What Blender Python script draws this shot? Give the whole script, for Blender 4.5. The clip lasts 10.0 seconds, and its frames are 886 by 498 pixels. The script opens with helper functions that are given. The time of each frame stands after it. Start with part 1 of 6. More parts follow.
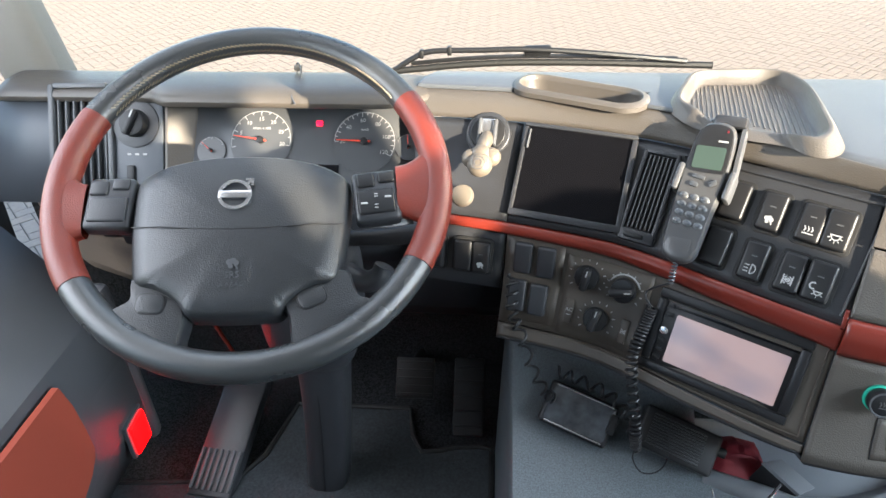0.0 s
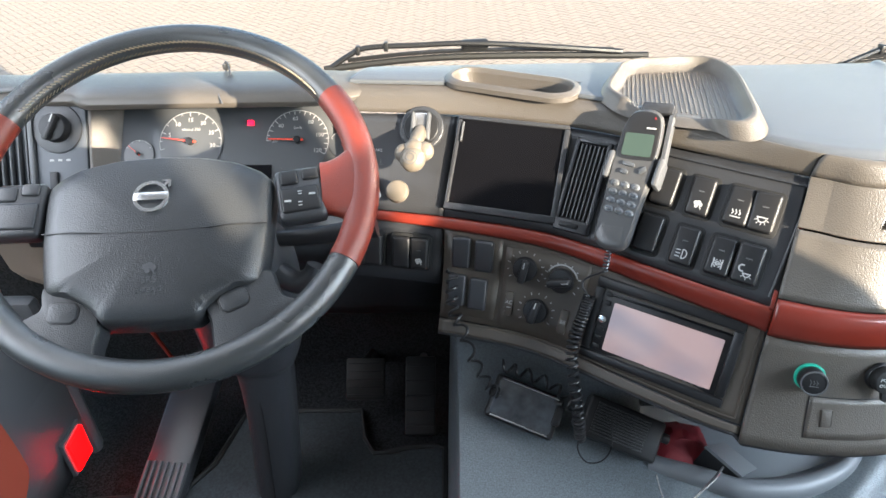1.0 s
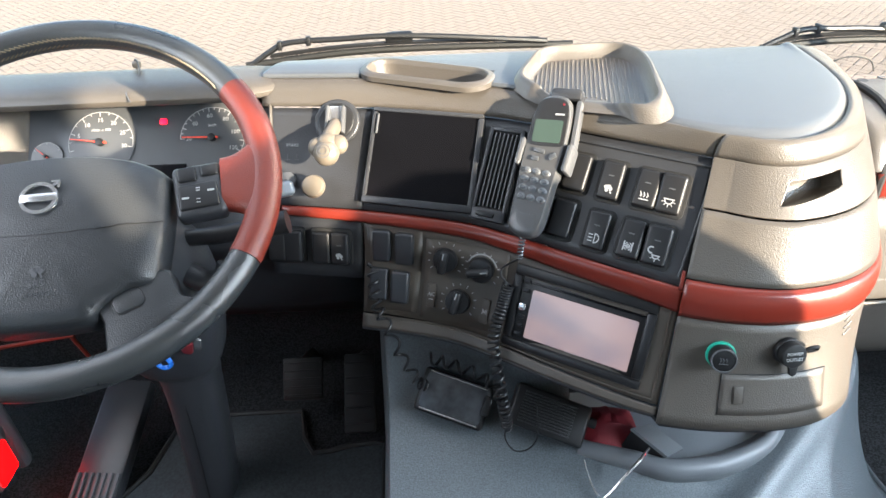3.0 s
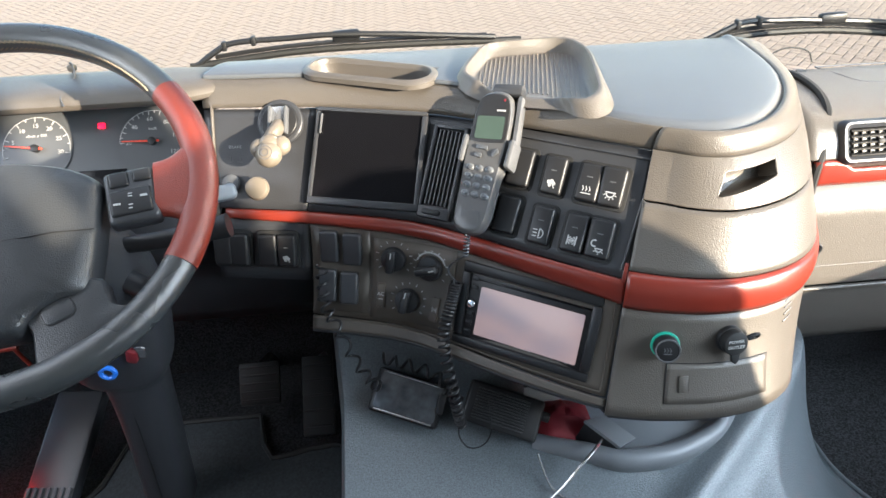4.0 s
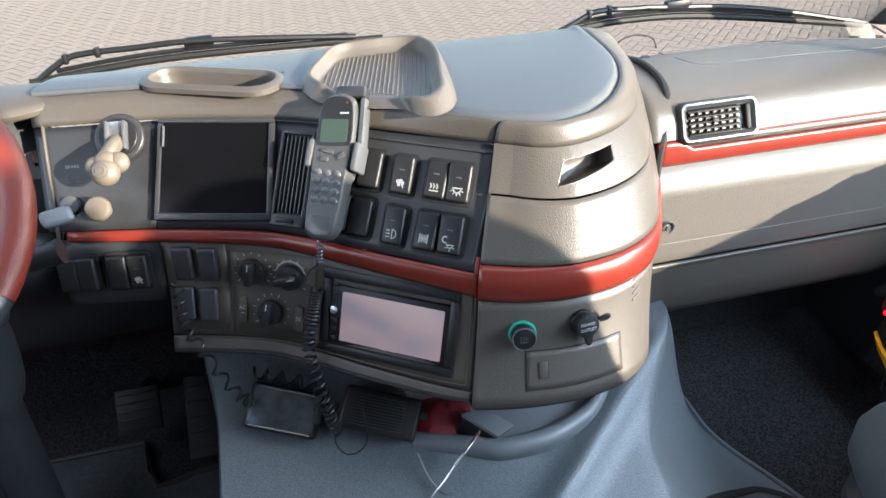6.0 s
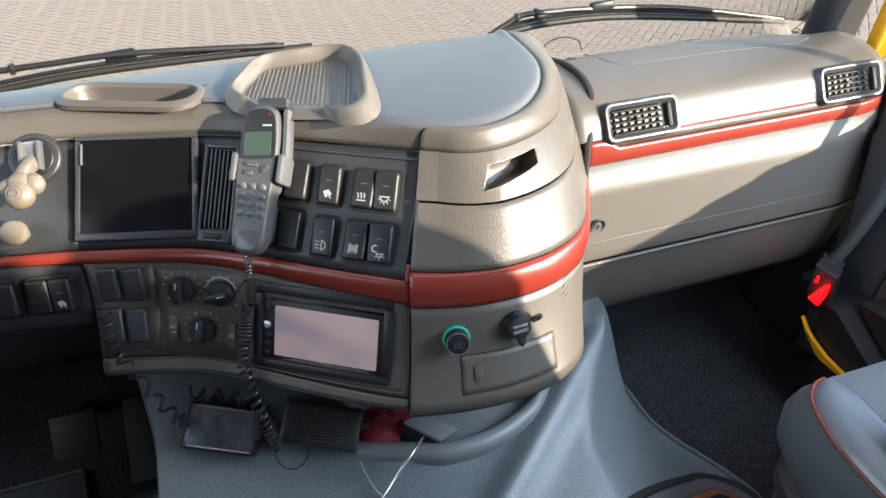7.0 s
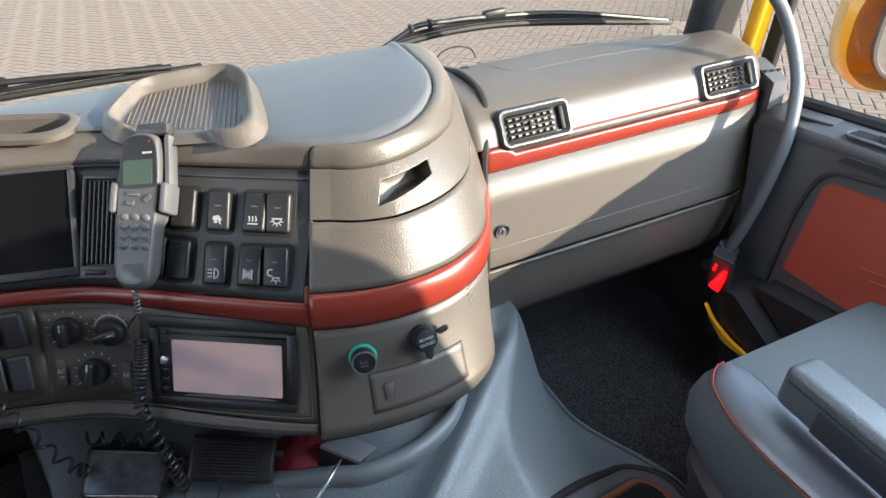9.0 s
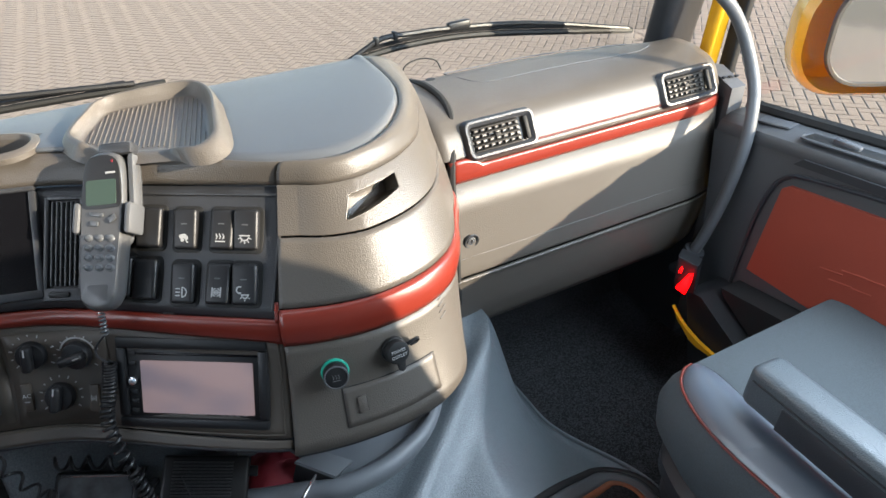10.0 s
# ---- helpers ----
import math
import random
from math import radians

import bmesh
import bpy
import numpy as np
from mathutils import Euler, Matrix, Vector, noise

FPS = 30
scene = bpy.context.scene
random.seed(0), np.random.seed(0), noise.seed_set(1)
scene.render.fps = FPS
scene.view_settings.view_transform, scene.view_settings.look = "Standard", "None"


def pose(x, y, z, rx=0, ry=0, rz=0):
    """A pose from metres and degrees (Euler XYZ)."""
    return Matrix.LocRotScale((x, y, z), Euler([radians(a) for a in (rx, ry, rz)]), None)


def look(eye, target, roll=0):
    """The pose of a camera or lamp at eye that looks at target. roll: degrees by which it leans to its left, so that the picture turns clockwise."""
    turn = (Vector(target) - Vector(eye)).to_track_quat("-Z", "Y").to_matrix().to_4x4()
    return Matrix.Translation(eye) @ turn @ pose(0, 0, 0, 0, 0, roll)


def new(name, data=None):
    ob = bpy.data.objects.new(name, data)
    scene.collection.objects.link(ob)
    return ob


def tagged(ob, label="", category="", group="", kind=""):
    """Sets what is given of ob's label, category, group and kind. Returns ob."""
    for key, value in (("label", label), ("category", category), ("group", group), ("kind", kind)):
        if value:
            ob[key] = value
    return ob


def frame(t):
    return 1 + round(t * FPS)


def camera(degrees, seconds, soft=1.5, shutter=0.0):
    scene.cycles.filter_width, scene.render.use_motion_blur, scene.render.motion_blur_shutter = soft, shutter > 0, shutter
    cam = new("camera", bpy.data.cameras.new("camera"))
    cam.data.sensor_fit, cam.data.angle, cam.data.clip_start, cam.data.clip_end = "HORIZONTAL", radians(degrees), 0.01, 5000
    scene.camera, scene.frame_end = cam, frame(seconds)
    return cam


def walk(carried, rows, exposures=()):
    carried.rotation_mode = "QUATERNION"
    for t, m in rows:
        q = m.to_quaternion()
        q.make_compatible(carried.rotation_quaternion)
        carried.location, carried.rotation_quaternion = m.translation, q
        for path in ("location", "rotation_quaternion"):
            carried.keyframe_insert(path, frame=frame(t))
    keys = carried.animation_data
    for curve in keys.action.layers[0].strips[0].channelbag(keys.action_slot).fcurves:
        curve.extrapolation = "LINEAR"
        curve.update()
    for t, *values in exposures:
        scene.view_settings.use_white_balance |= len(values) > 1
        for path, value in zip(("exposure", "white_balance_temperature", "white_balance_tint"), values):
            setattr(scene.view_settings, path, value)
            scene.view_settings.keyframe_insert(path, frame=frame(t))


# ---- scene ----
cam = camera(68.0, 10.0)
PATH = [
    (0, (0.052, -0.086, 1.300), (-0.088, 1.566, 0.176), -1.2),
    (0.1, (0.066, -0.079, 1.294), (0.006, 1.577, 0.173), -1.3),
    (0.5, (0.079, -0.078, 1.291), (0.025, 1.578, 0.17), -1.4),
    (1, (0.095, -0.078, 1.287), (0.051, 1.577, 0.165), -1.5),
    (1.5, (0.109, -0.077, 1.284), (0.081, 1.576, 0.16), -1.6),
    (2, (0.124, -0.078, 1.288), (0.119, 1.574, 0.16), -1.5),
    (2.5, (0.144, -0.078, 1.28), (0.161, 1.574, 0.152), -1.7),
    (4, (0.197, -0.076, 1.273), (0.327, 1.564, 0.135), -1.9),
    (4.5, (0.213, -0.077, 1.277), (0.39, 1.556, 0.134), -1.9),
    (5, (0.235, -0.075, 1.275), (0.467, 1.547, 0.129), -2.0),
    (5.5, (0.261, -0.077, 1.272), (0.551, 1.533, 0.122), -2.0),
    (7, (0.317, -0.088, 1.279), (0.793, 1.476, 0.126), -2.0),
    (7.5, (0.329, -0.088, 1.28), (0.859, 1.461, 0.131), -2.1),
    (8, (0.339, -0.088, 1.278), (0.922, 1.444, 0.132), -2.0),
    (8.5, (0.348, -0.09, 1.277), (0.98, 1.425, 0.135), -2.0),
    (9, (0.357, -0.092, 1.279), (1.032, 1.409, 0.141), -2.1),
    (9.5, (0.357, -0.096, 1.283), (1.069, 1.391, 0.15), -2.1),
    (10, (0.362, -0.096, 1.287), (1.113, 1.379, 0.164), -2.1),
]
walk(cam, [(t, look(eye, target, roll)) for t, eye, target, roll in PATH], [(0, 2.6, 6420, 10), (2.5, 2.62, 6430, 10), (3.6, 2.48, 6420, 10), (4.5, 2.34, 6260, 10), (5.5, 2.14, 5900, 10), (7.0, 2.0, 6280, 10), (8.5, 1.91, 6250, 10), (10, 1.83, 6340, 10)])

# ---- world and light ----
SUN_TO = Vector((0.69, -0.69, 0.28)).normalized()      # towards the sun
world = bpy.data.worlds.new("sky")
scene.world = world
world.use_nodes = True
wn = world.node_tree
sky = wn.nodes.new("ShaderNodeTexSky")
sky.sky_type = "NISHITA"
sky.sun_disc = False
sky.sun_elevation = math.asin(SUN_TO.z)
sky.sun_rotation = math.atan2(SUN_TO.x, SUN_TO.y)
wn.nodes["Background"].inputs[1].default_value = 0.12
wn.links.new(sky.outputs[0], wn.nodes["Background"].inputs[0])
sun = new("sun", bpy.data.lights.new("sun", "SUN"))
sun.data.energy, sun.data.angle, sun.data.color = 5.0, radians(0.6), (1.0, 0.86, 0.66)
sun.matrix_world = look(SUN_TO * 20, (0, 0, 0))


def sky_lamp(name, at, to, w, h, power, colour=(0.70, 0.85, 1.0)):
    """The sky's light in a window's opening."""
    lamp = new(name, bpy.data.lights.new(name, "AREA"))
    lamp.data.shape, lamp.data.size, lamp.data.size_y, lamp.data.energy, lamp.data.color = "RECTANGLE", w, h, power, colour
    lamp.matrix_world = look(at, to)
    return lamp


sky_lamp("sky_left_window", (-0.78, 0.32, 1.28), (0.0, 0.32, 0.95), 0.75, 0.6, 2.0, (0.92, 0.95, 1.0))
sky_lamp("sky_windscreen", (0.3, 0.84, 1.62), (0.3, 0.0, 0.7), 2.0, 0.5, 2.2, (0.80, 0.89, 1.0))
sky_lamp("sky_right_window", (1.335, -0.08, 1.24), (0.70, 0.16, 0.45), 0.95, 0.46, 8.6)


# ---- materials ----
def material(name, colour, rough=0.5, metal=0.0, bump=0.0, scale=400.0, vary=0.12, vary_scale=6.0, coat=0.0, kind="noise", emit=None, spec=0.5, relief=0.001, sharp=0.0):
    """A principled material: colour with stains and specks at one scale, and a fine relief at another."""
    m = bpy.data.materials.new(name)
    m.use_nodes = True
    nt = m.node_tree
    b = nt.nodes["Principled BSDF"]
    b.inputs["Roughness"].default_value = rough
    b.inputs["Metallic"].default_value = metal
    b.inputs["Coat Weight"].default_value = coat
    b.inputs["Coat Roughness"].default_value = 0.15
    b.inputs["Specular IOR Level"].default_value = spec
    co = nt.nodes.new("ShaderNodeTexCoord")
    n1 = nt.nodes.new("ShaderNodeTexNoise")
    n1.inputs["Scale"].default_value, n1.inputs["Detail"].default_value = vary_scale, 5.0
    nt.links.new(co.outputs["Object"], n1.inputs["Vector"])
    ramp = nt.nodes.new("ShaderNodeMix")
    ramp.data_type = "RGBA"
    c = Vector(colour)
    ramp.inputs["A"].default_value = (*(c * (1 - vary)), 1)
    ramp.inputs["B"].default_value = (*(c * (1 + vary)), 1)
    if sharp:                                                   # separate light and dark specks
        sh = nt.nodes.new("ShaderNodeMapRange")
        sh.inputs["From Min"].default_value, sh.inputs["From Max"].default_value = 0.5 - sharp, 0.5 + sharp
        nt.links.new(n1.outputs["Fac"], sh.inputs["Value"])
        nt.links.new(sh.outputs["Result"], ramp.inputs["Factor"])
    else:
        nt.links.new(n1.outputs["Fac"], ramp.inputs["Factor"])
    nt.links.new(ramp.outputs["Result"], b.inputs["Base Color"])
    mr = nt.nodes.new("ShaderNodeMapRange")
    mr.inputs["To Min"].default_value, mr.inputs["To Max"].default_value = max(0.02, rough - 0.08), min(1.0, rough + 0.08)
    nt.links.new(n1.outputs["Fac"], mr.inputs["Value"])
    nt.links.new(mr.outputs["Result"], b.inputs["Roughness"])
    if bump:
        if kind == "leather":
            n2 = nt.nodes.new("ShaderNodeTexVoronoi")
            n2.feature = "SMOOTH_F1"
            n2.inputs["Scale"].default_value = scale
            out = n2.outputs["Distance"]
        else:
            n2 = nt.nodes.new("ShaderNodeTexNoise")
            n2.inputs["Scale"].default_value, n2.inputs["Detail"].default_value = scale, 3.0
            out = n2.outputs["Fac"]
        nt.links.new(co.outputs["Object"], n2.inputs["Vector"])
        bp = nt.nodes.new("ShaderNodeBump")
        bp.inputs["Strength"].default_value, bp.inputs["Distance"].default_value = bump, relief
        nt.links.new(out, bp.inputs["Height"])
        nt.links.new(bp.outputs["Normal"], b.inputs["Normal"])
    if emit:
        b.inputs["Emission Color"].default_value = (*emit[:3], 1)
        b.inputs["Emission Strength"].default_value = emit[3]
    return m


PAD = material("soft_grey_dash_plastic", (0.0715, 0.0620, 0.0525), 0.42, bump=0.55, relief=0.0007, scale=720, kind="leather", vary=0.09)
LID = material("smooth_grey_lid_plastic", (0.072, 0.078, 0.086), 0.36, bump=0.3, scale=700, vary=0.07)
PANEL = material("charcoal_panel_plastic", (0.025, 0.026, 0.029), 0.38, bump=0.3, scale=800, kind="leather", vary=0.1)
BROWN = material("warm_grey_control_plastic", (0.061, 0.050, 0.040), 0.48, bump=0.2, scale=800, vary=0.08)
RED = material("lacquered_rust_red_trim", (0.150, 0.018, 0.010), 0.34, coat=0.22, vary=0.06, bump=0.05, scale=900)
BLACK = material("black_plastic", (0.012, 0.012, 0.013), 0.42, bump=0.15, scale=900, vary=0.1, spec=0.35)
GLOSS = material("glossy_black_sheet", (0.004, 0.004, 0.005), 0.22, vary=0.05, spec=0.2)
# the vinyl's sharp specks paint the light and shade on its grain
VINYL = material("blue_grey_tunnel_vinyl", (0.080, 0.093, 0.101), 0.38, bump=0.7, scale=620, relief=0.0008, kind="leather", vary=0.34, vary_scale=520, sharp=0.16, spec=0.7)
CARPET = material("black_loop_carpet", (0.015, 0.0155, 0.017), 0.95, bump=1.0, scale=420, vary=0.9, vary_scale=320, sharp=0.10, relief=0.003, spec=0.3)
GREY = material("mid_grey_plastic", (0.072, 0.074, 0.078), 0.44, bump=0.3, scale=600, vary=0.08)
FABRIC = material("grey_woven_seat_fabric", (0.056, 0.066, 0.071), 0.80, bump=0.6, scale=1100, vary=0.2, vary_scale=500, sharp=0.2)
LEATHER = material("blue_grey_seat_leather", (0.082, 0.098, 0.118), 0.34, bump=0.10, scale=700, kind="leather", vary=0.05, spec=1.0)
ARMVINYL = material("grained_armrest_vinyl", (0.056, 0.066, 0.072), 0.40, bump=0.5, scale=620, relief=0.0010, kind="leather", vary=0.08, spec=0.8)
WHEELBLACK = material("black_grained_leather", (0.027, 0.029, 0.030), 0.28, bump=0.3, scale=1500, kind="leather", vary=0.1, spec=0.85)
WHEELRED = material("red_stitched_leather", (0.140, 0.020, 0.011), 0.36, bump=0.5, scale=1000, kind="leather", vary=0.1)
HUB = material("dark_grey_airbag_cover", (0.022, 0.0235, 0.0255), 0.35, bump=0.4, scale=900, kind="leather", vary=0.08, spec=0.5)
SILVER = material("brushed_silver", (0.55, 0.55, 0.56), 0.25, metal=0.9, vary=0.05)
BEIGE = material("beige_plastic", (0.125, 0.104, 0.080), 0.42, vary=0.06)
YELLOW = material("yellow_cab_paint", (0.62, 0.30, 0.01), 0.25, coat=0.6, vary=0.04)
CREAM = material("cream_headliner", (0.24, 0.23, 0.21), 0.8, bump=0.4, scale=500, vary=0.05)
DOORRED = material("rust_red_door_fabric", (0.29, 0.046, 0.022), 0.75, bump=0.6, scale=900, vary=0.12)
RUBBER = material("black_rubber", (0.012, 0.012, 0.012), 0.6, bump=0.2, scale=500, vary=0.15, spec=0.3)
BRICK = material("warm_grey_paving_brick", (0.272, 0.222, 0.182), 0.85, bump=0.6, scale=90, vary=0.24, vary_scale=30)
JOINT = material("dark_sand_joint", (0.09, 0.078, 0.064), 0.95, bump=0.8, scale=120, vary=0.3, vary_scale=40)


def glass(name, colour=(1, 1, 1), rough=0.0):
    m = bpy.data.materials.new(name)
    m.use_nodes = True
    nt = m.node_tree
    nt.nodes.remove(nt.nodes["Principled BSDF"])
    tr, gl, mx = nt.nodes.new("ShaderNodeBsdfTransparent"), nt.nodes.new("ShaderNodeBsdfGlossy"), nt.nodes.new("ShaderNodeMixShader")
    fr = nt.nodes.new("ShaderNodeFresnel")
    fr.inputs[0].default_value = 1.45
    tr.inputs[0].default_value = (*colour, 1)
    gl.inputs["Roughness"].default_value = rough
    nt.links.new(fr.outputs[0], mx.inputs[0])
    nt.links.new(tr.outputs[0], mx.inputs[1])
    nt.links.new(gl.outputs[0], mx.inputs[2])
    nt.links.new(mx.outputs[0], nt.nodes["Material Output"].inputs[0])
    return m


GLASS = glass("clear_pane", (0.96, 0.98, 0.97))


# ---- mesh helpers ----
def finish(name, bm, mat, parent=None, label="", smooth=True):
    me = bpy.data.meshes.new(name)
    bmesh.ops.recalc_face_normals(bm, faces=bm.faces)
    bm.to_mesh(me)
    bm.free()
    if smooth:
        me.shade_smooth()
        me.set_sharp_from_angle(angle=radians(38))
    for m in (mat if isinstance(mat, (list, tuple)) else [mat]):
        me.materials.append(m)
    ob = new(name, me)
    ob.parent = parent
    if label:
        ob["label"] = label
    return ob


def part(name, bm, mat, parent, label=""):
    return finish(name, bm, mat, parent, label)


def thing(name, label, category, at=(0, 0, 0), group="", kind=""):
    ob = new(name)
    ob.empty_display_size = 0.05
    ob.location = at
    return tagged(ob, label, category, group, kind)


def box(bm, size, m=None, bevel=0.0, seg=2):
    m = m if m is not None else Matrix()
    r = bmesh.ops.create_cube(bm, size=1.0, matrix=m @ Matrix.Diagonal((*size, 1)))
    if bevel:
        edges = list({e for v in r["verts"] for e in v.link_edges})
        bmesh.ops.bevel(bm, geom=edges, offset=bevel, segments=seg, affect="EDGES", profile=0.5)
    return bm


def cyl(bm, r, h, m=None, r2=None, seg=32, bevel=0.0):
    """A cylinder or cone along z, its base at z = 0."""
    m = m if m is not None else Matrix()
    g = bmesh.ops.create_cone(bm, cap_ends=True, segments=seg, radius1=r, radius2=r if r2 is None else r2, depth=h, matrix=m @ Matrix.Translation((0, 0, h / 2)))
    if bevel:
        rim = [e for e in {e for v in g["verts"] for e in v.link_edges} if any(len(f.verts) > 4 for f in e.link_faces)]
        bmesh.ops.bevel(bm, geom=rim, offset=bevel, segments=2, affect="EDGES", profile=0.5)
    return bm


def grid(bm, rows, close_u=False, close_v=False):
    """A sheet through rows of points."""
    vs = [[bm.verts.new(p) for p in r] for r in rows]
    n, k = len(vs), len(vs[0])
    for i in range(n if close_v else n - 1):
        for j in range(k if close_u else k - 1):
            bm.faces.new((vs[i][j], vs[i][(j + 1) % k], vs[(i + 1) % n][(j + 1) % k], vs[(i + 1) % n][j]))
    return bm


def smooth_line(points, n):
    """n + 1 points on a smooth curve through the given ones."""
    p = [Vector(q) for q in points]
    p = [p[0] * 2 - p[1]] + p + [p[-1] * 2 - p[-2]]
    out = []
    for k in range(n + 1):
        t = k / n * (len(p) - 3)
        i = min(int(t), len(p) - 4)
        f = t - i
        a, b, c, d = p[i:i + 4]
        out.append(0.5 * ((2 * b) + (c - a) * f + (2 * a - 5 * b + 4 * c - d) * f * f + (3 * b - a - 3 * c + d) * f ** 3))
    return out


def tube(bm, points, r, seg=8, ends=True):
    """A round bar along a line; r may be a function of 0..1."""
    pts = [Vector(q) for q in points]
    rings, up = [], None
    for i, q in enumerate(pts):
        d = (pts[min(i + 1, len(pts) - 1)] - pts[max(i - 1, 0)]).normalized()
        if up is None:
            up = d.orthogonal().normalized()
        up = (up - d * up.dot(d)).normalized()
        s = d.cross(up)
        rr = r(i / (len(pts) - 1)) if callable(r) else r
        rings.append([q + (up * math.cos(a) + s * math.sin(a)) * rr for a in (2 * math.pi * j / seg for j in range(seg))])
    n0 = len(bm.verts)
    grid(bm, rings, close_u=True)
    if ends:
        bm.verts.ensure_lookup_table()
        vs = list(bm.verts)[n0:]
        bm.faces.new(vs[:seg])
        bm.faces.new(vs[-seg:])
    return bm


def outline(bm, pts, depth, m=None, bevel=0.0):
    """A plate from a flat outline in x and y, its front at z = 0, its back at -depth."""
    m = m if m is not None else Matrix()
    f = bm.faces.new([bm.verts.new(m @ Vector((x, y, 0))) for x, y in pts])
    g = bmesh.ops.extrude_face_region(bm, geom=[f])
    back = [v for v in g["geom"] if isinstance(v, bmesh.types.BMVert)]
    off = (m.to_3x3() @ Vector((0, 0, -depth)))
    for v in back:
        v.co += off
    if bevel:
        es = [e for e in f.edges]
        bmesh.ops.bevel(bm, geom=es, offset=bevel, segments=2, affect="EDGES", profile=0.5)
    return bm


def rounded(w, h, r, n=5):
    """The outline of a rounded rectangle round the origin."""
    out = []
    for cx, cy, a0 in ((w / 2 - r, h / 2 - r, 0), (-w / 2 + r, h / 2 - r, 90), (-w / 2 + r, -h / 2 + r, 180), (w / 2 - r, -h / 2 + r, 270)):
        for k in range(n + 1):
            a = radians(a0 + 90 * k / n)
            out.append((cx + r * math.cos(a), cy + r * math.sin(a)))
    return out


INSIDE = Vector((0.25, -0.1, 1.35))                            # a point in the middle of the cab


def solid(ob, thick, offset=-1.0):
    """Thickness behind a sheet's face towards the cab's inside."""
    me = ob.data
    facing = sum((INSIDE - p.center).normalized().dot(p.normal) * p.area for p in me.polygons)
    if facing < 0:
        me.flip_normals()
    m = ob.modifiers.new("thickness", "SOLIDIFY")
    m.thickness, m.offset = thick, offset
    return ob


# ---- the dashboard's swept surface ----
N_U = 120
MID = smooth_line([(-0.06, 0.722, 0), (0.08, 0.696, 0), (0.206, 0.661, 0), (0.28, 0.622, 0), (0.349, 0.578, 0), (0.432, 0.525, 0), (0.47, 0.505, 0), (0.52, 0.49, 0),
                   (0.573, 0.485, 0), (0.63, 0.494, 0), (0.675, 0.517, 0), (0.705, 0.55, 0), (0.732, 0.60, 0), (0.766, 0.67, 0), (0.790, 0.80, 0)], N_U)
TOP = smooth_line([(-0.06, 0.835, 0), (0.11, 0.812, 0), (0.25, 0.768, 0), (0.33, 0.728, 0), (0.405, 0.682, 0), (0.487, 0.63, 0), (0.52, 0.609, 0), (0.552, 0.592, 0),
                   (0.585, 0.592, 0), (0.622, 0.605, 0), (0.660, 0.628, 0), (0.697, 0.666, 0), (0.726, 0.72, 0), (0.758, 0.79, 0), (0.790, 0.90, 0)], N_U)
LIDE = smooth_line([(-0.06, 0.852, 0), (0.11, 0.830, 0), (0.25, 0.783, 0), (0.33, 0.737, 0), (0.405, 0.677, 0), (0.482, 0.613, 0), (0.523, 0.590, 0), (0.553, 0.580, 0),
                    (0.583, 0.578, 0), (0.619, 0.591, 0), (0.650, 0.615, 0), (0.680, 0.651, 0), (0.708, 0.70, 0), (0.728, 0.77, 0), (0.736, 0.90, 0)], N_U)      # the lid's edge
LOW = smooth_line([(-0.06, 0.645, 0), (0.064, 0.618, 0), (0.174, 0.588, 0), (0.24, 0.553, 0), (0.306, 0.511, 0), (0.393, 0.460, 0), (0.447, 0.442, 0), (0.509, 0.431, 0),
                   (0.573, 0.429, 0), (0.631, 0.440, 0), (0.674, 0.468, 0), (0.698, 0.51, 0), (0.71, 0.565, 0), (0.72, 0.64, 0), (0.73, 0.80, 0)], N_U)
Z_LOW, Z_MID, Z_TOP = 0.63, 0.80, 0.945


def sweep(line, u):
    i = min(int(u * N_U), N_U - 1)
    return line[i].lerp(line[i + 1], u * N_U - i)


def dash(u, z):
    """The point of the console's face at the share u of its length and the height z."""
    m = sweep(MID, u)
    if z >= Z_MID:
        f = (z - Z_MID) / (Z_TOP - Z_MID)
        k = 0.3 * min(1.0, max(0.0, (u - 0.45) / 0.12))      # the nose is rounder than the panel
        p = m.lerp(sweep(TOP, u), (1 - k) * f + k * f ** 3)
    else:
        p = m.lerp(sweep(LOW, u), ((Z_MID - z) / (Z_MID - Z_LOW)) ** 1.7)
    return Vector((p.x, p.y, z))


def on_dash(u, z, out=0.0, roll=0.0):
    """A pose on the face: x along it to the right, y up it, z out of it."""
    p = dash(u, z)
    t = (dash(min(u + 0.005, 1), z) - dash(max(u - 0.005, 0), z)).normalized()
    v = (dash(u, z + 0.005) - dash(u, z - 0.005)).normalized()
    n = t.cross(v).normalized()
    v = n.cross(t).normalized()
    m = Matrix((t, v, n)).transposed().to_4x4()
    m.translation = p + n * out
    return m @ pose(0, 0, 0, 0, 0, roll)
# ---- end of sweep ----


def lettering(text, size, m, mat, parent, name="lettering", depth=0.0003):
    """Raised letters of the built-in font, centred on the pose m, facing its z."""
    cu = bpy.data.curves.new(name, "FONT")
    cu.body, cu.size, cu.align_x, cu.align_y, cu.extrude, cu.resolution_u = text, size, "CENTER", "CENTER", depth, 2
    tmp = bpy.data.objects.new(name, cu)
    scene.collection.objects.link(tmp)
    me = bpy.data.meshes.new_from_object(tmp.evaluated_get(bpy.context.evaluated_depsgraph_get()))
    bpy.data.objects.remove(tmp)
    me.transform(m)
    me.materials.clear()
    me.materials.append(mat)
    ob = new(name, me)
    ob.parent = parent
    return ob


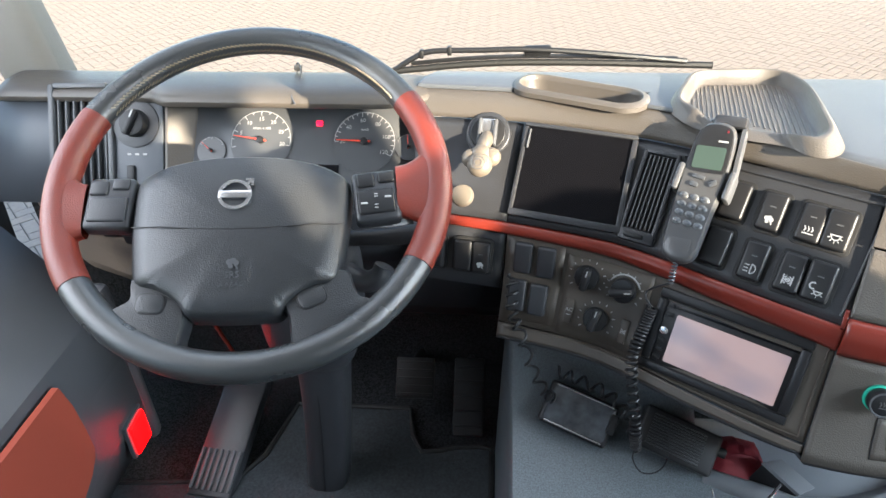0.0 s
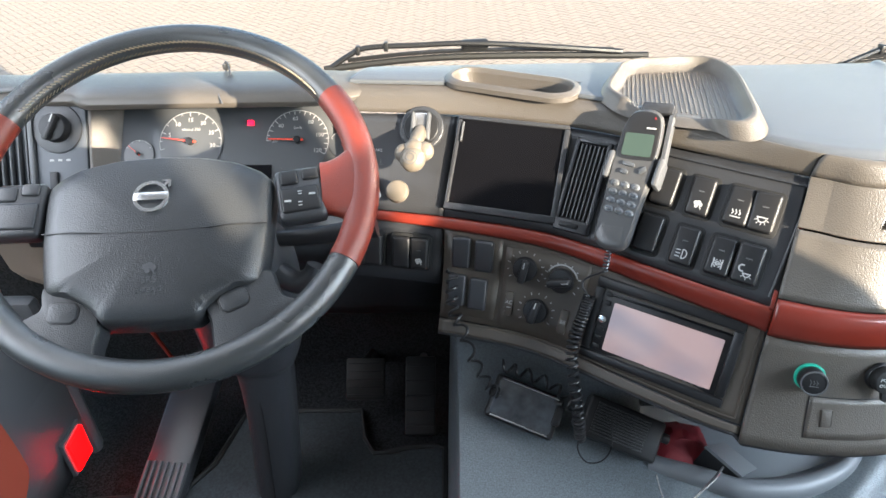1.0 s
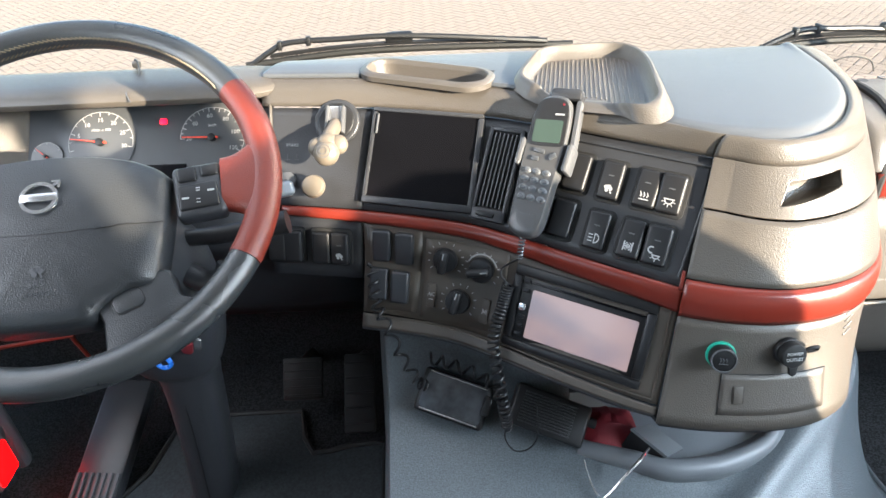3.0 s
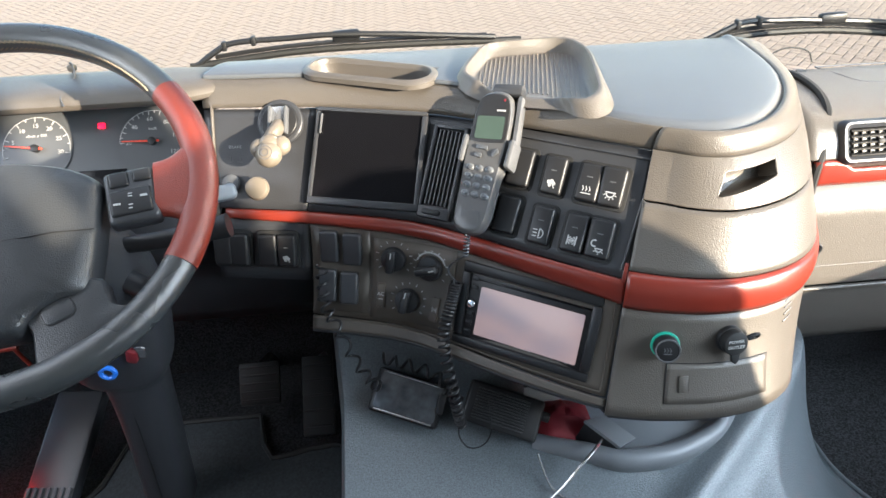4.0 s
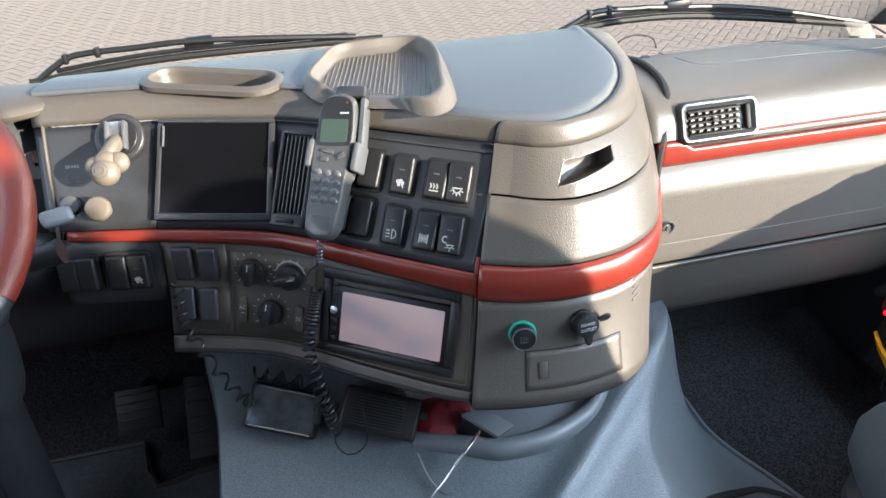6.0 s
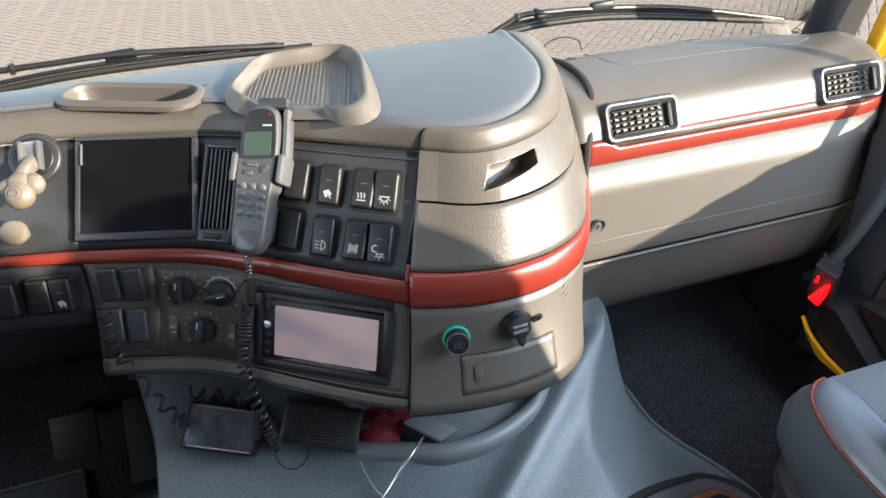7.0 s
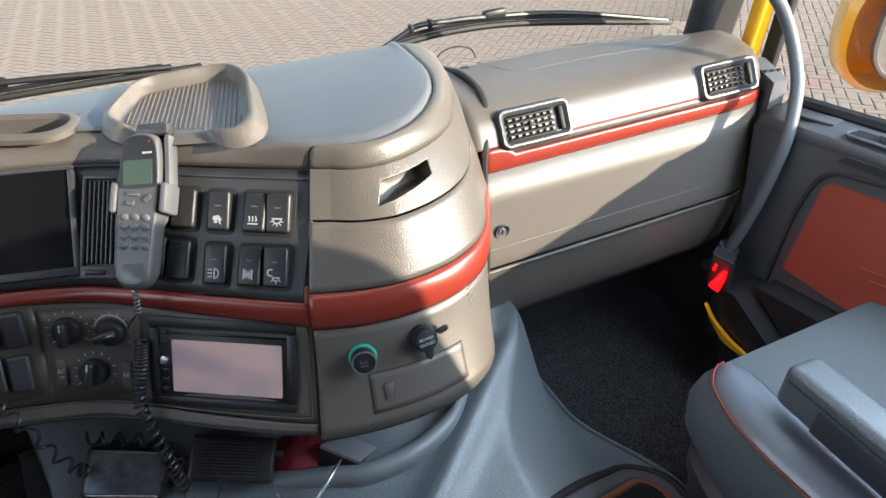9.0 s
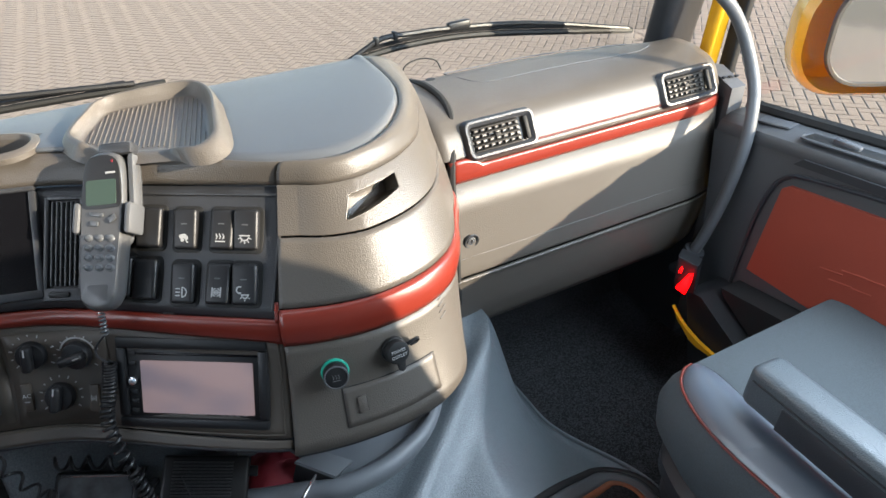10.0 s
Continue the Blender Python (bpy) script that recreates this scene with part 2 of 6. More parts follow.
WHITE = material("white_print", (0.34, 0.34, 0.335), 0.5, vary=0.02)
LAMP_RED = material("glowing_red_lamp", (0.5, 0.01, 0.01), 0.2, emit=(1.0, 0.0, 0.0, 3.2), coat=0.5)
LED = material("red_warning_led", (0.5, 0.0, 0.0), 0.4, emit=(1.0, 0.005, 0.03, 1.0))
NEEDLE = material("orange_red_needle", (0.7, 0.06, 0.03), 0.4, vary=0.03)
TEAL = material("glowing_green_ring", (0.02, 0.25, 0.18), 0.3, emit=(0.0, 0.55, 0.38, 0.03))
PHONE = material("grey_phone_plastic", (0.060, 0.060, 0.061), 0.34, vary=0.06, bump=0.1, scale=900)
KEYCAP = material("pale_grey_keys", (0.060, 0.064, 0.070), 0.26, vary=0.04)
KEYRIM = material("silvered_key_rim", (0.13, 0.135, 0.14), 0.35, metal=0.3, vary=0.04)
LCD = material("green_grey_lcd", (0.048, 0.072, 0.060), 0.15, vary=0.04)
BLUE = material("blue_plastic_tag", (0.02, 0.16, 0.6), 0.4, vary=0.05)
DARKRED = material("dark_red_cloth", (0.16, 0.006, 0.012), 0.7, bump=0.3, scale=300, vary=0.25, vary_scale=25)
MIRROR = material("mirror_glass", (0.85, 0.87, 0.88), 0.02, metal=1.0, vary=0.0)
DIAL = material("dark_dial_plate", (0.055, 0.058, 0.062), 0.36, vary=0.06)
DASHLEFT = material("blue_grey_switch_plate", (0.055, 0.062, 0.072), 0.45, bump=0.2, scale=700, vary=0.06)
ORANGE = material("orange_stitched_braid", (0.20, 0.062, 0.024), 0.8, bump=0.6, scale=700, vary=0.3, vary_scale=60)
VENTSLAT = material("dark_vent_plastic", (0.022, 0.020, 0.018), 0.55, bump=0.15, scale=900, vary=0.1, spec=0.2)

# ---- cab shell ----
FLOOR = 0.27
Y_BACK, Z_ROOF = -1.25, 1.95


def slab(name, size, at, mat, label, bevel=0.0):
    return tagged(finish(name, box(bmesh.new(), size, Matrix.Translation(at), bevel), mat), label, kind="structure")


slab("floor", (2.34, 2.45, 0.06), (0.3, -0.02, FLOOR - 0.03), CARPET, "black loop carpet over the cab floor")
slab("wall_back", (2.4, 0.05, 1.75), (0.3, Y_BACK, 1.07), CREAM, "pale padded rear wall of the cab")
slab("ceiling", (2.4, 2.0, 0.05), (0.3, -0.24, Z_ROOF), CREAM, "pale padded cab ceiling")
slab("wall_front", (2.2, 0.05, 0.55), (0.3, 1.18, 0.45), GREY, "grey front bulkhead below the windscreen")

# unseen slab added to keep sunlight from leaking down behind the dash
slab("leak_stop", (2.16, 0.26, 0.02), (0.3, 1.02, 0.735), RUBBER, "added black slab that stops light behind the dashboard")
slab("bulkhead_right", (0.72, 0.04, 0.56), (1.06, 0.88, 0.53), CARPET, "black carpeted bulkhead of the passenger footwell")
slab("bulkhead_left", (0.95, 0.04, 0.56), (-0.38, 1.00, 0.53), CARPET, "black carpeted bulkhead of the driver footwell")
slab("kick_panel_right", (0.05, 0.35, 0.58), (1.362, 0.85, 0.54), PANEL, "dark kick panel beside the footwell")

# ---- centre console ----
console = thing("dashboard", "grey moulded truck dashboard with rust-red trim strip", "dashboard")
U_SEAM = 0.402


def trim_top(u):
    return 0.812 - 0.03 * u if u < U_SEAM else 0.809


def trim_low(u):
    return 0.803 - 0.085 * u if u < U_SEAM else 0.767


def face_sheet(name, u0, u1, z0, z1, mat, parent, out=0.0, nu=40, nz=10, label="", thick=0.006, bulge=0.0):
    """A shell along the swept face; z0 and z1 are heights or functions of u."""
    bm = bmesh.new()
    rows = []
    for j in range(nz + 1):
        row = []
        for i in range(nu + 1):
            u = u0 + (u1 - u0) * i / nu
            a, b = (z(u) if callable(z) else z for z in (z0, z1))
            row.append(on_dash(u, a + (b - a) * j / nz, out + bulge * math.sin(math.pi * j / nz)).translation)
        rows.append(row)
    grid(bm, rows)
    return solid(part(name, bm, mat, parent, label), thick, -1.0)


GAP = 0.0012
face_sheet("brake_panel", 0.0, 0.0675, lambda u: trim_top(u) + 0.0012, 0.921, PANEL, console, nu=16)
face_sheet("switch_panel", 0.0683, U_SEAM - GAP, lambda u: trim_top(u) + 0.0012, 0.921, PANEL, console, nu=60)
face_sheet("nose_shell", U_SEAM + GAP, 1.0, lambda u: trim_top(u) + 0.0012, 0.8735, PAD, console, 0.006, nu=60)
HOLE = ((0.537, 0.8855), (0.661, 0.897), (0.664, 0.9125), (0.5535, 0.910))      # the grip opening


def in_hole(u, z):
    q = HOLE + HOLE[:1]
    return all((b[0] - a[0]) * (z - a[1]) - (b[1] - a[1]) * (u - a[0]) > 0 for a, b in zip(q, q[1:]))


bm = bmesh.new()
NU, NZ = 300, 44
pts = [[(U_SEAM + GAP + (1 - U_SEAM - GAP) * i / NU, 0.8755 + 0.0465 * j / NZ) for i in range(NU + 1)] for j in range(NZ + 1)]
vs = [[bm.verts.new(on_dash(u, z, 0.006).translation) for u, z in row] for row in pts]
for j in range(NZ):
    for i in range(NU):
        if not in_hole((pts[j][i][0] + pts[j][i + 1][0]) / 2, (pts[j][i][1] + pts[j + 1][i][1]) / 2):
            bm.faces.new((vs[j][i], vs[j][i + 1], vs[j + 1][i + 1], vs[j + 1][i]))
solid(part("nose_cap", bm, PAD, console), 0.004)
face_sheet("trim_strip", 0.012, U_SEAM - GAP, trim_low, trim_top, RED, console, 0.003, nu=60, nz=6, bulge=0.0028, thick=0.012)
face_sheet("trim_tab", 0.3915, U_SEAM - GAP, lambda u: trim_top(u) - 0.002, lambda u: trim_top(u) + 0.016, RED, console, 0.0035, nu=6, nz=6, bulge=0.0015, thick=0.008)
face_sheet("trim_strip", U_SEAM + GAP, 1.0, trim_low, trim_top, RED, console, 0.006, nu=60, nz=6, bulge=0.0040, thick=0.012)
face_sheet("lower_panel", 0.07, U_SEAM - GAP, lambda u: 0.680 - 0.055 * u, lambda u: trim_low(u) - 0.0012, BROWN, console, nu=50)
face_sheet("lower_lip", 0.07, U_SEAM - GAP, lambda u: 0.660 - 0.03 * u, lambda u: 0.678 - 0.055 * u, BROWN, console, 0.001, nu=50, nz=4)
face_sheet("nose_skirt", U_SEAM + GAP, 1.0, 0.640, lambda u: trim_low(u) - 0.0012, PAD, console, 0.004, nu=60)

# underside of the console, running back to the bulkhead
bm = bmesh.new()
rows = []
for k in range(6):
    f = k / 5
    row = []
    for i in range(61):
        u = 0.07 + 0.93 * i / 60
        z = 0.660 - 0.03 * u if u < U_SEAM else 0.640
        p = on_dash(u, z).translation
        row.append(Vector((p.x + (0.35 - p.x) * 0.25 * f, p.y + 0.25 * f, p.z - 0.018 * math.sin(min(1, f * 3) * math.pi / 2))))
    rows.append(row)
grid(bm, rows)
solid(part("underside", bm, PANEL, console), 0.004)

# soft pad over the switch panel, rolling over into the top
Y_FAR = 0.905


def roll_over(u, f):
    """From the face's upper edge (f = 0) over the roll to the top's front edge (f = 1)."""
    a = on_dash(u, 0.922, 0.006 if u > U_SEAM else 0.0025).translation
    b = sweep(LIDE, u)
    b = Vector((b.x, b.y, 0.953))
    c = Vector((a.x * 0.75 + b.x * 0.25, a.y * 0.75 + b.y * 0.25, 0.953))
    return a * (1 - f) ** 2 + c * 2 * f * (1 - f) + b * f * f


for name, u0, u1 in (("padded_roll", 0.0, U_SEAM - GAP), ("nose_shoulder", U_SEAM + GAP, 1.0)):
    bm = bmesh.new()
    grid(bm, [[roll_over(u0 + (u1 - u0) * i / 60, j / 8) for i in range(61)] for j in range(9)])
    solid(part(name, bm, PAD, console), 0.006)

# outline of the tray that stands on the top
rim = [(0.313, 0.736, 0.969), (0.300, 0.775, 0.970), (0.322, 0.830, 0.972), (0.347, 0.868, 0.974), (0.400, 0.875, 0.975), (0.455, 0.874, 0.975), (0.475, 0.850, 0.975), (0.479, 0.800, 0.975),
       (0.466, 0.720, 0.974), (0.455, 0.674, 0.972), (0.434, 0.653, 0.970), (0.414, 0.661, 0.968), (0.400, 0.684, 0.959), (0.365, 0.699, 0.958), (0.330, 0.717, 0.959)]
ring = smooth_line(rim + rim[:1], 105)[:-1]


def within(loop, x, y):
    """Whether a point lies inside a closed outline."""
    inside = False
    for p, q in zip(loop, loop[1:] + loop[:1]):
        if (p[1] > y) != (q[1] > y) and x < p[0] + (q[0] - p[0]) * (y - p[1]) / (q[1] - p[1]):
            inside = not inside
    return inside


# top surface: driver's part with the slot's opening, and the smooth lid over the nose
SP = Matrix.Translation((0.174, 0.823, 0.9590)) @ Matrix.Rotation(radians(-24.5), 4, "Z")
for name, u0, u1, mat, ni, nj in (("top_cover", 0.0, 0.236, LID, 140, 72), ("lid", 0.240, 1.0, LID, 60, 12)):
    bm = bmesh.new()
    rows = []
    for j in range(nj + 1):
        f = j / nj
        row = []
        for i in range(ni + 1):
            u = u0 + (u1 - u0) * i / ni
            p = roll_over(u, 1.0)
            q = Vector((p.x + (0.19 - p.x) * 0.03 + (0.02 if u < 0.5 else 0.0), max(Y_FAR, p.y + 0.004), 0.95))
            if u > 0.75:                                        # the lid's far side runs in to the windscreen
                q.x = min(q.x, 0.728)
            w = p.lerp(q, min(1.0, f * 1.12))
            w.z = p.z + 0.004 * math.sin(math.pi * f) - 0.003 * f - (0.002 if j == 0 else 0.0)
            if f > 0.9:                                         # the far edge turns down to the glass
                w += Vector((0, 0.02, -0.05)) * ((f - 0.9) / 0.1) ** 2
            if within(ring, w.x, w.y):                          # a shallow seat for the tray
                w.z -= 0.012
            row.append(bm.verts.new(w))
        rows.append(row)
    for r0, r1 in zip(rows, rows[1:]):
        for i in range(ni):
            c = SP.inverted() @ ((r0[i].co + r1[i + 1].co) / 2)
            if abs(c.x) > 0.0905 or abs(c.y) > 0.0315:
                bm.faces.new((r0[i], r0[i + 1], r1[i + 1], r1[i]))
    solid(part(name, bm, mat, console, "smooth grey lid" if name == "lid" else ""), 0.006)

# ---- driver's hood and cluster ----
bm = bmesh.new()
prof = smooth_line([(0.89, 0.9415, 0), (0.845, 0.942, 0), (0.815, 0.943, 0), (0.807, 0.9455, 0), (0.810, 0.951, 0), (0.828, 0.9560, 0), (0.855, 0.9575, 0), (0.89, 0.956, 0), (0.908, 0.946, 0), (0.92, 0.90, 0)], 24)
rows = []
for p in prof:
    row = []
    for i in range(61):
        x = -0.70 + 0.67 * i / 60
        back = 0.016 * min(1.0, max(0.0, (-0.435 - x) / 0.02)) + 0.034 * max(0.0, (x + 0.13) / 0.10) ** 2.5
        ease = max(0.0, (x + 0.16) / 0.13) ** 2
        row.append((x, p.x + back * max(0.0, min(1.0, (0.86 - p.x) / 0.03)), p.y - 0.004 - 0.007 * ease * max(0.0, (p.y - 0.943) / 0.014)))
    rows.append(row)
grid(bm, rows)
solid(part("hood", bm, PAD, console), 0.006)


def dial_pose(x, z, out=0.0):
    """A pose on the dial plate, which leans back."""
    m = pose(x, 0.82 + (z - 0.88) * 0.9, z, 90 - math.degrees(math.atan(0.9)), 0, 0)
    return m @ Matrix.Translation((0, 0, out))


cluster = thing("instrument_cluster", "dark instrument cluster with rev counter and speedometer", "instrument cluster")
bm = bmesh.new()
grid(bm, [[dial_pose(-0.405 + 0.353 * i / 4, 0.795 + 0.143 * j / 3).translation for i in range(5)] for j in range(4)])
solid(part("dial_plate", bm, DIAL, cluster), 0.004)
for x0, x1 in ((-0.4405, -0.403), (-0.046, -0.054)):           # side cheeks of the recess
    bm = bmesh.new()
    rows = []
    for j in range(6):
        z = 0.80 + 0.1415 * j / 5
        yb, yf = 0.821 + (z - 0.88) * 0.9, 0.80 + (z - 0.895) * 0.6
        if x0 > -0.3:
            yf = on_dash(0.014, z).translation.y
        rows.append([(x0, yf, z), (x0 + (x1 - x0) * 0.12, yf + 0.002, z), (x0 + (x1 - x0) * 0.85, yb * 0.85 + yf * 0.15, z), (x1, yb, z)])
    grid(bm, rows)
    solid(part("cheek", bm, PAD, cluster), 0.004)


def arc_line(bm, m, r, a0, a1, w, n=40):
    grid(bm, [[m @ Vector((rr * math.cos(radians(a0 + (a1 - a0) * k / n)), rr * math.sin(radians(a0 + (a1 - a0) * k / n)), 0.0012)) for k in range(n + 1)] for rr in (r, r + w)])


def gauge(name, x, z, r, a0, a1, words, unit, needle, ticks, label):
    """A dial: scale arc, ticks, numbers, needle with hub; angles run from a0 to a1."""
    m = dial_pose(x, z, 0.002)
    g = part(name, outline(bmesh.new(), [(r * 1.06 * math.cos(2 * math.pi * k / 48), r * 1.06 * math.sin(2 * math.pi * k / 48)) for k in range(48)], 0.001, m), DIAL, cluster, label)
    bm = bmesh.new()
    arc_line(bm, m, r, a0, a1, r * 0.02)
    for k in range(ticks + 1):
        a = radians(a0 + (a1 - a0) * k / ticks)
        long = 0.13 if k % 2 == 0 else 0.07
        box(bm, (r * long, r * 0.025, 0.0006), m @ Matrix.Translation((r * (1 - long / 2) * math.cos(a), r * (1 - long / 2) * math.sin(a), 0.0012)) @ Matrix.Rotation(a, 4, "Z"))
    part("scale", bm, WHITE, g)
    for k, wtext in enumerate(words):
        if wtext:
            a = radians(a0 + (a1 - a0) * k / (len(words) - 1))
            lettering(wtext, r * 0.19, m @ Matrix.Translation((r * 0.74 * math.cos(a), r * 0.74 * math.sin(a), 0.001)), WHITE, g, "numeral")
    if unit:
        lettering(unit, r * 0.13, m @ Matrix.Translation((0, r * 0.42, 0.001)), WHITE, g, "unit")
    a = radians(needle)
    bm = bmesh.new()
    tip = [(-0.2 * r, 0.03 * r), (-0.2 * r, -0.03 * r), (0.93 * r, -0.012 * r), (0.93 * r, 0.012 * r)]
    outline(bm, tip, 0.002, m @ Matrix.Rotation(a, 4, "Z") @ Matrix.Translation((0, 0, 0.006)))
    part("needle", bm, NEEDLE, g)
    part("needle_hub", cyl(bmesh.new(), r * 0.12, 0.008, m, seg=20, bevel=0.001), BLACK, g)
    return g


gauge("rev_counter", -0.300, 0.877, 0.0455, 195, -10, ["", "5", "10", "15", "20", "25", "30"], "r/min x 100", 172, 12, "rev counter dial")
gauge("speedometer", -0.140, 0.877, 0.0455, 180, -28, ["20", "40", "60", "80", "100", "120"], "km/h", 178, 20, "speedometer dial")
gauge("temperature_gauge", -0.377, 0.864, 0.021, 150, 30, [], "", 140, 4, "small temperature gauge")
gauge("fuel_gauge", -0.073, 0.872, 0.019, 150, 30, [], "", 95, 4, "small fuel gauge")
gauge("pressure_gauge", -0.118, 0.812, 0.024, 150, 30, [], "", 120, 4, "small air pressure gauge")
part("warning_lamp", box(bmesh.new(), (0.010, 0.008, 0.002), dial_pose(-0.211, 0.898, 0.002), 0.001), LED, cluster, "lit red warning lamp")
part("display", box(bmesh.new(), (0.075, 0.022, 0.002), dial_pose(-0.215, 0.842, 0.002), 0.001), GLOSS, cluster)

# left switch plate with the light switch, and the left air vent
plate = thing("light_switch_panel", "blue-grey plate with rotary light switch", "switch panel")
PL = pose(-0.481, 0.797, 0.892, 59, 0, 2)
part("plate", outline(bmesh.new(), rounded(0.074, 0.15, 0.012), 0.012, PL @ Matrix.Translation((0, -0.015, 0)), 0.002), DASHLEFT, plate)
part("dial_ring", cyl(bmesh.new(), 0.036, 0.003, PL @ Matrix.Translation((-0.004, 0.018, 0)), seg=40, bevel=0.001), PANEL, plate)
knob = part("knob", cyl(bmesh.new(), 0.0215, 0.014, PL @ Matrix.Translation((-0.004, 0.018, 0.003)), 0.019, 32, 0.002), BLACK, plate)
part("grip", box(bmesh.new(), (0.010, 0.040, 0.010), PL @ Matrix.Translation((-0.004, 0.018, 0.020)) @ Matrix.Rotation(radians(-25), 4, "Z"), 0.003), BLACK, knob)
part("pointer", box(bmesh.new(), (0.002, 0.012, 0.001), PL @ Matrix.Translation((0.001, 0.030, 0.0255)) @ Matrix.Rotation(radians(-25), 4, "Z")), WHITE, knob)
part("dimmer_wheel", box(bmesh.new(), (0.012, 0.026, 0.006), PL @ Matrix.Translation((-0.012, -0.058, 0.002)), 0.002), BLACK, plate)
for dx in (-0.012, 0.0, 0.012):
    part("symbol", box(bmesh.new(), (0.006, 0.003, 0.0006), PL @ Matrix.Translation((dx - 0.003, -0.028, 0.0006))), WHITE, plate)
LV = pose(-0.568, 0.794, 0.888, 59, 0, 3)
lvent = thing("side_air_vent", "dark upright-slatted side air vent", "air vent")
bm = bmesh.new()
for sx in (-0.045, 0.045):
    box(bm, (0.008, 0.16, 0.018), LV @ Matrix.Translation((sx, 0, 0)), 0.002)
for sy in (-0.078, 0.078):
    box(bm, (0.082, 0.008, 0.018), LV @ Matrix.Translation((0, sy, 0)), 0.002)
part("frame", bm, GREY, lvent)
part("backing", box(bmesh.new(), (0.082, 0.15, 0.004), LV @ Matrix.Translation((0, 0, -0.02))), BLACK, lvent)
for k in range(7):
    part("slat", box(bmesh.new(), (0.0028, 0.148, 0.016), LV @ Matrix.Translation((-0.036 + 0.012 * k, 0, -0.004)), 0.001), GREY, lvent)

# knee panel under the cluster and left dash face
bm = bmesh.new()
grid(bm, [[(x, y + 0.10 * max(0, (-0.45 - x) / 0.25), z) for x in (-0.72, -0.6, -0.45, -0.3, -0.15, 0.0, 0.075)] for y, z in ((0.80, 0.56), (0.775, 0.60), (0.765, 0.66), (0.755, 0.715), (0.750, 0.72))])
solid(part("knee_panel", bm, PANEL, console), 0.006)
face_sheet("switch_rail", 0.0, 0.068, 0.716, lambda u: trim_low(u) - 0.001, PANEL, console, -0.004, nu=12, nz=4)
bm = bmesh.new()
grid(bm, [[(x, y + 0.10 * max(0, (-0.45 - x) / 0.25), z) for x in (-0.72, -0.6, -0.45, -0.3, -0.15, -0.05)] for y, z in ((0.735, 0.715), (0.722, 0.765), (0.735, 0.80), (0.765, 0.805))])
solid(part("lower_rail", bm, PANEL, console), 0.006)
bm = bmesh.new()
grid(bm, [[(x, y, z) for x in (-0.72, -0.66, -0.60, -0.54, -0.439)] for y, z in ((0.7475, 0.80), (0.8045, 0.895), (0.8325, 0.942))])
solid(part("left_face", bm, DASHLEFT, console), 0.006)
for x in (-0.60, -0.555, -0.51, -0.465):
    t = thing("rocker_switch", "dark blank switch cover", "switch", group="switch row under the trim")
    m = pose(x, 0.7225 + 0.10 * max(0, (-0.45 - x) / 0.25), 0.752, 98, 0, 0)
    part("surround", outline(bmesh.new(), rounded(0.034, 0.052, 0.005), 0.004, m @ Matrix.Translation((0, 0, 0.002)), 0.0008), BLACK, t)
    part("cap", box(bmesh.new(), (0.029, 0.046, 0.010), m @ Matrix.Translation((0, 0, 0.003)), 0.004, 3), BLACK, t)
bm = bmesh.new()
tube(bm, smooth_line([(-0.56, 0.757, 0.548), (-0.43, 0.757, 0.568), (-0.424, 0.757, 0.56), (-0.400, 0.757, 0.485)], 16), 0.0035, 8)
part("red_edge", bm, RED, console)

# ---- fittings of the console ----
# display bay left of the vent
def plate_between(u0, u1, z0, z1, depth):
    """The pose in the middle of a stretch of the face, set in by depth, with its width and height along the face."""
    a, b = dash(u0, (z0 + z1) / 2), dash(u1, (z0 + z1) / 2)
    um = (u0 + u1) / 2
    m = on_dash(um, (z0 + z1) / 2, 0)
    x = (b - a).normalized()
    v = (dash(um, z1) - dash(um, z0)).normalized()
    n = x.cross(v).normalized()
    v = n.cross(x)
    q = Matrix((x, v, n)).transposed().to_4x4()
    q.translation = (a + b) / 2 + n * depth
    return q, (b - a).length, (dash(um, z1) - dash(um, z0)).length


screen = thing("display_bay", "empty dark display bay framed in the dashboard", "display")
DM, dw, dh = plate_between(0.072, 0.1465, 0.824, 0.917, 0.007)
bm = bmesh.new()
for sx, sy, w, h in ((0, 1, dw + 0.012, 0.006), (0, -1, dw + 0.012, 0.010), (-1, 0, 0.006, dh), (1, 0, 0.008, dh)):
    box(bm, (w, h, 0.016), DM @ Matrix.Translation((sx * (dw / 2 + 0.003), sy * (dh / 2 + 0.003), -0.004)), 0.002)
part("bezel", bm, PANEL, screen)
# flat black sheet in place of the shade inside the empty bay
part("bay_shade", outline(bmesh.new(), rounded(dw, dh, 0.004), 0.004, DM @ Matrix.Translation((0, 0, 0.001))), GLOSS, screen, "dark sheet for the bay's shaded inside")
part("latch", box(bmesh.new(), (0.003, 0.028, 0.004), DM @ Matrix.Translation((-dw / 2 + 0.003, dh / 2 - 0.018, 0.0045)), 0.0015), GREY, screen)

# upright vent beside the display bay
vent = thing("console_air_vent", "black upright console air vent with thumbwheel", "air vent")
VM, vw, vh = plate_between(0.155, 0.196, 0.814, 0.912, 0.005)
bm = bmesh.new()
for sx, sy, w, h in ((0, 1, vw, 0.006), (0, -1, vw, 0.016), (-1, 0, 0.006, vh), (1, 0, 0.006, vh)):
    box(bm, (w, h, 0.012), VM @ Matrix.Translation((sx * (vw / 2 - 0.003), sy * (vh / 2 - (0.003 if sy > 0 else 0.008)), -0.001)), 0.0025)
part("frame", bm, PANEL, vent)
part("backing", box(bmesh.new(), (vw - 0.008, vh - 0.02, 0.003), VM @ Matrix.Translation((0, 0.004, -0.0035))), BLACK, vent)
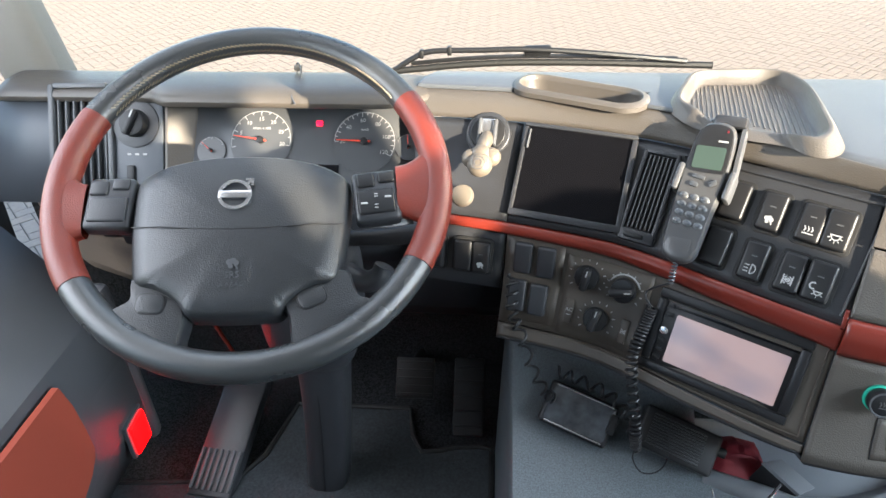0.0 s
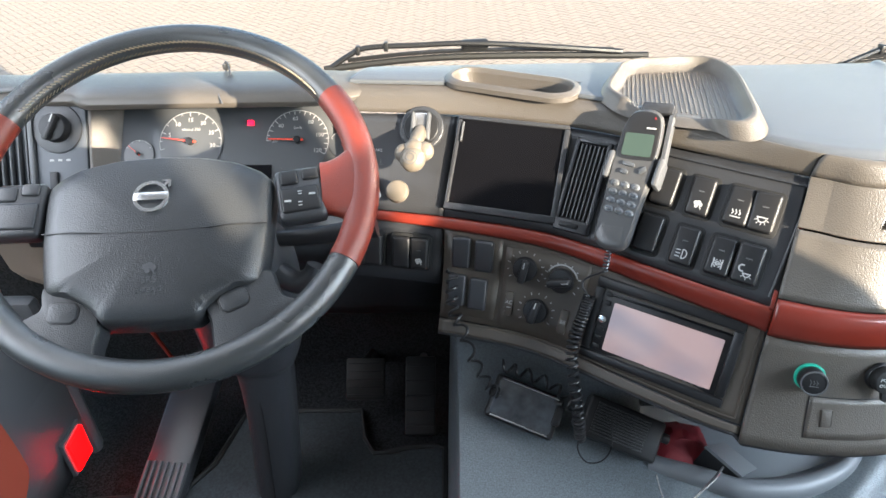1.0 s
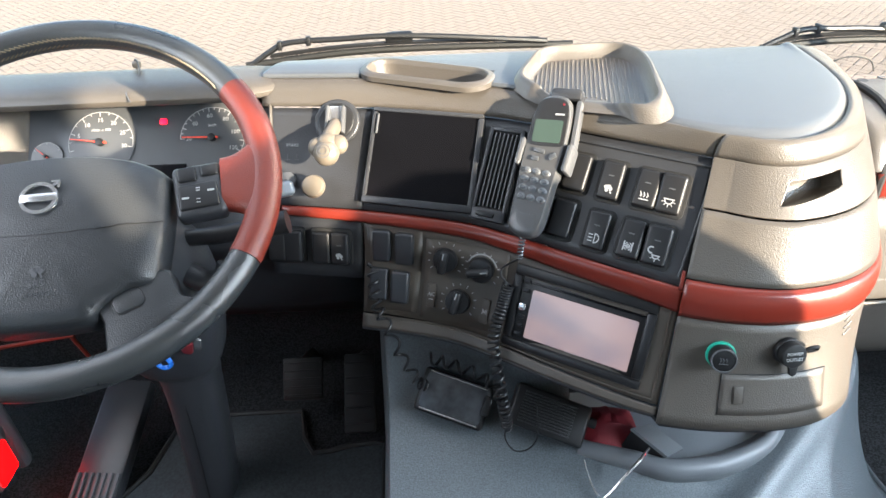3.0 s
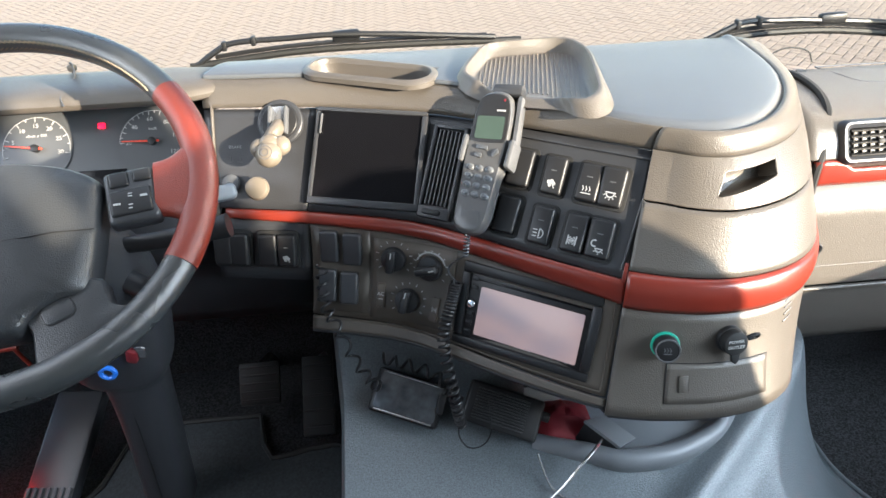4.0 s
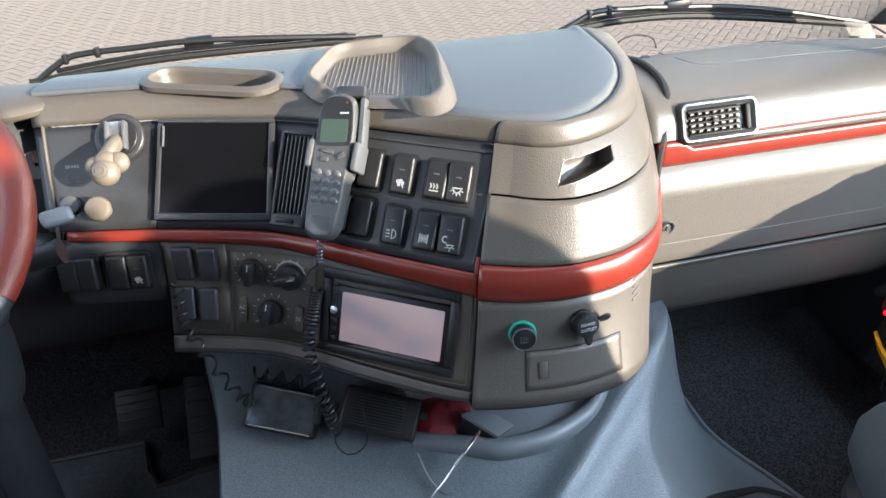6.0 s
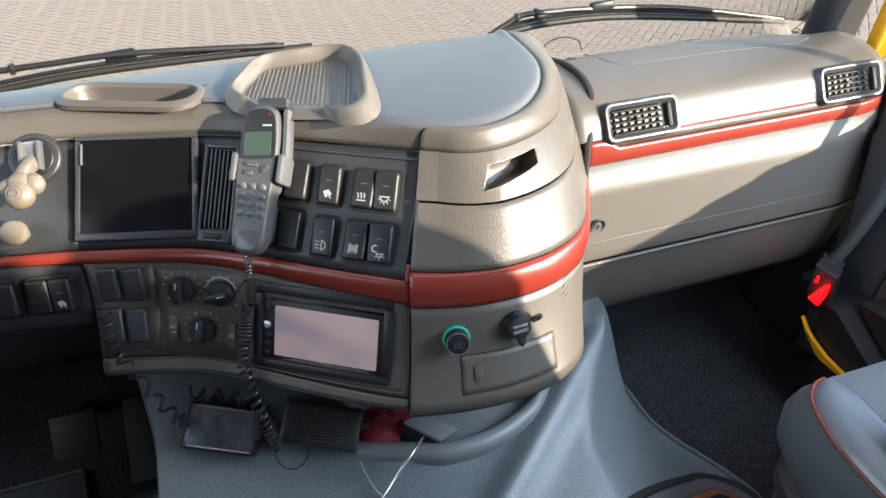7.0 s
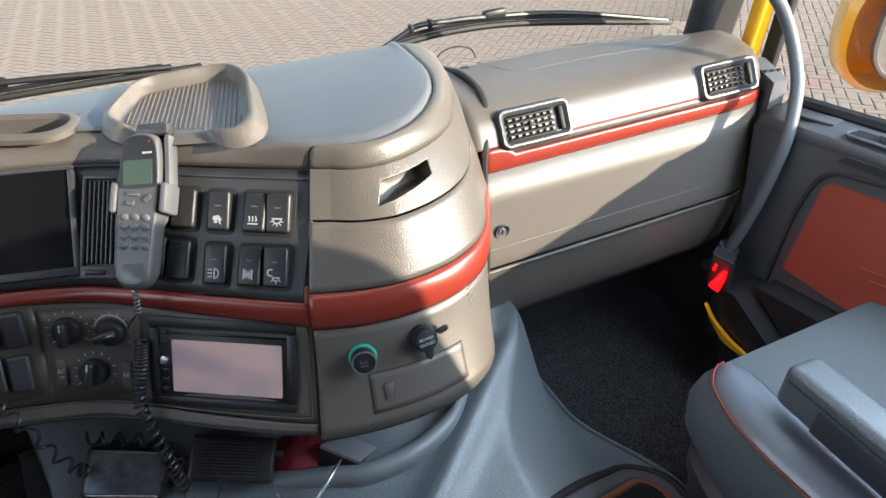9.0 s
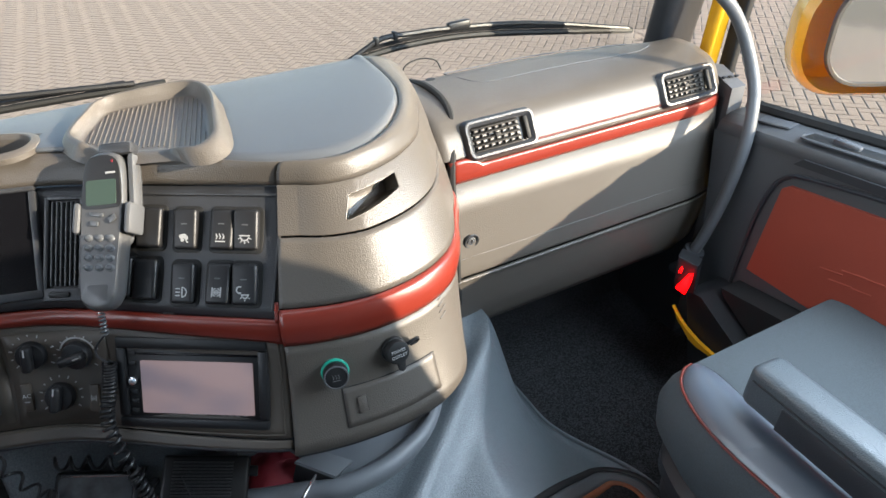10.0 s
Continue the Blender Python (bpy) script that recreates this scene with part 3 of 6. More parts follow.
for k in range(6):
    part("slat", box(bmesh.new(), (0.0019, vh - 0.026, 0.007), VM @ Matrix.Translation((-vw / 2 + 0.010 + (vw - 0.020) * k / 5, 0.005, 0.0014)), 0.0005), GREY, vent)
for k in range(7):
    part("cross_slat", box(bmesh.new(), (vw - 0.014, 0.0022, 0.003), VM @ Matrix.Translation((0, -vh / 2 + 0.024 + (vh - 0.036) * k / 6, -0.001)), 0.0005), BLACK, vent)
part("thumbwheel", box(bmesh.new(), (0.026, 0.007, 0.007), VM @ Matrix.Translation((-0.003, -vh / 2 + 0.008, 0.005)), 0.003), BLACK, vent)


# rocker switches
def glyph(bm, kind, s, m):
    """Small white symbols, drawn as thin raised bars."""
    def bar(x, y, w, h, a=0.0):
        box(bm, (w * s, h * s, 0.0004), m @ Matrix.Translation((x * s, y * s, 0)) @ Matrix.Rotation(radians(a), 4, "Z"))
    def ring(x, y, r, a0=0, a1=360, w=0.09):
        n = 14
        grid(bm, [[m @ Vector(((x + rr * math.cos(radians(a0 + (a1 - a0) * k / n))) * s, (y + rr * math.sin(radians(a0 + (a1 - a0) * k / n))) * s, 0.0003)) for k in range(n + 1)] for rr in (r, r + w)])
    if kind == "fog":
        for y in (-0.3, 0.0, 0.3):
            bar(-0.32, y, 0.4, 0.1)
        ring(0.05, 0, 0.38, -90, 90, 0.1)
        bar(0.08, 0, 0.1, 0.82)
    elif kind == "heat":
        for x in (-0.3, 0.0, 0.3):
            bar(x - 0.05, 0.2, 0.09, 0.28, 25)
            bar(x + 0.0, -0.02, 0.09, 0.28, -25)
        bar(0, -0.35, 0.9, 0.1)
    elif kind == "lamp":
        bar(0, 0.25, 0.9, 0.1)
        ring(0, 0.18, 0.28, 180, 360, 0.1)
        for a in (200, 235, 270, 305, 340):
            bar(0.5 * math.cos(radians(a)), 0.18 + 0.5 * math.sin(radians(a)), 0.2, 0.07, a)
    elif kind == "moon":
        bar(0.15, -0.1, 0.7, 0.1)
        ring(0.15, -0.12, 0.2, 180, 360, 0.1)
        for a in (215, 270, 325):
            bar(0.15 + 0.42 * math.cos(radians(a)), -0.12 + 0.42 * math.sin(radians(a)), 0.16, 0.07, a)
        ring(-0.3, 0.3, 0.2, 60, 300, 0.12)
    elif kind == "axle":
        for x in (-0.38, 0.38):
            bar(x, 0.25, 0.1, 0.4)
            bar(x, -0.25, 0.1, 0.4)
            bar(x * 0.55, 0.25, 0.3, 0.08, 45 if x < 0 else -45)
            bar(x * 0.55, -0.25, 0.3, 0.08, -45 if x < 0 else 45)
        bar(0, 0, 0.8, 0.1)
        ring(0, 0, 0.12)
    else:                                                       # a cloud of blobs: spray or dust
        for x, y, r in ((-0.2, 0.1, 0.18), (0.05, 0.15, 0.2), (0.25, 0.0, 0.16), (-0.1, -0.2, 0.14)):
            ring(x, y, 0.02, w=r)
        bar(0.25, -0.25, 0.1, 0.4, 30)


def rocker(u, z, w, h, kind="", tip=0.0, label="", group="rocker switches on the dashboard", mat=None):
    """A rocker switch on the face: a matte black plate in place of the gap's shade, a cap that dips to one end, and its
    symbol.
    """
    m = on_dash(u, z, 0.0)
    sw = thing("rocker_switch", label or "black rocker switch with white symbol", "switch", group=group)
    bm = bmesh.new()
    outline(bm, rounded(w + 0.0078, h + 0.0082, 0.007), 0.004, m @ Matrix.Translation((0, 0, 0.0012)), 0.0008)
    part("surround", bm, RUBBER, sw)
    bm = bmesh.new()
    box(bm, (w, h, 0.012), m @ Matrix.Translation((0, 0, 0.0045)) @ Matrix.Rotation(radians(tip), 4, "X"), 0.0042, 4)
    cap = part("cap", bm, mat or BLACK, sw)
    top = m @ Matrix.Translation((0, 0, 0.0045)) @ Matrix.Rotation(radians(tip), 4, "X") @ Matrix.Translation((0, 0, 0.0062))
    if kind:
        bm = bmesh.new()
        glyph(bm, kind, w * 0.48, top @ Matrix.Translation((0, -h * 0.22, 0)))
        part("symbol", bm, WHITE, cap)
        part("lamp_window", box(bmesh.new(), (w * 0.25, 0.0015, 0.0006), top @ Matrix.Translation((0, h * 0.12, 0))), GREY, cap)
    return sw


SW_W, SW_H = 0.0295, 0.0475
for u, kind, tip, lab in ((0.298, "spray", 4, ""), (0.328, "heat", -4, ""), (0.3495, "lamp", 5, "black rocker switch with a white lamp symbol")):
    rocker(u, 0.881, SW_W * (0.94 if kind != "lamp" else 1.0), SW_H, kind, tip, lab)
for u, kind, tip, lab in ((0.2965, "fog", 4, "black rocker switch with a white fog lamp symbol"), (0.325, "axle", -4, ""), (0.348, "moon", 5, "")):
    rocker(u, 0.832, SW_W * (0.94 if kind != "moon" else 1.0), SW_H, kind, tip, lab)
rocker(0.264, 0.882, SW_W, SW_H, "", 0, "blank black switch cover", "blank switch covers")
rocker(0.2595, 0.8345, SW_W, SW_H, "", 0, "blank black switch cover", "blank switch covers")
rocker(0.236, 0.8365, SW_W * 0.8, SW_H, "", 0, "blank black switch cover", "blank switch covers")
# raised edge of the switch field at the seam
bm = bmesh.new()
tube(bm, [on_dash(0.3865 + 0.0275 * k / 12, 0.809 + 0.105 * k / 12, 0.001).translation for k in range(13)], 0.0022, 8)
tube(bm, [on_dash(0.200 + 0.214 * k / 20, 0.9135, 0.001).translation for k in range(21)], 0.0018, 8)
part("panel_rib", bm, PANEL, console)

# lower switch row beside the wheel, blanks and one lit with a symbol
for x, kind in ((0.0065, ""), (0.018, ""), (0.0385, ""), (0.052, "spray")):
    rocker(x, 0.757, 0.026, 0.046, kind, 0, "dark blank switch cover" if not kind else "", "switch row under the trim", BLACK)
# four blanks in their plate
face_sheet("blank_plate", 0.0725, 0.1135, 0.681, 0.790, BROWN, console, 0.0015, nu=8, nz=4)
for u, z in ((0.0835, 0.766), (0.1005, 0.764), (0.082, 0.713), (0.0985, 0.711)):
    rocker(u, z, 0.026, 0.046, "", 2, "blank charcoal switch cover", "blank switch covers", PANEL)

# heater controls
heater = thing("heater_controls", "warm grey heater panel with three black knobs", "heater panel")
face_sheet("plate", 0.1165, 0.2065, 0.677, 0.7805, BROWN, heater, 0.0022, nu=16, nz=6)


def heater_knob(u, z, r, turn):
    m = on_dash(u, z, 0.003)
    k = part("knob", cyl(bmesh.new(), r, 0.010, m, r * 0.93, 32, 0.0015), BLACK, heater)
    bm = bmesh.new()
    box(bm, (r * 0.62, r * 1.85, 0.014), m @ Matrix.Rotation(radians(turn), 4, "Z") @ Matrix.Translation((0, 0, 0.016)), 0.004, 3)
    part("grip", bm, BLACK, k)
    part("pointer", box(bmesh.new(), (0.0016, r * 0.5, 0.0006), m @ Matrix.Rotation(radians(turn), 4, "Z") @ Matrix.Translation((0, r * 0.6, 0.0234))), WHITE, k)
    bm = bmesh.new()
    for i in range(11):
        a = radians(215 - 250 * i / 10)
        box(bm, (0.0025 if i % 2 else 0.004, 0.0014, 0.0005), m @ Matrix.Translation((r * 1.38 * math.cos(a), r * 1.38 * math.sin(a), 0.0005)) @ Matrix.Rotation(a, 4, "Z"))
    part("scale_marks", bm, WHITE, k)
    return k


heater_knob(0.1335, 0.755, 0.0175, -8)
heater_knob(0.1735, 0.7505, 0.0175, -70)
heater_knob(0.1505, 0.703, 0.0175, -10)
bm = bmesh.new()
arc_line(bm, on_dash(0.1735, 0.7505, 0.003), 0.0205, 160, 20, 0.0022)
part("red_blue_arc", bm, WHITE, heater)
for u, z in ((0.1245, 0.7055), (0.1868, 0.6995)):
    m = on_dash(u, z, 0.003)
    b = part("push_button", box(bmesh.new(), (0.0115, 0.034, 0.006), m, 0.0015), BROWN, heater)
    if u < 0.15:
        lettering("AC", 0.0075, m @ Matrix.Translation((0, 0.002, 0.0032)), WHITE, b)
        part("symbol", box(bmesh.new(), (0.006, 0.0012, 0.0005), m @ Matrix.Translation((0, -0.005, 0.0032))), WHITE, b)
    else:
        bm = bmesh.new()
        glyph(bm, "axle", 0.008, m @ Matrix.Translation((0, 0, 0.0032)))
        part("symbol", bm, WHITE, b)

# touch-screen radio
radio = thing("car_radio", "black double-height car radio with lit pale screen", "radio")
RM, rw, rh = plate_between(0.2165, 0.366, 0.668, 0.769, 0.001)
bm = bmesh.new()
for sx, sy, w, h in ((0, 1, rw, 0.014), (0, -1, rw, 0.012), (-1, 0, 0.012, rh - 0.026), (1, 0, 0.012, rh - 0.026)):
    box(bm, (w, h, 0.014), RM @ Matrix.Translation((sx * (rw / 2 - 0.006), sy * (rh / 2 - 0.006), 0.000)), 0.003)
part("surround", bm, BLACK, radio)
part("faceplate", box(bmesh.new(), (rw - 0.022, rh - 0.024, 0.008), RM @ Matrix.Translation((0, -0.002, -0.002)), 0.002), BLACK, radio)
part("disc_slot", box(bmesh.new(), (rw - 0.03, 0.003, 0.003), RM @ Matrix.Translation((0.004, rh / 2 - 0.020, 0.002)), 0.001), GLOSS, radio)
SCR = material("lit_pink_grey_screen", (0.25, 0.2, 0.2), 0.12, vary=0.0)
nt = SCR.node_tree
b = nt.nodes["Principled BSDF"]
co, mp, ns, cr = nt.nodes.new("ShaderNodeTexCoord"), nt.nodes.new("ShaderNodeMapping"), nt.nodes.new("ShaderNodeTexNoise"), nt.nodes.new("ShaderNodeValToRGB")
mp.inputs["Scale"].default_value = (9.0, 9.0, 26.0)
ns.inputs["Scale"].default_value, ns.inputs["Detail"].default_value = 1.0, 2.0
cr.color_ramp.elements[0].position, cr.color_ramp.elements[0].color = 0.38, (0.20, 0.15, 0.20, 1)
cr.color_ramp.elements[1].position, cr.color_ramp.elements[1].color = 0.60, (0.52, 0.33, 0.31, 1)
nt.links.new(co.outputs["Object"], mp.inputs["Vector"])
nt.links.new(mp.outputs["Vector"], ns.inputs["Vector"])
nt.links.new(ns.outputs["Fac"], cr.inputs["Fac"])
nt.links.new(cr.outputs["Color"], b.inputs["Emission Color"])
b.inputs["Emission Strength"].default_value = 0.092
SM, sw_, sh_ = plate_between(0.2425, 0.348, 0.684, 0.743, 0.0)
SM.translation = RM.translation + (SM.translation - RM.translation)
SM = RM @ Matrix.Translation(RM.inverted() @ SM.translation)
SM.translation += (RM.to_3x3() @ Vector((0, 0, 0.0042)))
part("screen", outline(bmesh.new(), rounded(sw_, sh_, 0.002), 0.003, SM), SCR, radio, "lit pale pink screen")
part("volume_button", cyl(bmesh.new(), 0.0055, 0.006, RM @ Matrix.Translation((-rw / 2 + 0.019, 0.002, 0.002)), seg=20, bevel=0.001), SILVER, radio)
for k in range(5):
    part("key", box(bmesh.new(), (0.009, 0.006, 0.003), RM @ Matrix.Translation((-rw / 2 + 0.019, 0.036 - 0.012 * k - (0.024 if k > 1 else 0), 0.003)), 0.001), BLACK, radio)
part("brand_bar", box(bmesh.new(), (0.022, 0.003, 0.0005), RM @ Matrix.Translation((0.004, -rh / 2 + 0.018, 0.0026))), WHITE, radio)
for k in range(4):
    part("mark", box(bmesh.new(), (0.004, 0.0012, 0.0005), RM @ Matrix.Translation((0.035 + 0.009 * k, -rh / 2 + 0.016, 0.0026))), GREY, radio)
# ribs beside the radio, at the seam
bm = bmesh.new()
tube(bm, [on_dash(0.3875, 0.664 + 0.106 * k / 12, 0.0006).translation for k in range(13)], 0.0012, 6)
tube(bm, [on_dash(0.08 + 0.3075 * k / 24, 0.673 - 0.010 * k / 24, 0.0012).translation for k in range(25)], 0.0010, 6)
part("panel_rib", bm, BROWN, console)

# ---- fittings of the nose ----
def socket(u, z, kind):
    m = on_dash(u, z, 0.0045)
    if kind == "lighter":
        t = thing("cigarette_lighter", "black cigarette lighter with glowing green ring", "lighter")
        part("ring", cyl(bmesh.new(), 0.0172, 0.004, m, 0.0166, 40, 0.001), TEAL, t, "glowing green ring")
        k = part("knob", cyl(bmesh.new(), 0.0152, 0.016, m @ Matrix.Translation((0, 0, 0.003)), 0.0152, 40, 0.0025), BLACK, t)
        bm = bmesh.new()
        grid(bm, [[m @ Vector((r * math.cos(2 * math.pi * i / 36), r * math.sin(2 * math.pi * i / 36), zz)) for i in range(37)] for r, zz in ((0.0150, 0.0185), (0.0145, 0.0200), (0.0132, 0.0200), (0.0128, 0.0188))])
        part("rim", bm, GREY, k)
        bm = bmesh.new()
        glyph(bm, "heat", 0.011, m @ Matrix.Translation((0, 0, 0.0196)))
        part("symbol", bm, GREY, k)
    else:
        t = thing("power_outlet", "black capped power outlet", "power outlet")
        part("collar", cyl(bmesh.new(), 0.0170, 0.006, m, 0.0162, 40, 0.001), BLACK, t)
        c = part("cap", cyl(bmesh.new(), 0.0155, 0.012, m @ Matrix.Translation((0, 0, 0.005)), 0.0148, 40, 0.002), RUBBER, t)
        bm = bmesh.new()
        outline(bm, [(-0.006, 0), (0.006, 0), (0.004, -0.012), (0, -0.015), (-0.004, -0.012)], 0.004, m @ Matrix.Translation((0.002, -0.013, 0.014)), 0.001)
        part("pull_tab", bm, RUBBER, c)
        bm = bmesh.new()
        tube(bm, smooth_line([m @ Vector(q) for q in ((0.012, 0.004, 0.012), (0.022, 0.008, 0.014), (0.030, 0.007, 0.012), (0.029, 0.002, 0.009), (0.020, 0.001, 0.009))], 20), 0.0022, 8)
        part("strap", bm, RUBBER, c)
        lettering("POWER", 0.0056, m @ Matrix.Translation((0, 0.003, 0.0173)), WHITE, c)
        lettering("OUTLET", 0.0056, m @ Matrix.Translation((0, -0.004, 0.0173)), WHITE, c)
    return t


socket(0.4805, 0.7265, "lighter")
socket(0.575, 0.733, "outlet")

# flap under the sockets: an inset line with a finger notch
flap = thing("ashtray_flap", "grey hinged ashtray flap with finger notch", "ashtray")
face_sheet("panel", 0.4865, 0.640, 0.657, 0.7035, PAD, flap, 0.0052, nu=24, nz=6, thick=0.003)
bm = bmesh.new()
edge = [(0.4865 + 0.1535 * k / 24, 0.7035) for k in range(25)] + [(0.640, 0.7035 - 0.0465 * k / 6) for k in range(1, 7)]
tube(bm, [on_dash(u, z, 0.0042).translation for u, z in [(0.4865, 0.657 + 0.0465 * k / 6) for k in range(6)] + edge], 0.0011, 6)
part("joint", bm, BLACK, flap)
part("notch", box(bmesh.new(), (0.012, 0.022, 0.002), on_dash(0.512, 0.680, 0.0060), 0.0018), PAD, flap)
bm = bmesh.new()
for k in range(4):
    tube(bm, [on_dash(0.672 + 0.018 * i / 4, 0.735 + 0.009 * k + 0.004 * i / 4, 0.0045).translation for i in range(5)], 0.0011, 6)
part("grille_rib", bm, PAD, console)

# the grip slot in the nose cap, with its dark throat
slot = thing("grip_recess", "grey grip recess in the dashboard nose", "grip recess")
corners = [Vector((u, z, 0)) for u, z in HOLE]
loop = []
for k in range(4):
    a, b_ = corners[k], corners[(k + 1) % 4]
    loop += [a.lerp(b_, 0.06 + 0.88 * i / 9) for i in range(10)]
cen = sum(corners, Vector()) / 4
bm = bmesh.new()
tube(bm, [on_dash(p.x, p.y, 0.0050).translation for p in loop + loop[:1]], 0.0014, 8, False)
part("lip", bm, PAD, slot)
bm = bmesh.new()
grid(bm, [[on_dash(cen.x + du + (p.x - cen.x) * s, cen.y + dz + (p.y - cen.y) * s, out).translation for p in loop] for s, du, dz, out in ((1.0, 0, 0, 0.006), (0.97, 0.001, 0.001, -0.006), (0.92, 0.006, 0.003, -0.022), (0.5, 0.008, 0.003, -0.027), (0.02, 0.008, 0.003, -0.028))], close_u=True)
part("well", bm, PAD, slot)

# ---- brake valves on the panel left of the display bay ----
valve = thing("parking_brake_lever", "beige parking brake lever in black round collar", "brake lever")
BM_ = on_dash(0.0465, 0.905, 0.002)
part("collar", cyl(bmesh.new(), 0.033, 0.006, BM_, 0.031, 40, 0.002), PANEL, valve)
part("inner_ring", cyl(bmesh.new(), 0.026, 0.004, BM_ @ Matrix.Translation((0, 0, 0.005)), 0.024, 40, 0.001), BLACK, valve)
bm = bmesh.new()
for sx in (-0.011, 0.011):
    box(bm, (0.005, 0.038, 0.014), BM_ @ Matrix.Translation((sx, 0, 0.012)), 0.002)
part("gate", bm, GREY, valve)
part("gate_plate", box(bmesh.new(), (0.018, 0.034, 0.004), BM_ @ Matrix.Translation((0, 0.002, 0.012)), 0.001), SILVER, valve)
bm = bmesh.new()
tube(bm, smooth_line([BM_ @ Vector(q) for q in ((0, -0.006, 0.008), (0, -0.022, 0.030), (-0.002, -0.040, 0.045))], 12), 0.010, 14)
for cx, cy, cz, r in ((-0.0135, -0.046, 0.042, 0.0135), (0.0135, -0.042, 0.042, 0.0135), (0.0, -0.055, 0.048, 0.0175), (0.0, -0.042, 0.044, 0.0155)):
    bmesh.ops.create_uvsphere(bm, u_segments=20, v_segments=12, radius=r, matrix=BM_ @ Matrix.Translation((cx, cy, cz)) @ Matrix.Diagonal((1, 1, 0.8, 1)))
kn = part("handle", bm, BEIGE, valve)
bm = bmesh.new()
for r in (0.004, 0.008):
    grid(bm, [[BM_ @ Vector((rr * math.cos(2 * math.pi * i / 24) - 0.001, rr * math.sin(2 * math.pi * i / 24) - 0.055, 0.0624 - (r - 0.004) * 0.45)) for i in range(25)] for rr in (r, r + 0.0012)])
part("embossing", bm, GREY, kn)
valve2 = thing("trailer_brake_knob", "round beige push knob on short stem", "brake knob")
KM = on_dash(0.0365, 0.831, 0.001)
part("stem", cyl(bmesh.new(), 0.008, 0.022, KM, seg=20), GREY, valve2)
part("cap", cyl(bmesh.new(), 0.0165, 0.011, KM @ Matrix.Translation((0, 0, 0.018)), 0.0150, 36, 0.003), BEIGE, valve2)
valve3 = thing("suspension_toggle", "pale grey toggle lever under the wheel rim", "toggle")
TM = on_dash(0.016, 0.839, 0.001)
part("base", cyl(bmesh.new(), 0.012, 0.006, TM, seg=24, bevel=0.001), GREY, valve3)
PALE = material("pale_lever_plastic", (0.17, 0.19, 0.21), 0.4, vary=0.08)
part("lever", box(bmesh.new(), (0.036, 0.020, 0.024), pose(-0.026, 0.688, 0.857, 55, 0, 20), 0.006, 3), PALE, valve3, "pale lever end")
part("shank", cyl(bmesh.new(), 0.007, 0.036, look((-0.024, 0.690, 0.856), tuple(TM.translation)) @ pose(0, 0, 0, 180), seg=16), GREY, valve3)
lettering("BRAKE", 0.006, on_dash(0.0185, 0.879, 0.0008), WHITE, console)
for k in range(2):
    part("brake_symbol", box(box(bmesh.new(), (0.007, 0.0016, 0.0006), on_dash(0.0155 + 0.006 * k, 0.863, 0.0008)), (0.0018, 0.006, 0.0006), on_dash(0.0155 + 0.006 * k, 0.867, 0.0008)), PHONE, console)

# ---- slot and tray on the dashboard's top ----
well = thing("top_slot", "long oval grey slot set in the dashboard top", "storage slot")
def bowl(bm, shape, m, levels):
    """A dish from a flat outline: levels are (scale x, scale y, height)."""
    grid(bm, [[m @ Vector((x * sx, y * sy, h)) for x, y in shape] for sx, sy, h in levels], close_u=True)
    bm.verts.ensure_lookup_table()
    bm.faces.new(list(bm.verts)[-len(shape):])
    return bm
opening = rounded(0.192, 0.074, 0.034, 8)
bm = bmesh.new()
grid(bm, [[SP @ Vector((x * sx, y * sy, h)) for x, y in opening] for sx, sy, h in ((1.03, 1.08, -0.006), (1.03, 1.08, 0.0005), (1.0, 1.0, 0.0030), (0.955, 0.88, 0.0040), (0.935, 0.83, 0.0046), (0.92, 0.79, 0.0036), (0.905, 0.75, -0.002))], close_u=True)
part("rim", bm, PAD, well)
part("lining", bowl(bmesh.new(), opening, SP, [(0.905, 0.75, -0.002), (0.88, 0.69, -0.028), (0.84, 0.62, -0.032)]), PAD, well)

tray = thing("dash_tray", "grey open catch-all tray on the dashboard", "tray")
mid_ = Vector((0.388, 0.765, 0))


def tray_ring(grow, low, f):
    """The rim's loop moved out by grow metres and let down to the height low by the share f."""
    out = []
    for p in ring:
        d = Vector((p.x - mid_.x, p.y - mid_.y, 0))
        g = grow * (1 + (0.8 * min(1.0, max(0.0, (0.76 - p.y) / 0.08)) if grow > 0 else 0.0))
        q = p + d.normalized() * g
        out.append(Vector((q.x, q.y, p.z + (low - p.z) * f)))
    return out


bm = bmesh.new()
grid(bm, [tray_ring(g, h, f) for g, h, f in ((0.013, 0.953, 1.0), (0.011, 0.953, 0.8), (0.006, 0.953, 0.30), (0.0025, 0.953, 0.04), (0.0, 0.953, -0.02), (-0.003, 0.9560, 0.02), (-0.006, 0.9560, 0.30), (-0.011, 0.9560, 0.88), (-0.015, 0.9560, 1.0))], close_u=True)
bm.verts.ensure_lookup_table()
bm.faces.new(list(bm.verts)[-len(ring):])
part("dish", bm, PAD, tray)
TP = Matrix.Translation((0.388, 0.772, 0.9502)) @ Matrix.Rotation(radians(-12), 4, "Z")
floor_edge = [(p.x, p.y) for p in tray_ring(-0.0165, 0.9560, 1.0)]
for k in range(32):
    x = -0.096 + 0.006 * k
    run = [q for q in (TP @ Vector((x, -0.10 + 0.004 * j, 0.0061)) for j in range(55)) if within(floor_edge, q.x, q.y)]
    if len(run) > 3:
        part("rib", tube(bmesh.new(), [run[0], run[-1]], 0.0009, 6), PAD, tray)

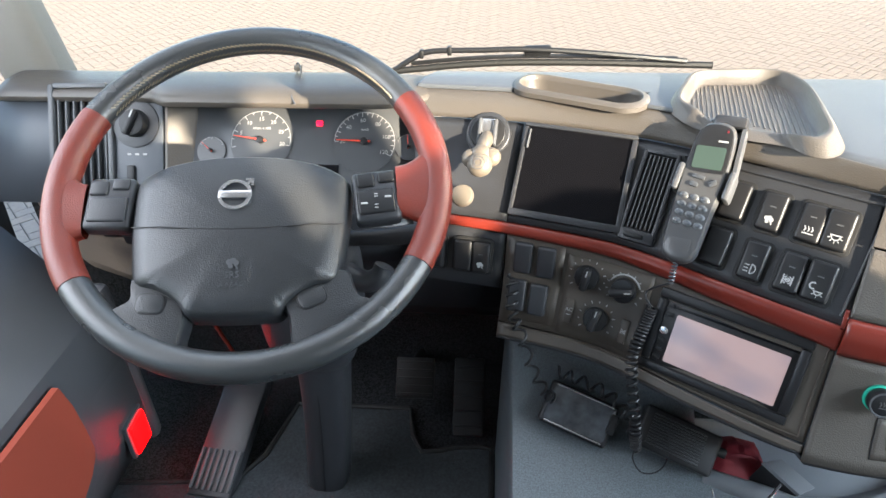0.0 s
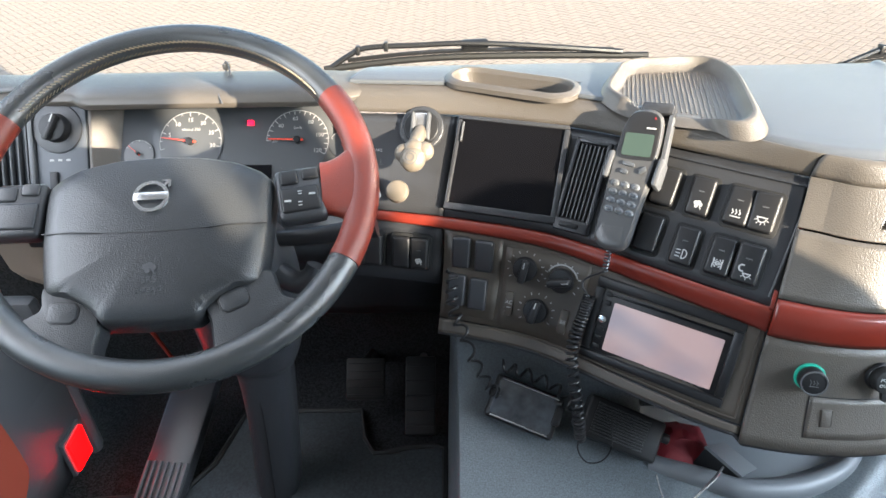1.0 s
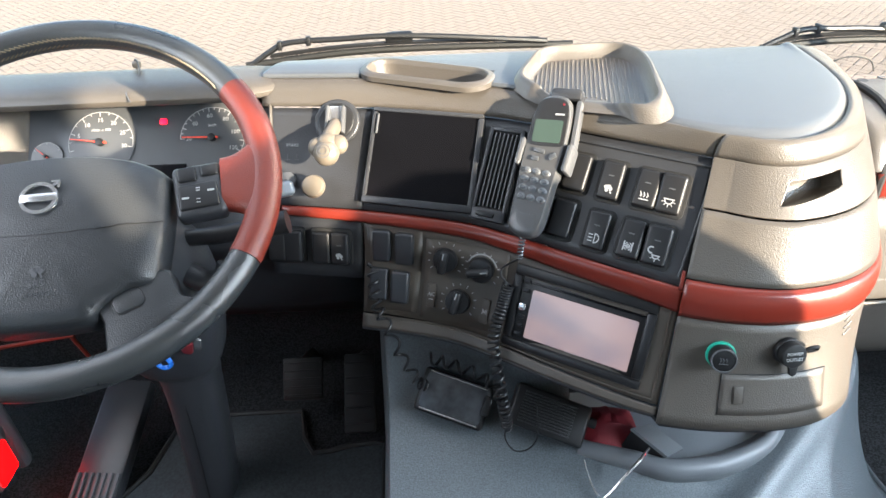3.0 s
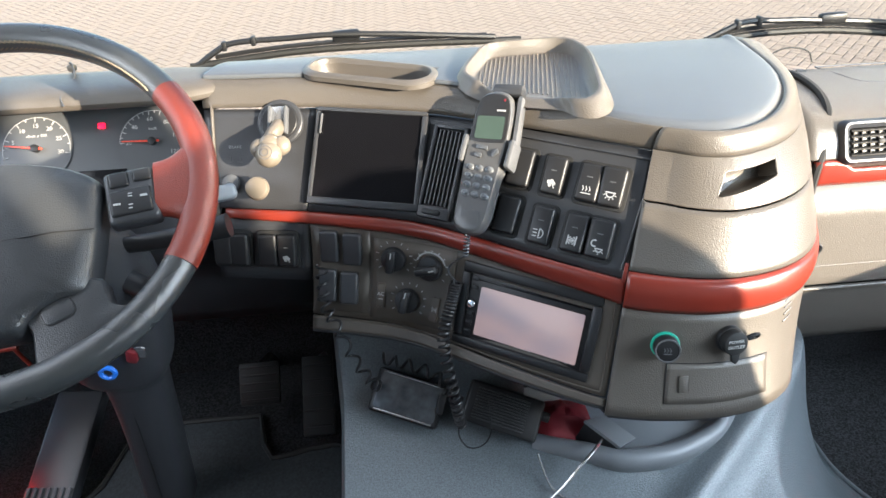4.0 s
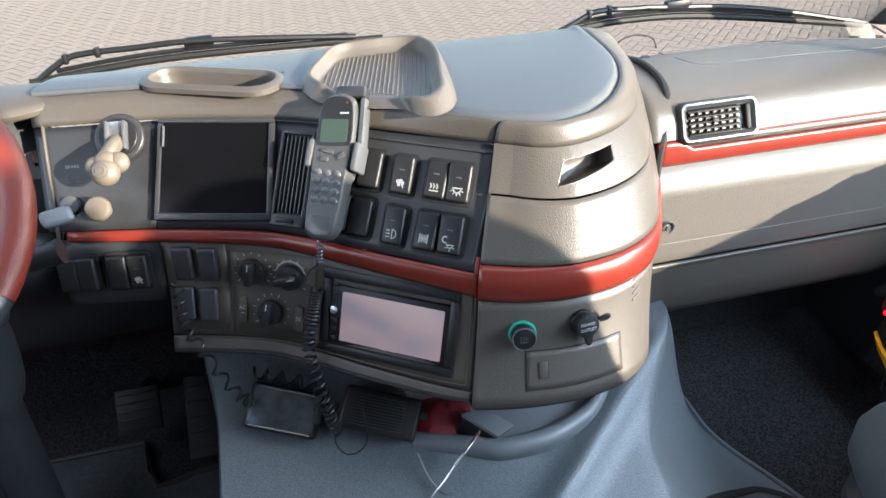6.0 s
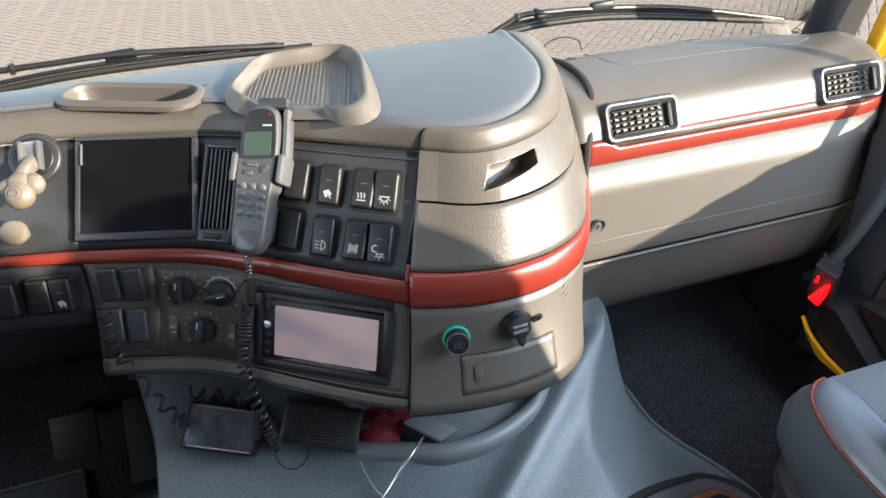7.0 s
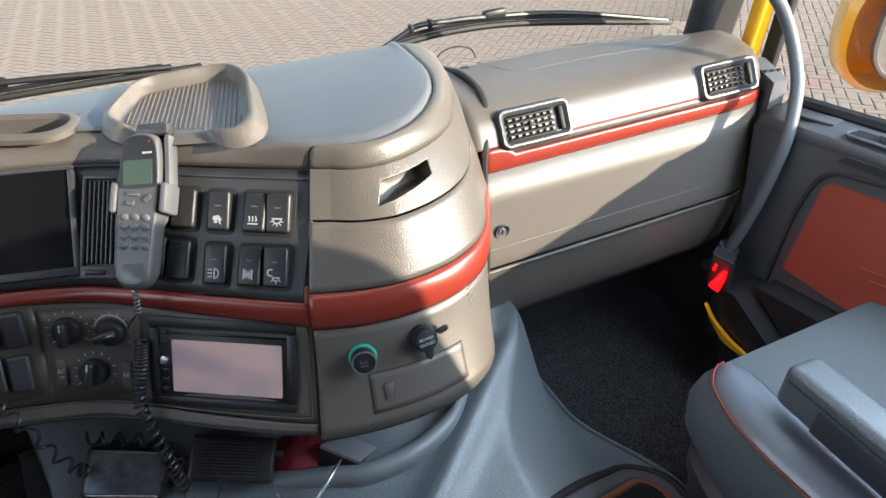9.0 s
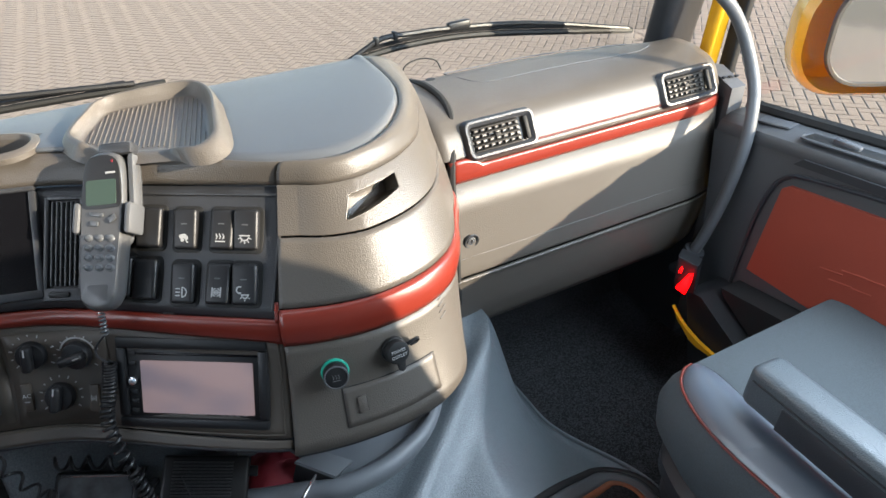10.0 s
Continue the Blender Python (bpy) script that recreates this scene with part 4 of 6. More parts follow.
# ---- car phone in its cradle ----
phone = thing("car_phone", "grey handset car phone hanging in cradle", "phone")
px_, py_ = Vector((0.86, -0.45, 0.13)).normalized(), Vector((0.22, 0.63, 0.745)).normalized()
pz_ = px_.cross(py_).normalized()
py_ = pz_.cross(px_).normalized()
PH = Matrix((px_, py_, pz_)).transposed().to_4x4()
PH.translation = Vector((0.303, 0.697, 0.954))
PH = PH @ pose(0.027, 0, 0, 0, 0, -3.0) @ Matrix.Diagonal((0.83, 1, 1, 1)) @ pose(-0.027, 0, 0)


def phone_shape(s=1.0):
    pts = [(0.004, 0.006), (0.012, 0.014), (0.030, 0.017), (0.046, 0.014), (0.055, 0.004), (0.058, -0.020), (0.056, -0.060), (0.050, -0.100), (0.046, -0.140), (0.043, -0.155), (0.032, -0.163), (0.012, -0.164), (-0.002, -0.157), (-0.006, -0.145), (-0.006, -0.100), (-0.006, -0.060), (-0.003, -0.020), (0.0, -0.004)]
    return [(0.026 + (p.x - 0.026) * s, -0.073 + (p.y + 0.073) * s) for p in smooth_line([(x, y, 0) for x, y in pts + pts[:1]], 60)[:-1]]


bm = bmesh.new()
grid(bm, [[PH @ Vector((x, y, z - 0.004 * math.cos((y + 0.07) * 14))) for x, y in phone_shape(s)] for s, z in ((0.93, -0.022), (1.0, -0.016), (1.0, -0.004), (0.975, 0.0), (0.93, 0.0022), (0.7, 0.0023), (0.4, 0.0023), (0.03, 0.0023))], close_u=True)
bm.verts.ensure_lookup_table()
bm.faces.new(list(bm.verts)[-60:])
bm.faces.new(list(bm.verts)[:60])
part("body", bm, PHONE, phone)


def phone_z(y):
    return 0.0022 - 0.004 * math.cos((y + 0.07) * 14)


bm = bmesh.new()
win = [(0.006, 0.004), (0.014, 0.010), (0.030, 0.012), (0.045, 0.009), (0.052, 0.000), (0.0535, -0.020), (0.0535, -0.046), (0.040, -0.0495), (0.012, -0.0495), (-0.001, -0.045), (0.0, -0.022), (0.003, -0.004)]
win = [(p.x, p.y) for p in smooth_line([(x, y, 0) for x, y in win + win[:1]], 48)[:-1]]
grid(bm, [[PH @ Vector((0.027 + (x - 0.027) * s, -0.019 + (y + 0.019) * s, phone_z(-0.019 + (y + 0.019) * s) + z)) for x, y in win] for s, z in ((1.0, -0.001), (1.0, 0.0007), (0.96, 0.0011), (0.6, 0.0011), (0.3, 0.0011), (0.02, 0.0011))], close_u=True)
part("window", bm, BLACK, phone)
part("lcd", outline(bmesh.new(), rounded(0.043, 0.029, 0.003), 0.001, PH @ Matrix.Translation((0.027, -0.031, phone_z(-0.03) + 0.0020))), LCD, phone, "green-grey display")
part("brand_bar", box(bmesh.new(), (0.014, 0.0022, 0.0004), PH @ Matrix.Translation((0.041, -0.009, phone_z(-0.01) + 0.0015))), WHITE, phone)
part("indicator", cyl(bmesh.new(), 0.0016, 0.001, PH @ Matrix.Translation((0.044, 0.004, phone_z(0.004) + 0.0008)), seg=12), DARKRED, phone)
for row in range(4):
    for col in range(3):
        bm = bmesh.new()
        y = -0.0815 - 0.0112 * row - 0.0012 * col
        km = PH @ Matrix.Translation((0.0065 + 0.0155 * col, y, phone_z(y) - 0.0003)) @ Matrix.Rotation(radians(-10), 4, "Z")
        bmesh.ops.create_uvsphere(bm, u_segments=14, v_segments=8, radius=1, matrix=km @ Matrix.Diagonal((0.0074, 0.0047, 0.0026, 1)))
        key = part("key", bm, KEYRIM, phone)
        bm = bmesh.new()
        bmesh.ops.create_uvsphere(bm, u_segments=12, v_segments=6, radius=1, matrix=km @ Matrix.Translation((0, 0, 0.0004)) @ Matrix.Diagonal((0.0060, 0.0035, 0.0027, 1)))
        part("key_cap", bm, KEYCAP, key)
for kx, ky, w, h in ((0.020, -0.056, 0.019, 0.005), (0.016, -0.066, 0.012, 0.006), (0.042, -0.062, 0.011, 0.007)):
    part("menu_key", box(bmesh.new(), (w, h, 0.003), PH @ Matrix.Translation((kx, ky, phone_z(ky) + 0.0012)) @ Matrix.Rotation(radians(-8 if kx < 0.03 else 30), 4, "Z"), 0.0014), KEYCAP, phone)
part("mouthpiece", outline(bmesh.new(), rounded(0.030, 0.020, 0.003), 0.001, PH @ Matrix.Translation((0.020, -0.146, phone_z(-0.146) + 0.0006)), 0.0003), PHONE, phone)
cradle = thing("phone_cradle", "pale grey phone cradle clipped to the dashboard", "phone holder")
bm = bmesh.new()
grid(bm, [[PH @ Vector((0.028 + (x - 0.026) * s, -0.030 + (y + 0.073) * 0.62 * s, z)) for x, y in phone_shape()] for s, z in ((0.9, -0.040), (1.08, -0.036), (1.12, -0.026), (1.05, -0.022))], close_u=True)
bm.verts.ensure_lookup_table()
bm.faces.new(list(bm.verts)[-60:])
part("back", bm, GREY, cradle)
for sx, y0 in ((0.064, -0.062), (-0.010, -0.058)):
    part("clip", box(bmesh.new(), (0.010, 0.036, 0.032), PH @ Matrix.Translation((sx, y0, -0.014)) @ Matrix.Rotation(radians(-6), 4, "Z"), 0.004), GREY, cradle)
part("spine", box(bmesh.new(), (0.009, 0.075, 0.020), PH @ Matrix.Translation((0.064, -0.022, -0.018)) @ Matrix.Rotation(radians(2), 4, "Z"), 0.006), GREY, cradle)
part("top_hook", box(bmesh.new(), (0.050, 0.016, 0.022), PH @ Matrix.Translation((0.040, 0.022, -0.018)), 0.006), PANEL, cradle)
part("foot", box(bmesh.new(), (0.030, 0.050, 0.030), PH @ Matrix.Translation((0.030, -0.040, -0.050)), 0.004), PANEL, cradle)


def coil(points, r, turns, wire, n=14):
    """A coiled cord along a line."""
    pts = smooth_line(points, 200)
    out, up = [], None
    total = turns * n
    for k in range(total + 1):
        f = k / total * (len(pts) - 1)
        i = min(int(f), len(pts) - 2)
        q = pts[i].lerp(pts[i + 1], f - i)
        d = (pts[i + 1] - pts[i]).normalized()
        up = d.orthogonal().normalized() if up is None else (up - d * up.dot(d)).normalized()
        a = 2 * math.pi * k / n
        out.append(q + (up * math.cos(a) + d.cross(up) * math.sin(a)) * r)
    bm = bmesh.new()
    tube(bm, out, wire, 6)
    return bm


cord = thing("coiled_cord", "dark coiled phone cord hanging before the radio", "cord")
end = PH @ Vector((0.020, -0.166, -0.006))
part("strain_relief", coil([end, end + Vector((-0.004, -0.010, -0.024))], 0.0032, 6, 0.0012), KEYCAP, cord)
bm = bmesh.new()
tube(bm, smooth_line([end + Vector((-0.004, -0.010, -0.024)), on_dash(0.207, 0.770, 0.020).translation, on_dash(0.205, 0.757, 0.020).translation, on_dash(0.214, 0.745, 0.016).translation], 20), 0.0014, 6)
part("lead", bm, PANEL, cord)
part("coil", coil([on_dash(0.214, 0.745, 0.014), on_dash(0.212, 0.715, 0.016), on_dash(0.212, 0.672, 0.020), Matrix.Translation((0.258, 0.545, 0.60)), Matrix.Translation((0.268, 0.530, 0.555))] and
     [on_dash(0.214, 0.745, 0.014).translation, on_dash(0.212, 0.715, 0.016).translation, on_dash(0.212, 0.672, 0.020).translation, Vector((0.255, 0.533, 0.605)), Vector((0.262, 0.530, 0.555))], 0.0066, 32, 0.0022), BLACK, cord)

# ---- under the console: cord, boxes, shelf ----
SHELFGREY = material("shelf_grey_plastic", (0.12, 0.127, 0.135), 0.42, bump=0.25, scale=800, vary=0.08)
cb_cord = thing("microphone_cord", "black coiled microphone cord", "cord")
p0 = on_dash(0.0775, 0.740, 0.008).translation
part("coil", coil([p0, on_dash(0.079, 0.715, 0.012).translation, on_dash(0.0815, 0.69, 0.014).translation, on_dash(0.090, 0.668, 0.014).translation, Vector((0.118, 0.615, 0.62)), Vector((0.14, 0.60, 0.585)), Vector((0.150, 0.60, 0.572))], 0.0075, 11, 0.0021, 16), BLACK, cb_cord)
part("coil", coil([Vector((0.158, 0.632, 0.596)), Vector((0.190, 0.620, 0.592)), Vector((0.228, 0.606, 0.582)), Vector((0.255, 0.585, 0.566)), Vector((0.268, 0.555, 0.545))], 0.0080, 7, 0.0023, 16), BLACK, cb_cord)


def box_pose(p, x, y):
    x = Vector(x).normalized()
    z = x.cross(Vector(y)).normalized()
    m = Matrix((x, z.cross(x), z)).transposed().to_4x4()
    m.translation = p
    return m


CBM = box_pose((0.191, 0.594, 0.549), (0.092, -0.031, -0.021), (0.024, 0.034, 0.034))
CBFRONT = material("dusty_glossy_black_front", (0.050, 0.055, 0.062), 0.20, vary=0.5, vary_scale=45, coat=0.6, sharp=0.2)
cb = thing("cb_speaker", "glossy black box loudspeaker under the console", "loudspeaker")
part("case", box(bmesh.new(), (0.106, 0.066, 0.046), CBM @ Matrix.Translation((0, 0, -0.024)), 0.006, 3), BLACK, cb)
part("front", outline(bmesh.new(), rounded(0.094, 0.053, 0.006), 0.003, CBM @ Matrix.Translation((0, 0, 0.0015)), 0.001), CBFRONT, cb, "glossy dark front")
bm = bmesh.new()
for sy in (-0.0265, 0.0265):
    tube(bm, [CBM @ Vector((-0.044, sy * 1.05, 0.0025)), CBM @ Vector((0.044, sy * 1.05, 0.0025))], 0.0017, 8)
part("chrome_line", bm, SILVER, cb)
part("bracket", box(bmesh.new(), (0.012, 0.030, 0.05), CBM @ Matrix.Translation((0.050, 0.005, -0.02)), 0.003), BLACK, cb)

SPM = box_pose((0.324, 0.545, 0.558), (0.097, -0.034, -0.024), (0.019, 0.036, 0.033))
sp = thing("ribbed_speaker", "black ribbed box loudspeaker under the console", "loudspeaker")
part("case", box(bmesh.new(), (0.110, 0.060, 0.04), SPM @ Matrix.Translation((0, 0, -0.022)), 0.005, 3), BLACK, sp)
for k in range(11):
    part("rib", box(bmesh.new(), (0.076, 0.0020, 0.003), SPM @ Matrix.Translation((-0.004, -0.021 + 0.0042 * k, 0.0005)), 0.0008), PANEL, sp)
part("mounting_knob", cyl(bmesh.new(), 0.007, 0.014, SPM @ Matrix.Translation((0.052, 0.01, -0.014)) @ Matrix.Rotation(radians(90), 4, "Y"), seg=16, bevel=0.001), BLACK, sp)

# ---- storage shelf below the nose ----
shelf = thing("storage_shelf", "dark grey lipped shelf under the dashboard nose", "shelf")
rim_line = smooth_line([(0.365, 0.536, 0.500), (0.402, 0.520, 0.502), (0.442, 0.505, 0.504), (0.482, 0.488, 0.505), (0.530, 0.485, 0.505), (0.568, 0.489, 0.505), (0.610, 0.503, 0.506), (0.643, 0.520, 0.508), (0.674, 0.549, 0.511), (0.692, 0.580, 0.515), (0.704, 0.64, 0.522)], 60)
back_line = smooth_line([(0.365, 0.66, 0.475), (0.39, 0.66, 0.475), (0.42, 0.655, 0.475), (0.46, 0.65, 0.475), (0.53, 0.65, 0.475), (0.60, 0.66, 0.475), (0.65, 0.67, 0.475), (0.66, 0.69, 0.475)], 60)
bm = bmesh.new()
rows = [[p + Vector((0, dy, dz)) for p in rim_line] for dy, dz in ((0.004, -0.075), (-0.002, -0.034), (-0.006, -0.020), (-0.007, -0.010), (-0.003, -0.002), (0.004, 0.002), (0.011, 0.002), (0.017, -0.002))]
rows += [[Vector((*p.lerp(q, s).xy, z)) for p, q in zip(rim_line, back_line)] for s, z in ((0.17, 0.486), (0.22, 0.478))] + [back_line]
grid(bm, rows)
part("shell", bm, SHELFGREY, shelf)
part("stopper", box(bmesh.new(), (0.055, 0.05, 0.028), pose(0.655, 0.600, 0.490, 0, 0, 40), 0.006), RUBBER, shelf)
pouch = thing("red_pouch", "crumpled dark red cloth lying on the shelf", "cloth")
bm = bmesh.new()
n = 14
grid(bm, [[Vector((0.366 + 0.10 * i / n, 0.53 + 0.085 * j / n, 0.482 + 0.034 * math.sin(math.pi * i / n) ** 0.6 * math.sin(math.pi * j / n) ** 0.6 + 0.006 * noise.noise((i * 0.7, j * 0.7, 1)))) for i in range(n + 1)] for j in range(n + 1)])
part("cloth", bm, DARKRED, pouch)
wedge = thing("phone_mount", "grey wedge-shaped mount plate on the shelf", "mount")
wa, wb, wc, wd = Vector((0.482, 0.500, 0.509)), Vector((0.516, 0.524, 0.494)), Vector((0.474, 0.552, 0.517)), Vector((0.438, 0.532, 0.534))
wn_ = (wb - wa).cross(wd - wa).normalized()
if wn_.z < 0:
    wn_ = -wn_
bm = bmesh.new()
top, low = [[bm.verts.new(p + wn_ * h) for p in (wa, wb, wc, wd)] for h in (0.003, -0.002)]
bm.faces.new(top)
bm.faces.new(low[::-1])
for k in range(4):
    bm.faces.new((top[k], low[k], low[(k + 1) % 4], top[(k + 1) % 4]))
part("plate", bm, SHELFGREY, wedge)
bm = bmesh.new()
top = [bm.verts.new(p.lerp((wa + wb + wc + wd) / 4, 0.06) - wn_ * 0.0022) for p in (wa, wb, wc, wd)]
low = [bm.verts.new(Vector((p.x - 0.012, p.y + 0.006, 0.479))) for p in (wa, wb, wc, wd)]
bm.faces.new(top)
bm.faces.new(low[::-1])
for k in range(4):
    bm.faces.new((top[k], low[k], low[(k + 1) % 4], top[(k + 1) % 4]))
part("block", bm, BLACK, wedge)
cable = thing("loose_cable", "thin loose cable with bare end hanging from the shelf", "cable")
bm = bmesh.new()
tube(bm, smooth_line([(0.458, 0.508, 0.520), (0.440, 0.488, 0.524), (0.415, 0.470, 0.514), (0.395, 0.459, 0.496), (0.380, 0.455, 0.480), (0.372, 0.452, 0.470)], 30), 0.0024, 7)
part("lead", bm, SILVER, cable)
bm = bmesh.new()
tube(bm, smooth_line([(0.366, 0.500, 0.515), (0.372, 0.485, 0.495), (0.380, 0.47, 0.480), (0.395, 0.458, 0.470), (0.405, 0.455, 0.468)], 20), 0.0014, 6)
part("lead", bm, SILVER, cable)
bm = bmesh.new()
tube(bm, smooth_line([(0.262, 0.530, 0.565), (0.258, 0.520, 0.545), (0.270, 0.510, 0.530), (0.290, 0.508, 0.535), (0.302, 0.515, 0.555), (0.300, 0.53, 0.60)], 30), 0.0011, 6)
part("lead", bm, BLACK, cable)

# ---- engine tunnel ----
def tunnel_sides(y):
    """Where the right side breaks off, and where it meets the floor."""
    f = min(1.0, max(0.0, (0.62 - y) / 0.25))
    g = min(1.0, max(0.0, (0.66 - y) / 0.22))
    return 0.82 - 0.12 * g * g * (3 - 2 * g), 0.928 + 0.085 * f * f * (3 - 2 * f)


def tunnel_z(x, y):
    """The vinyl cover: a slope that falls to the seats, a steep left side, and a flared right side."""
    top = 0.385 + 0.145 * max(0.0, min(1.0, (y - 0.15) / 0.5)) ** 1.15 + 0.05 * max(0.0, (y - 0.62) / 0.1)
    crease = 0.020 * math.exp(-((x - (0.60 + 1.25 * (y - 0.455))) / 0.038) ** 2) * max(0, min(1, (y - 0.2) / 0.2))
    top += crease
    steep = max(0.0, min(1.0, (0.37 - x) / 0.03))               # the steep bulkhead under the console
    top += steep * 0.16 * max(0.0, min(1.0, (y - 0.645 + 0.35 * max(0.0, x - 0.15)) / 0.06)) ** 1.2
    if 0.37 < x < 0.72:                                         # sunk under the shelf
        lip = float(np.interp(x, (0.365, 0.402, 0.442, 0.482, 0.530, 0.568, 0.610, 0.643, 0.674, 0.692, 0.72), (0.536, 0.520, 0.505, 0.488, 0.485, 0.489, 0.503, 0.520, 0.549, 0.580, 0.64)))
        top = min(top, top + (0.40 - top) * min(1.0, max(0.0, (y - lip - 0.006) / 0.012)))
    right, foot = tunnel_sides(y)
    if x > right:
        f = min(1.0, (x - right) / max(0.012, foot - right))
        top = FLOOR + (top - FLOOR) * ((1 - f) ** 1.6 if y > 0.66 else 0.5 * (1 - f) ** 1.6 + 0.5 * (1 - f) ** 2 * (1 + 2 * f))
    if x < 0.095:
        f = min(1.0, (0.095 - x) / 0.022)
        top = FLOOR + (top - FLOOR) * (1 - f ** 2)
    return top


tunnel = thing("engine_tunnel", "blue-grey grained vinyl engine tunnel cover", "tunnel cover")
bm = bmesh.new()
rows = []
for j in range(111):
    y = -0.35 + 1.08 * j / 110
    r, g = tunnel_sides(y)
    row = [0.073 + 0.022 * k / 8 for k in range(9)] + [0.095 + (r - 0.095) * k / 60 for k in range(1, 61)] + [r + (g - r) * k / 30 for k in range(1, 31)]
    rows.append([Vector((x, y, tunnel_z(x, y))) for x in row])
grid(bm, rows)
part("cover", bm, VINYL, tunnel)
bm = bmesh.new()
tube(bm, [Vector((tunnel_sides(-0.35 + 1.08 * j / 80)[1], -0.35 + 1.08 * j / 80, FLOOR + 0.002)) for j in range(81)], 0.004, 6)
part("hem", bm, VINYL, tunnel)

mat_ = thing("tunnel_mat", "dark carpet mat with orange braid edge on the tunnel", "floor mat")
MAT_CORNERS = [(1.012, -0.42, 0.05), (1.008, 0.487, 0.075), (0.44, 0.26, 0.09), (0.42, -0.42, 0.05)]


def mat_ring(inset):
    """The mat's rounded outline, drawn in by a distance."""
    c = [Vector(p[:2]) for p in MAT_CORNERS]
    n, out = len(c), []
    for i in range(n):
        e0, e1 = (c[i] - c[i - 1]).normalized(), (c[(i + 1) % n] - c[i]).normalized()
        n0, n1 = Vector((-e0.y, e0.x)), Vector((-e1.y, e1.x))
        m = (n0 + n1).normalized()
        r = max(0.012, MAT_CORNERS[i][2] - inset)
        k = c[i] + m * ((inset + r) / m.dot(n0))                # centre of the corner's arc
        for j in range(13):
            d = n0.lerp(n1, j / 12).normalized()
            out.append(k - d * r)
    ring = []
    for p, q in zip(out, out[1:] + out[:1]):                    # even steps along the straight sides
        m = max(1, int((q - p).length / 0.02))
        ring.extend(p.lerp(q, j / m) for j in range(m))
    return ring


def mat_band(nm, i0, i1, h, m_, steps=2):
    bm = bmesh.new()
    inner, outer = mat_ring(i1), mat_ring(i0)
    outer = [min(outer, key=lambda o: (o - p).length) for p in inner]
    grid(bm, [[Vector((v.x, v.y, tunnel_z(v.x, v.y) + h)) for v in (o.lerp(p, j / steps) for o, p in zip(outer, inner))] for j in range(steps + 1)], close_u=True)
    solid(part(nm, bm, m_, mat_), 0.004)


mat_band("edge", 0.0, 0.011, 0.009, RUBBER)
mat_band("border", 0.011, 0.036, 0.007, GREY, 3)
mat_band("braid", 0.036, 0.047, 0.009, ORANGE)
bm = bmesh.new()
core = mat_ring(0.047)
mid = Vector((0.72, -0.02))
grid(bm, [[Vector((v.x, v.y, tunnel_z(v.x, v.y) + 0.008)) for v in (p.lerp(mid, 0.98 * j / 14) for p in core)] for j in range(15)], close_u=True)
solid(part("inner_field", bm, CARPET, mat_), 0.004)

# ---- steering wheel ----
WC, WTILT, WTURN, WR = Vector((-0.215, 0.546, 0.949)), 31.8, 9.8, 0.208
WHEEL = Matrix.Translation(WC) @ pose(0, 0, 0, 0, 0, WTURN) @ pose(0, 0, 0, WTILT, 0, 0)
wheel = thing("steering_wheel", "black and rust-red leather truck steering wheel", "steering wheel")


def rim_part(a0, a1, mat, name, label="", r=0.0165):
    bm = bmesh.new()
    n = max(8, int(abs(a1 - a0) / 3))
    tube(bm, [WHEEL @ Vector((WR * math.cos(radians(a0 + (a1 - a0) * k / n)), WR * math.sin(radians(a0 + (a1 - a0) * k / n)), 0)) for k in range(n + 1)], r, 18)
    return part(name, bm, mat, wheel, label)


rim_part(30, 150, WHEELBLACK, "upper_rim", "black leather rim section")
rim_part(-149, -31.5, WHEELBLACK, "lower_rim", "black leather rim section")
rim_part(-31.5, 30, WHEELRED, "grip", "rust-red leather grip", 0.0172)
rim_part(150, 211, WHEELRED, "grip", "rust-red leather grip", 0.0172)
# stitching on the inner side of the rim
bm = bmesh.new()
for a0, a1 in ((33, 147),):
    n = int((a1 - a0) / 1.5)
    for k in range(n):
        a = radians(a0 + (a1 - a0) * k / n)
        rr = WR - 0.0158
        for dz in (-0.0052, 0.0052):
            p = Vector((rr * math.cos(a), rr * math.sin(a), 0.0055 + dz))
            box(bm, (0.0014, 0.0062, 0.0012), WHEEL @ Matrix.Translation(p) @ Matrix.Rotation(a, 4, "Z") @ Matrix.Rotation(radians(38 if dz > 0 else -38), 4, "X"))
EMBOSS = material("embossed_grey_marks", (0.058, 0.060, 0.064), 0.4, vary=0.05)
STITCH = material("tan_thread", (0.17, 0.135, 0.09), 0.7, vary=0.2, vary_scale=200)
tagged(part("stitching", bm, STITCH, wheel), kind="stuff")

# airbag cover
HB = WHEEL @ Matrix.Translation((-0.010, -0.064, 0)) @ Matrix.Rotation(radians(-3), 4, "Z")
half = [(0.0, 0.094), (0.045, 0.091), (0.090, 0.080), (0.113, 0.068), (0.117, 0.050), (0.114, 0.0), (0.108, -0.045), (0.101, -0.056), (0.080, -0.062), (0.058, -0.076), (0.046, -0.090), (0.030, -0.092), (0.0, -0.093)]
hub_shape = [(x, y) for x, y in half] + [(-x, y) for x, y in half[-2:0:-1]]


def hub_rows(y_min=None, y_max=None, levels=((1.0, -0.012), (1.0, 0.008), (0.985, 0.016), (0.95, 0.0205), (0.8, 0.024), (0.4, 0.0265), (0.02, 0.027))):
    rows = []
    pts = smooth_line([(x, y, 0) for x, y in hub_shape + hub_shape[:1]], 120)[:-1]
    for s, z in levels:
        rows.append([HB @ Vector((p.x * s, p.y * s, z - 0.28 * max(0.0, abs(p.x * s) - 0.080) - 0.10 * (p.y * s) ** 2 - (0.006 if p.y * s < -0.0 else 0.0) * min(1, max(0, -p.y * s / 0.08)))) for p in pts])
    return rows


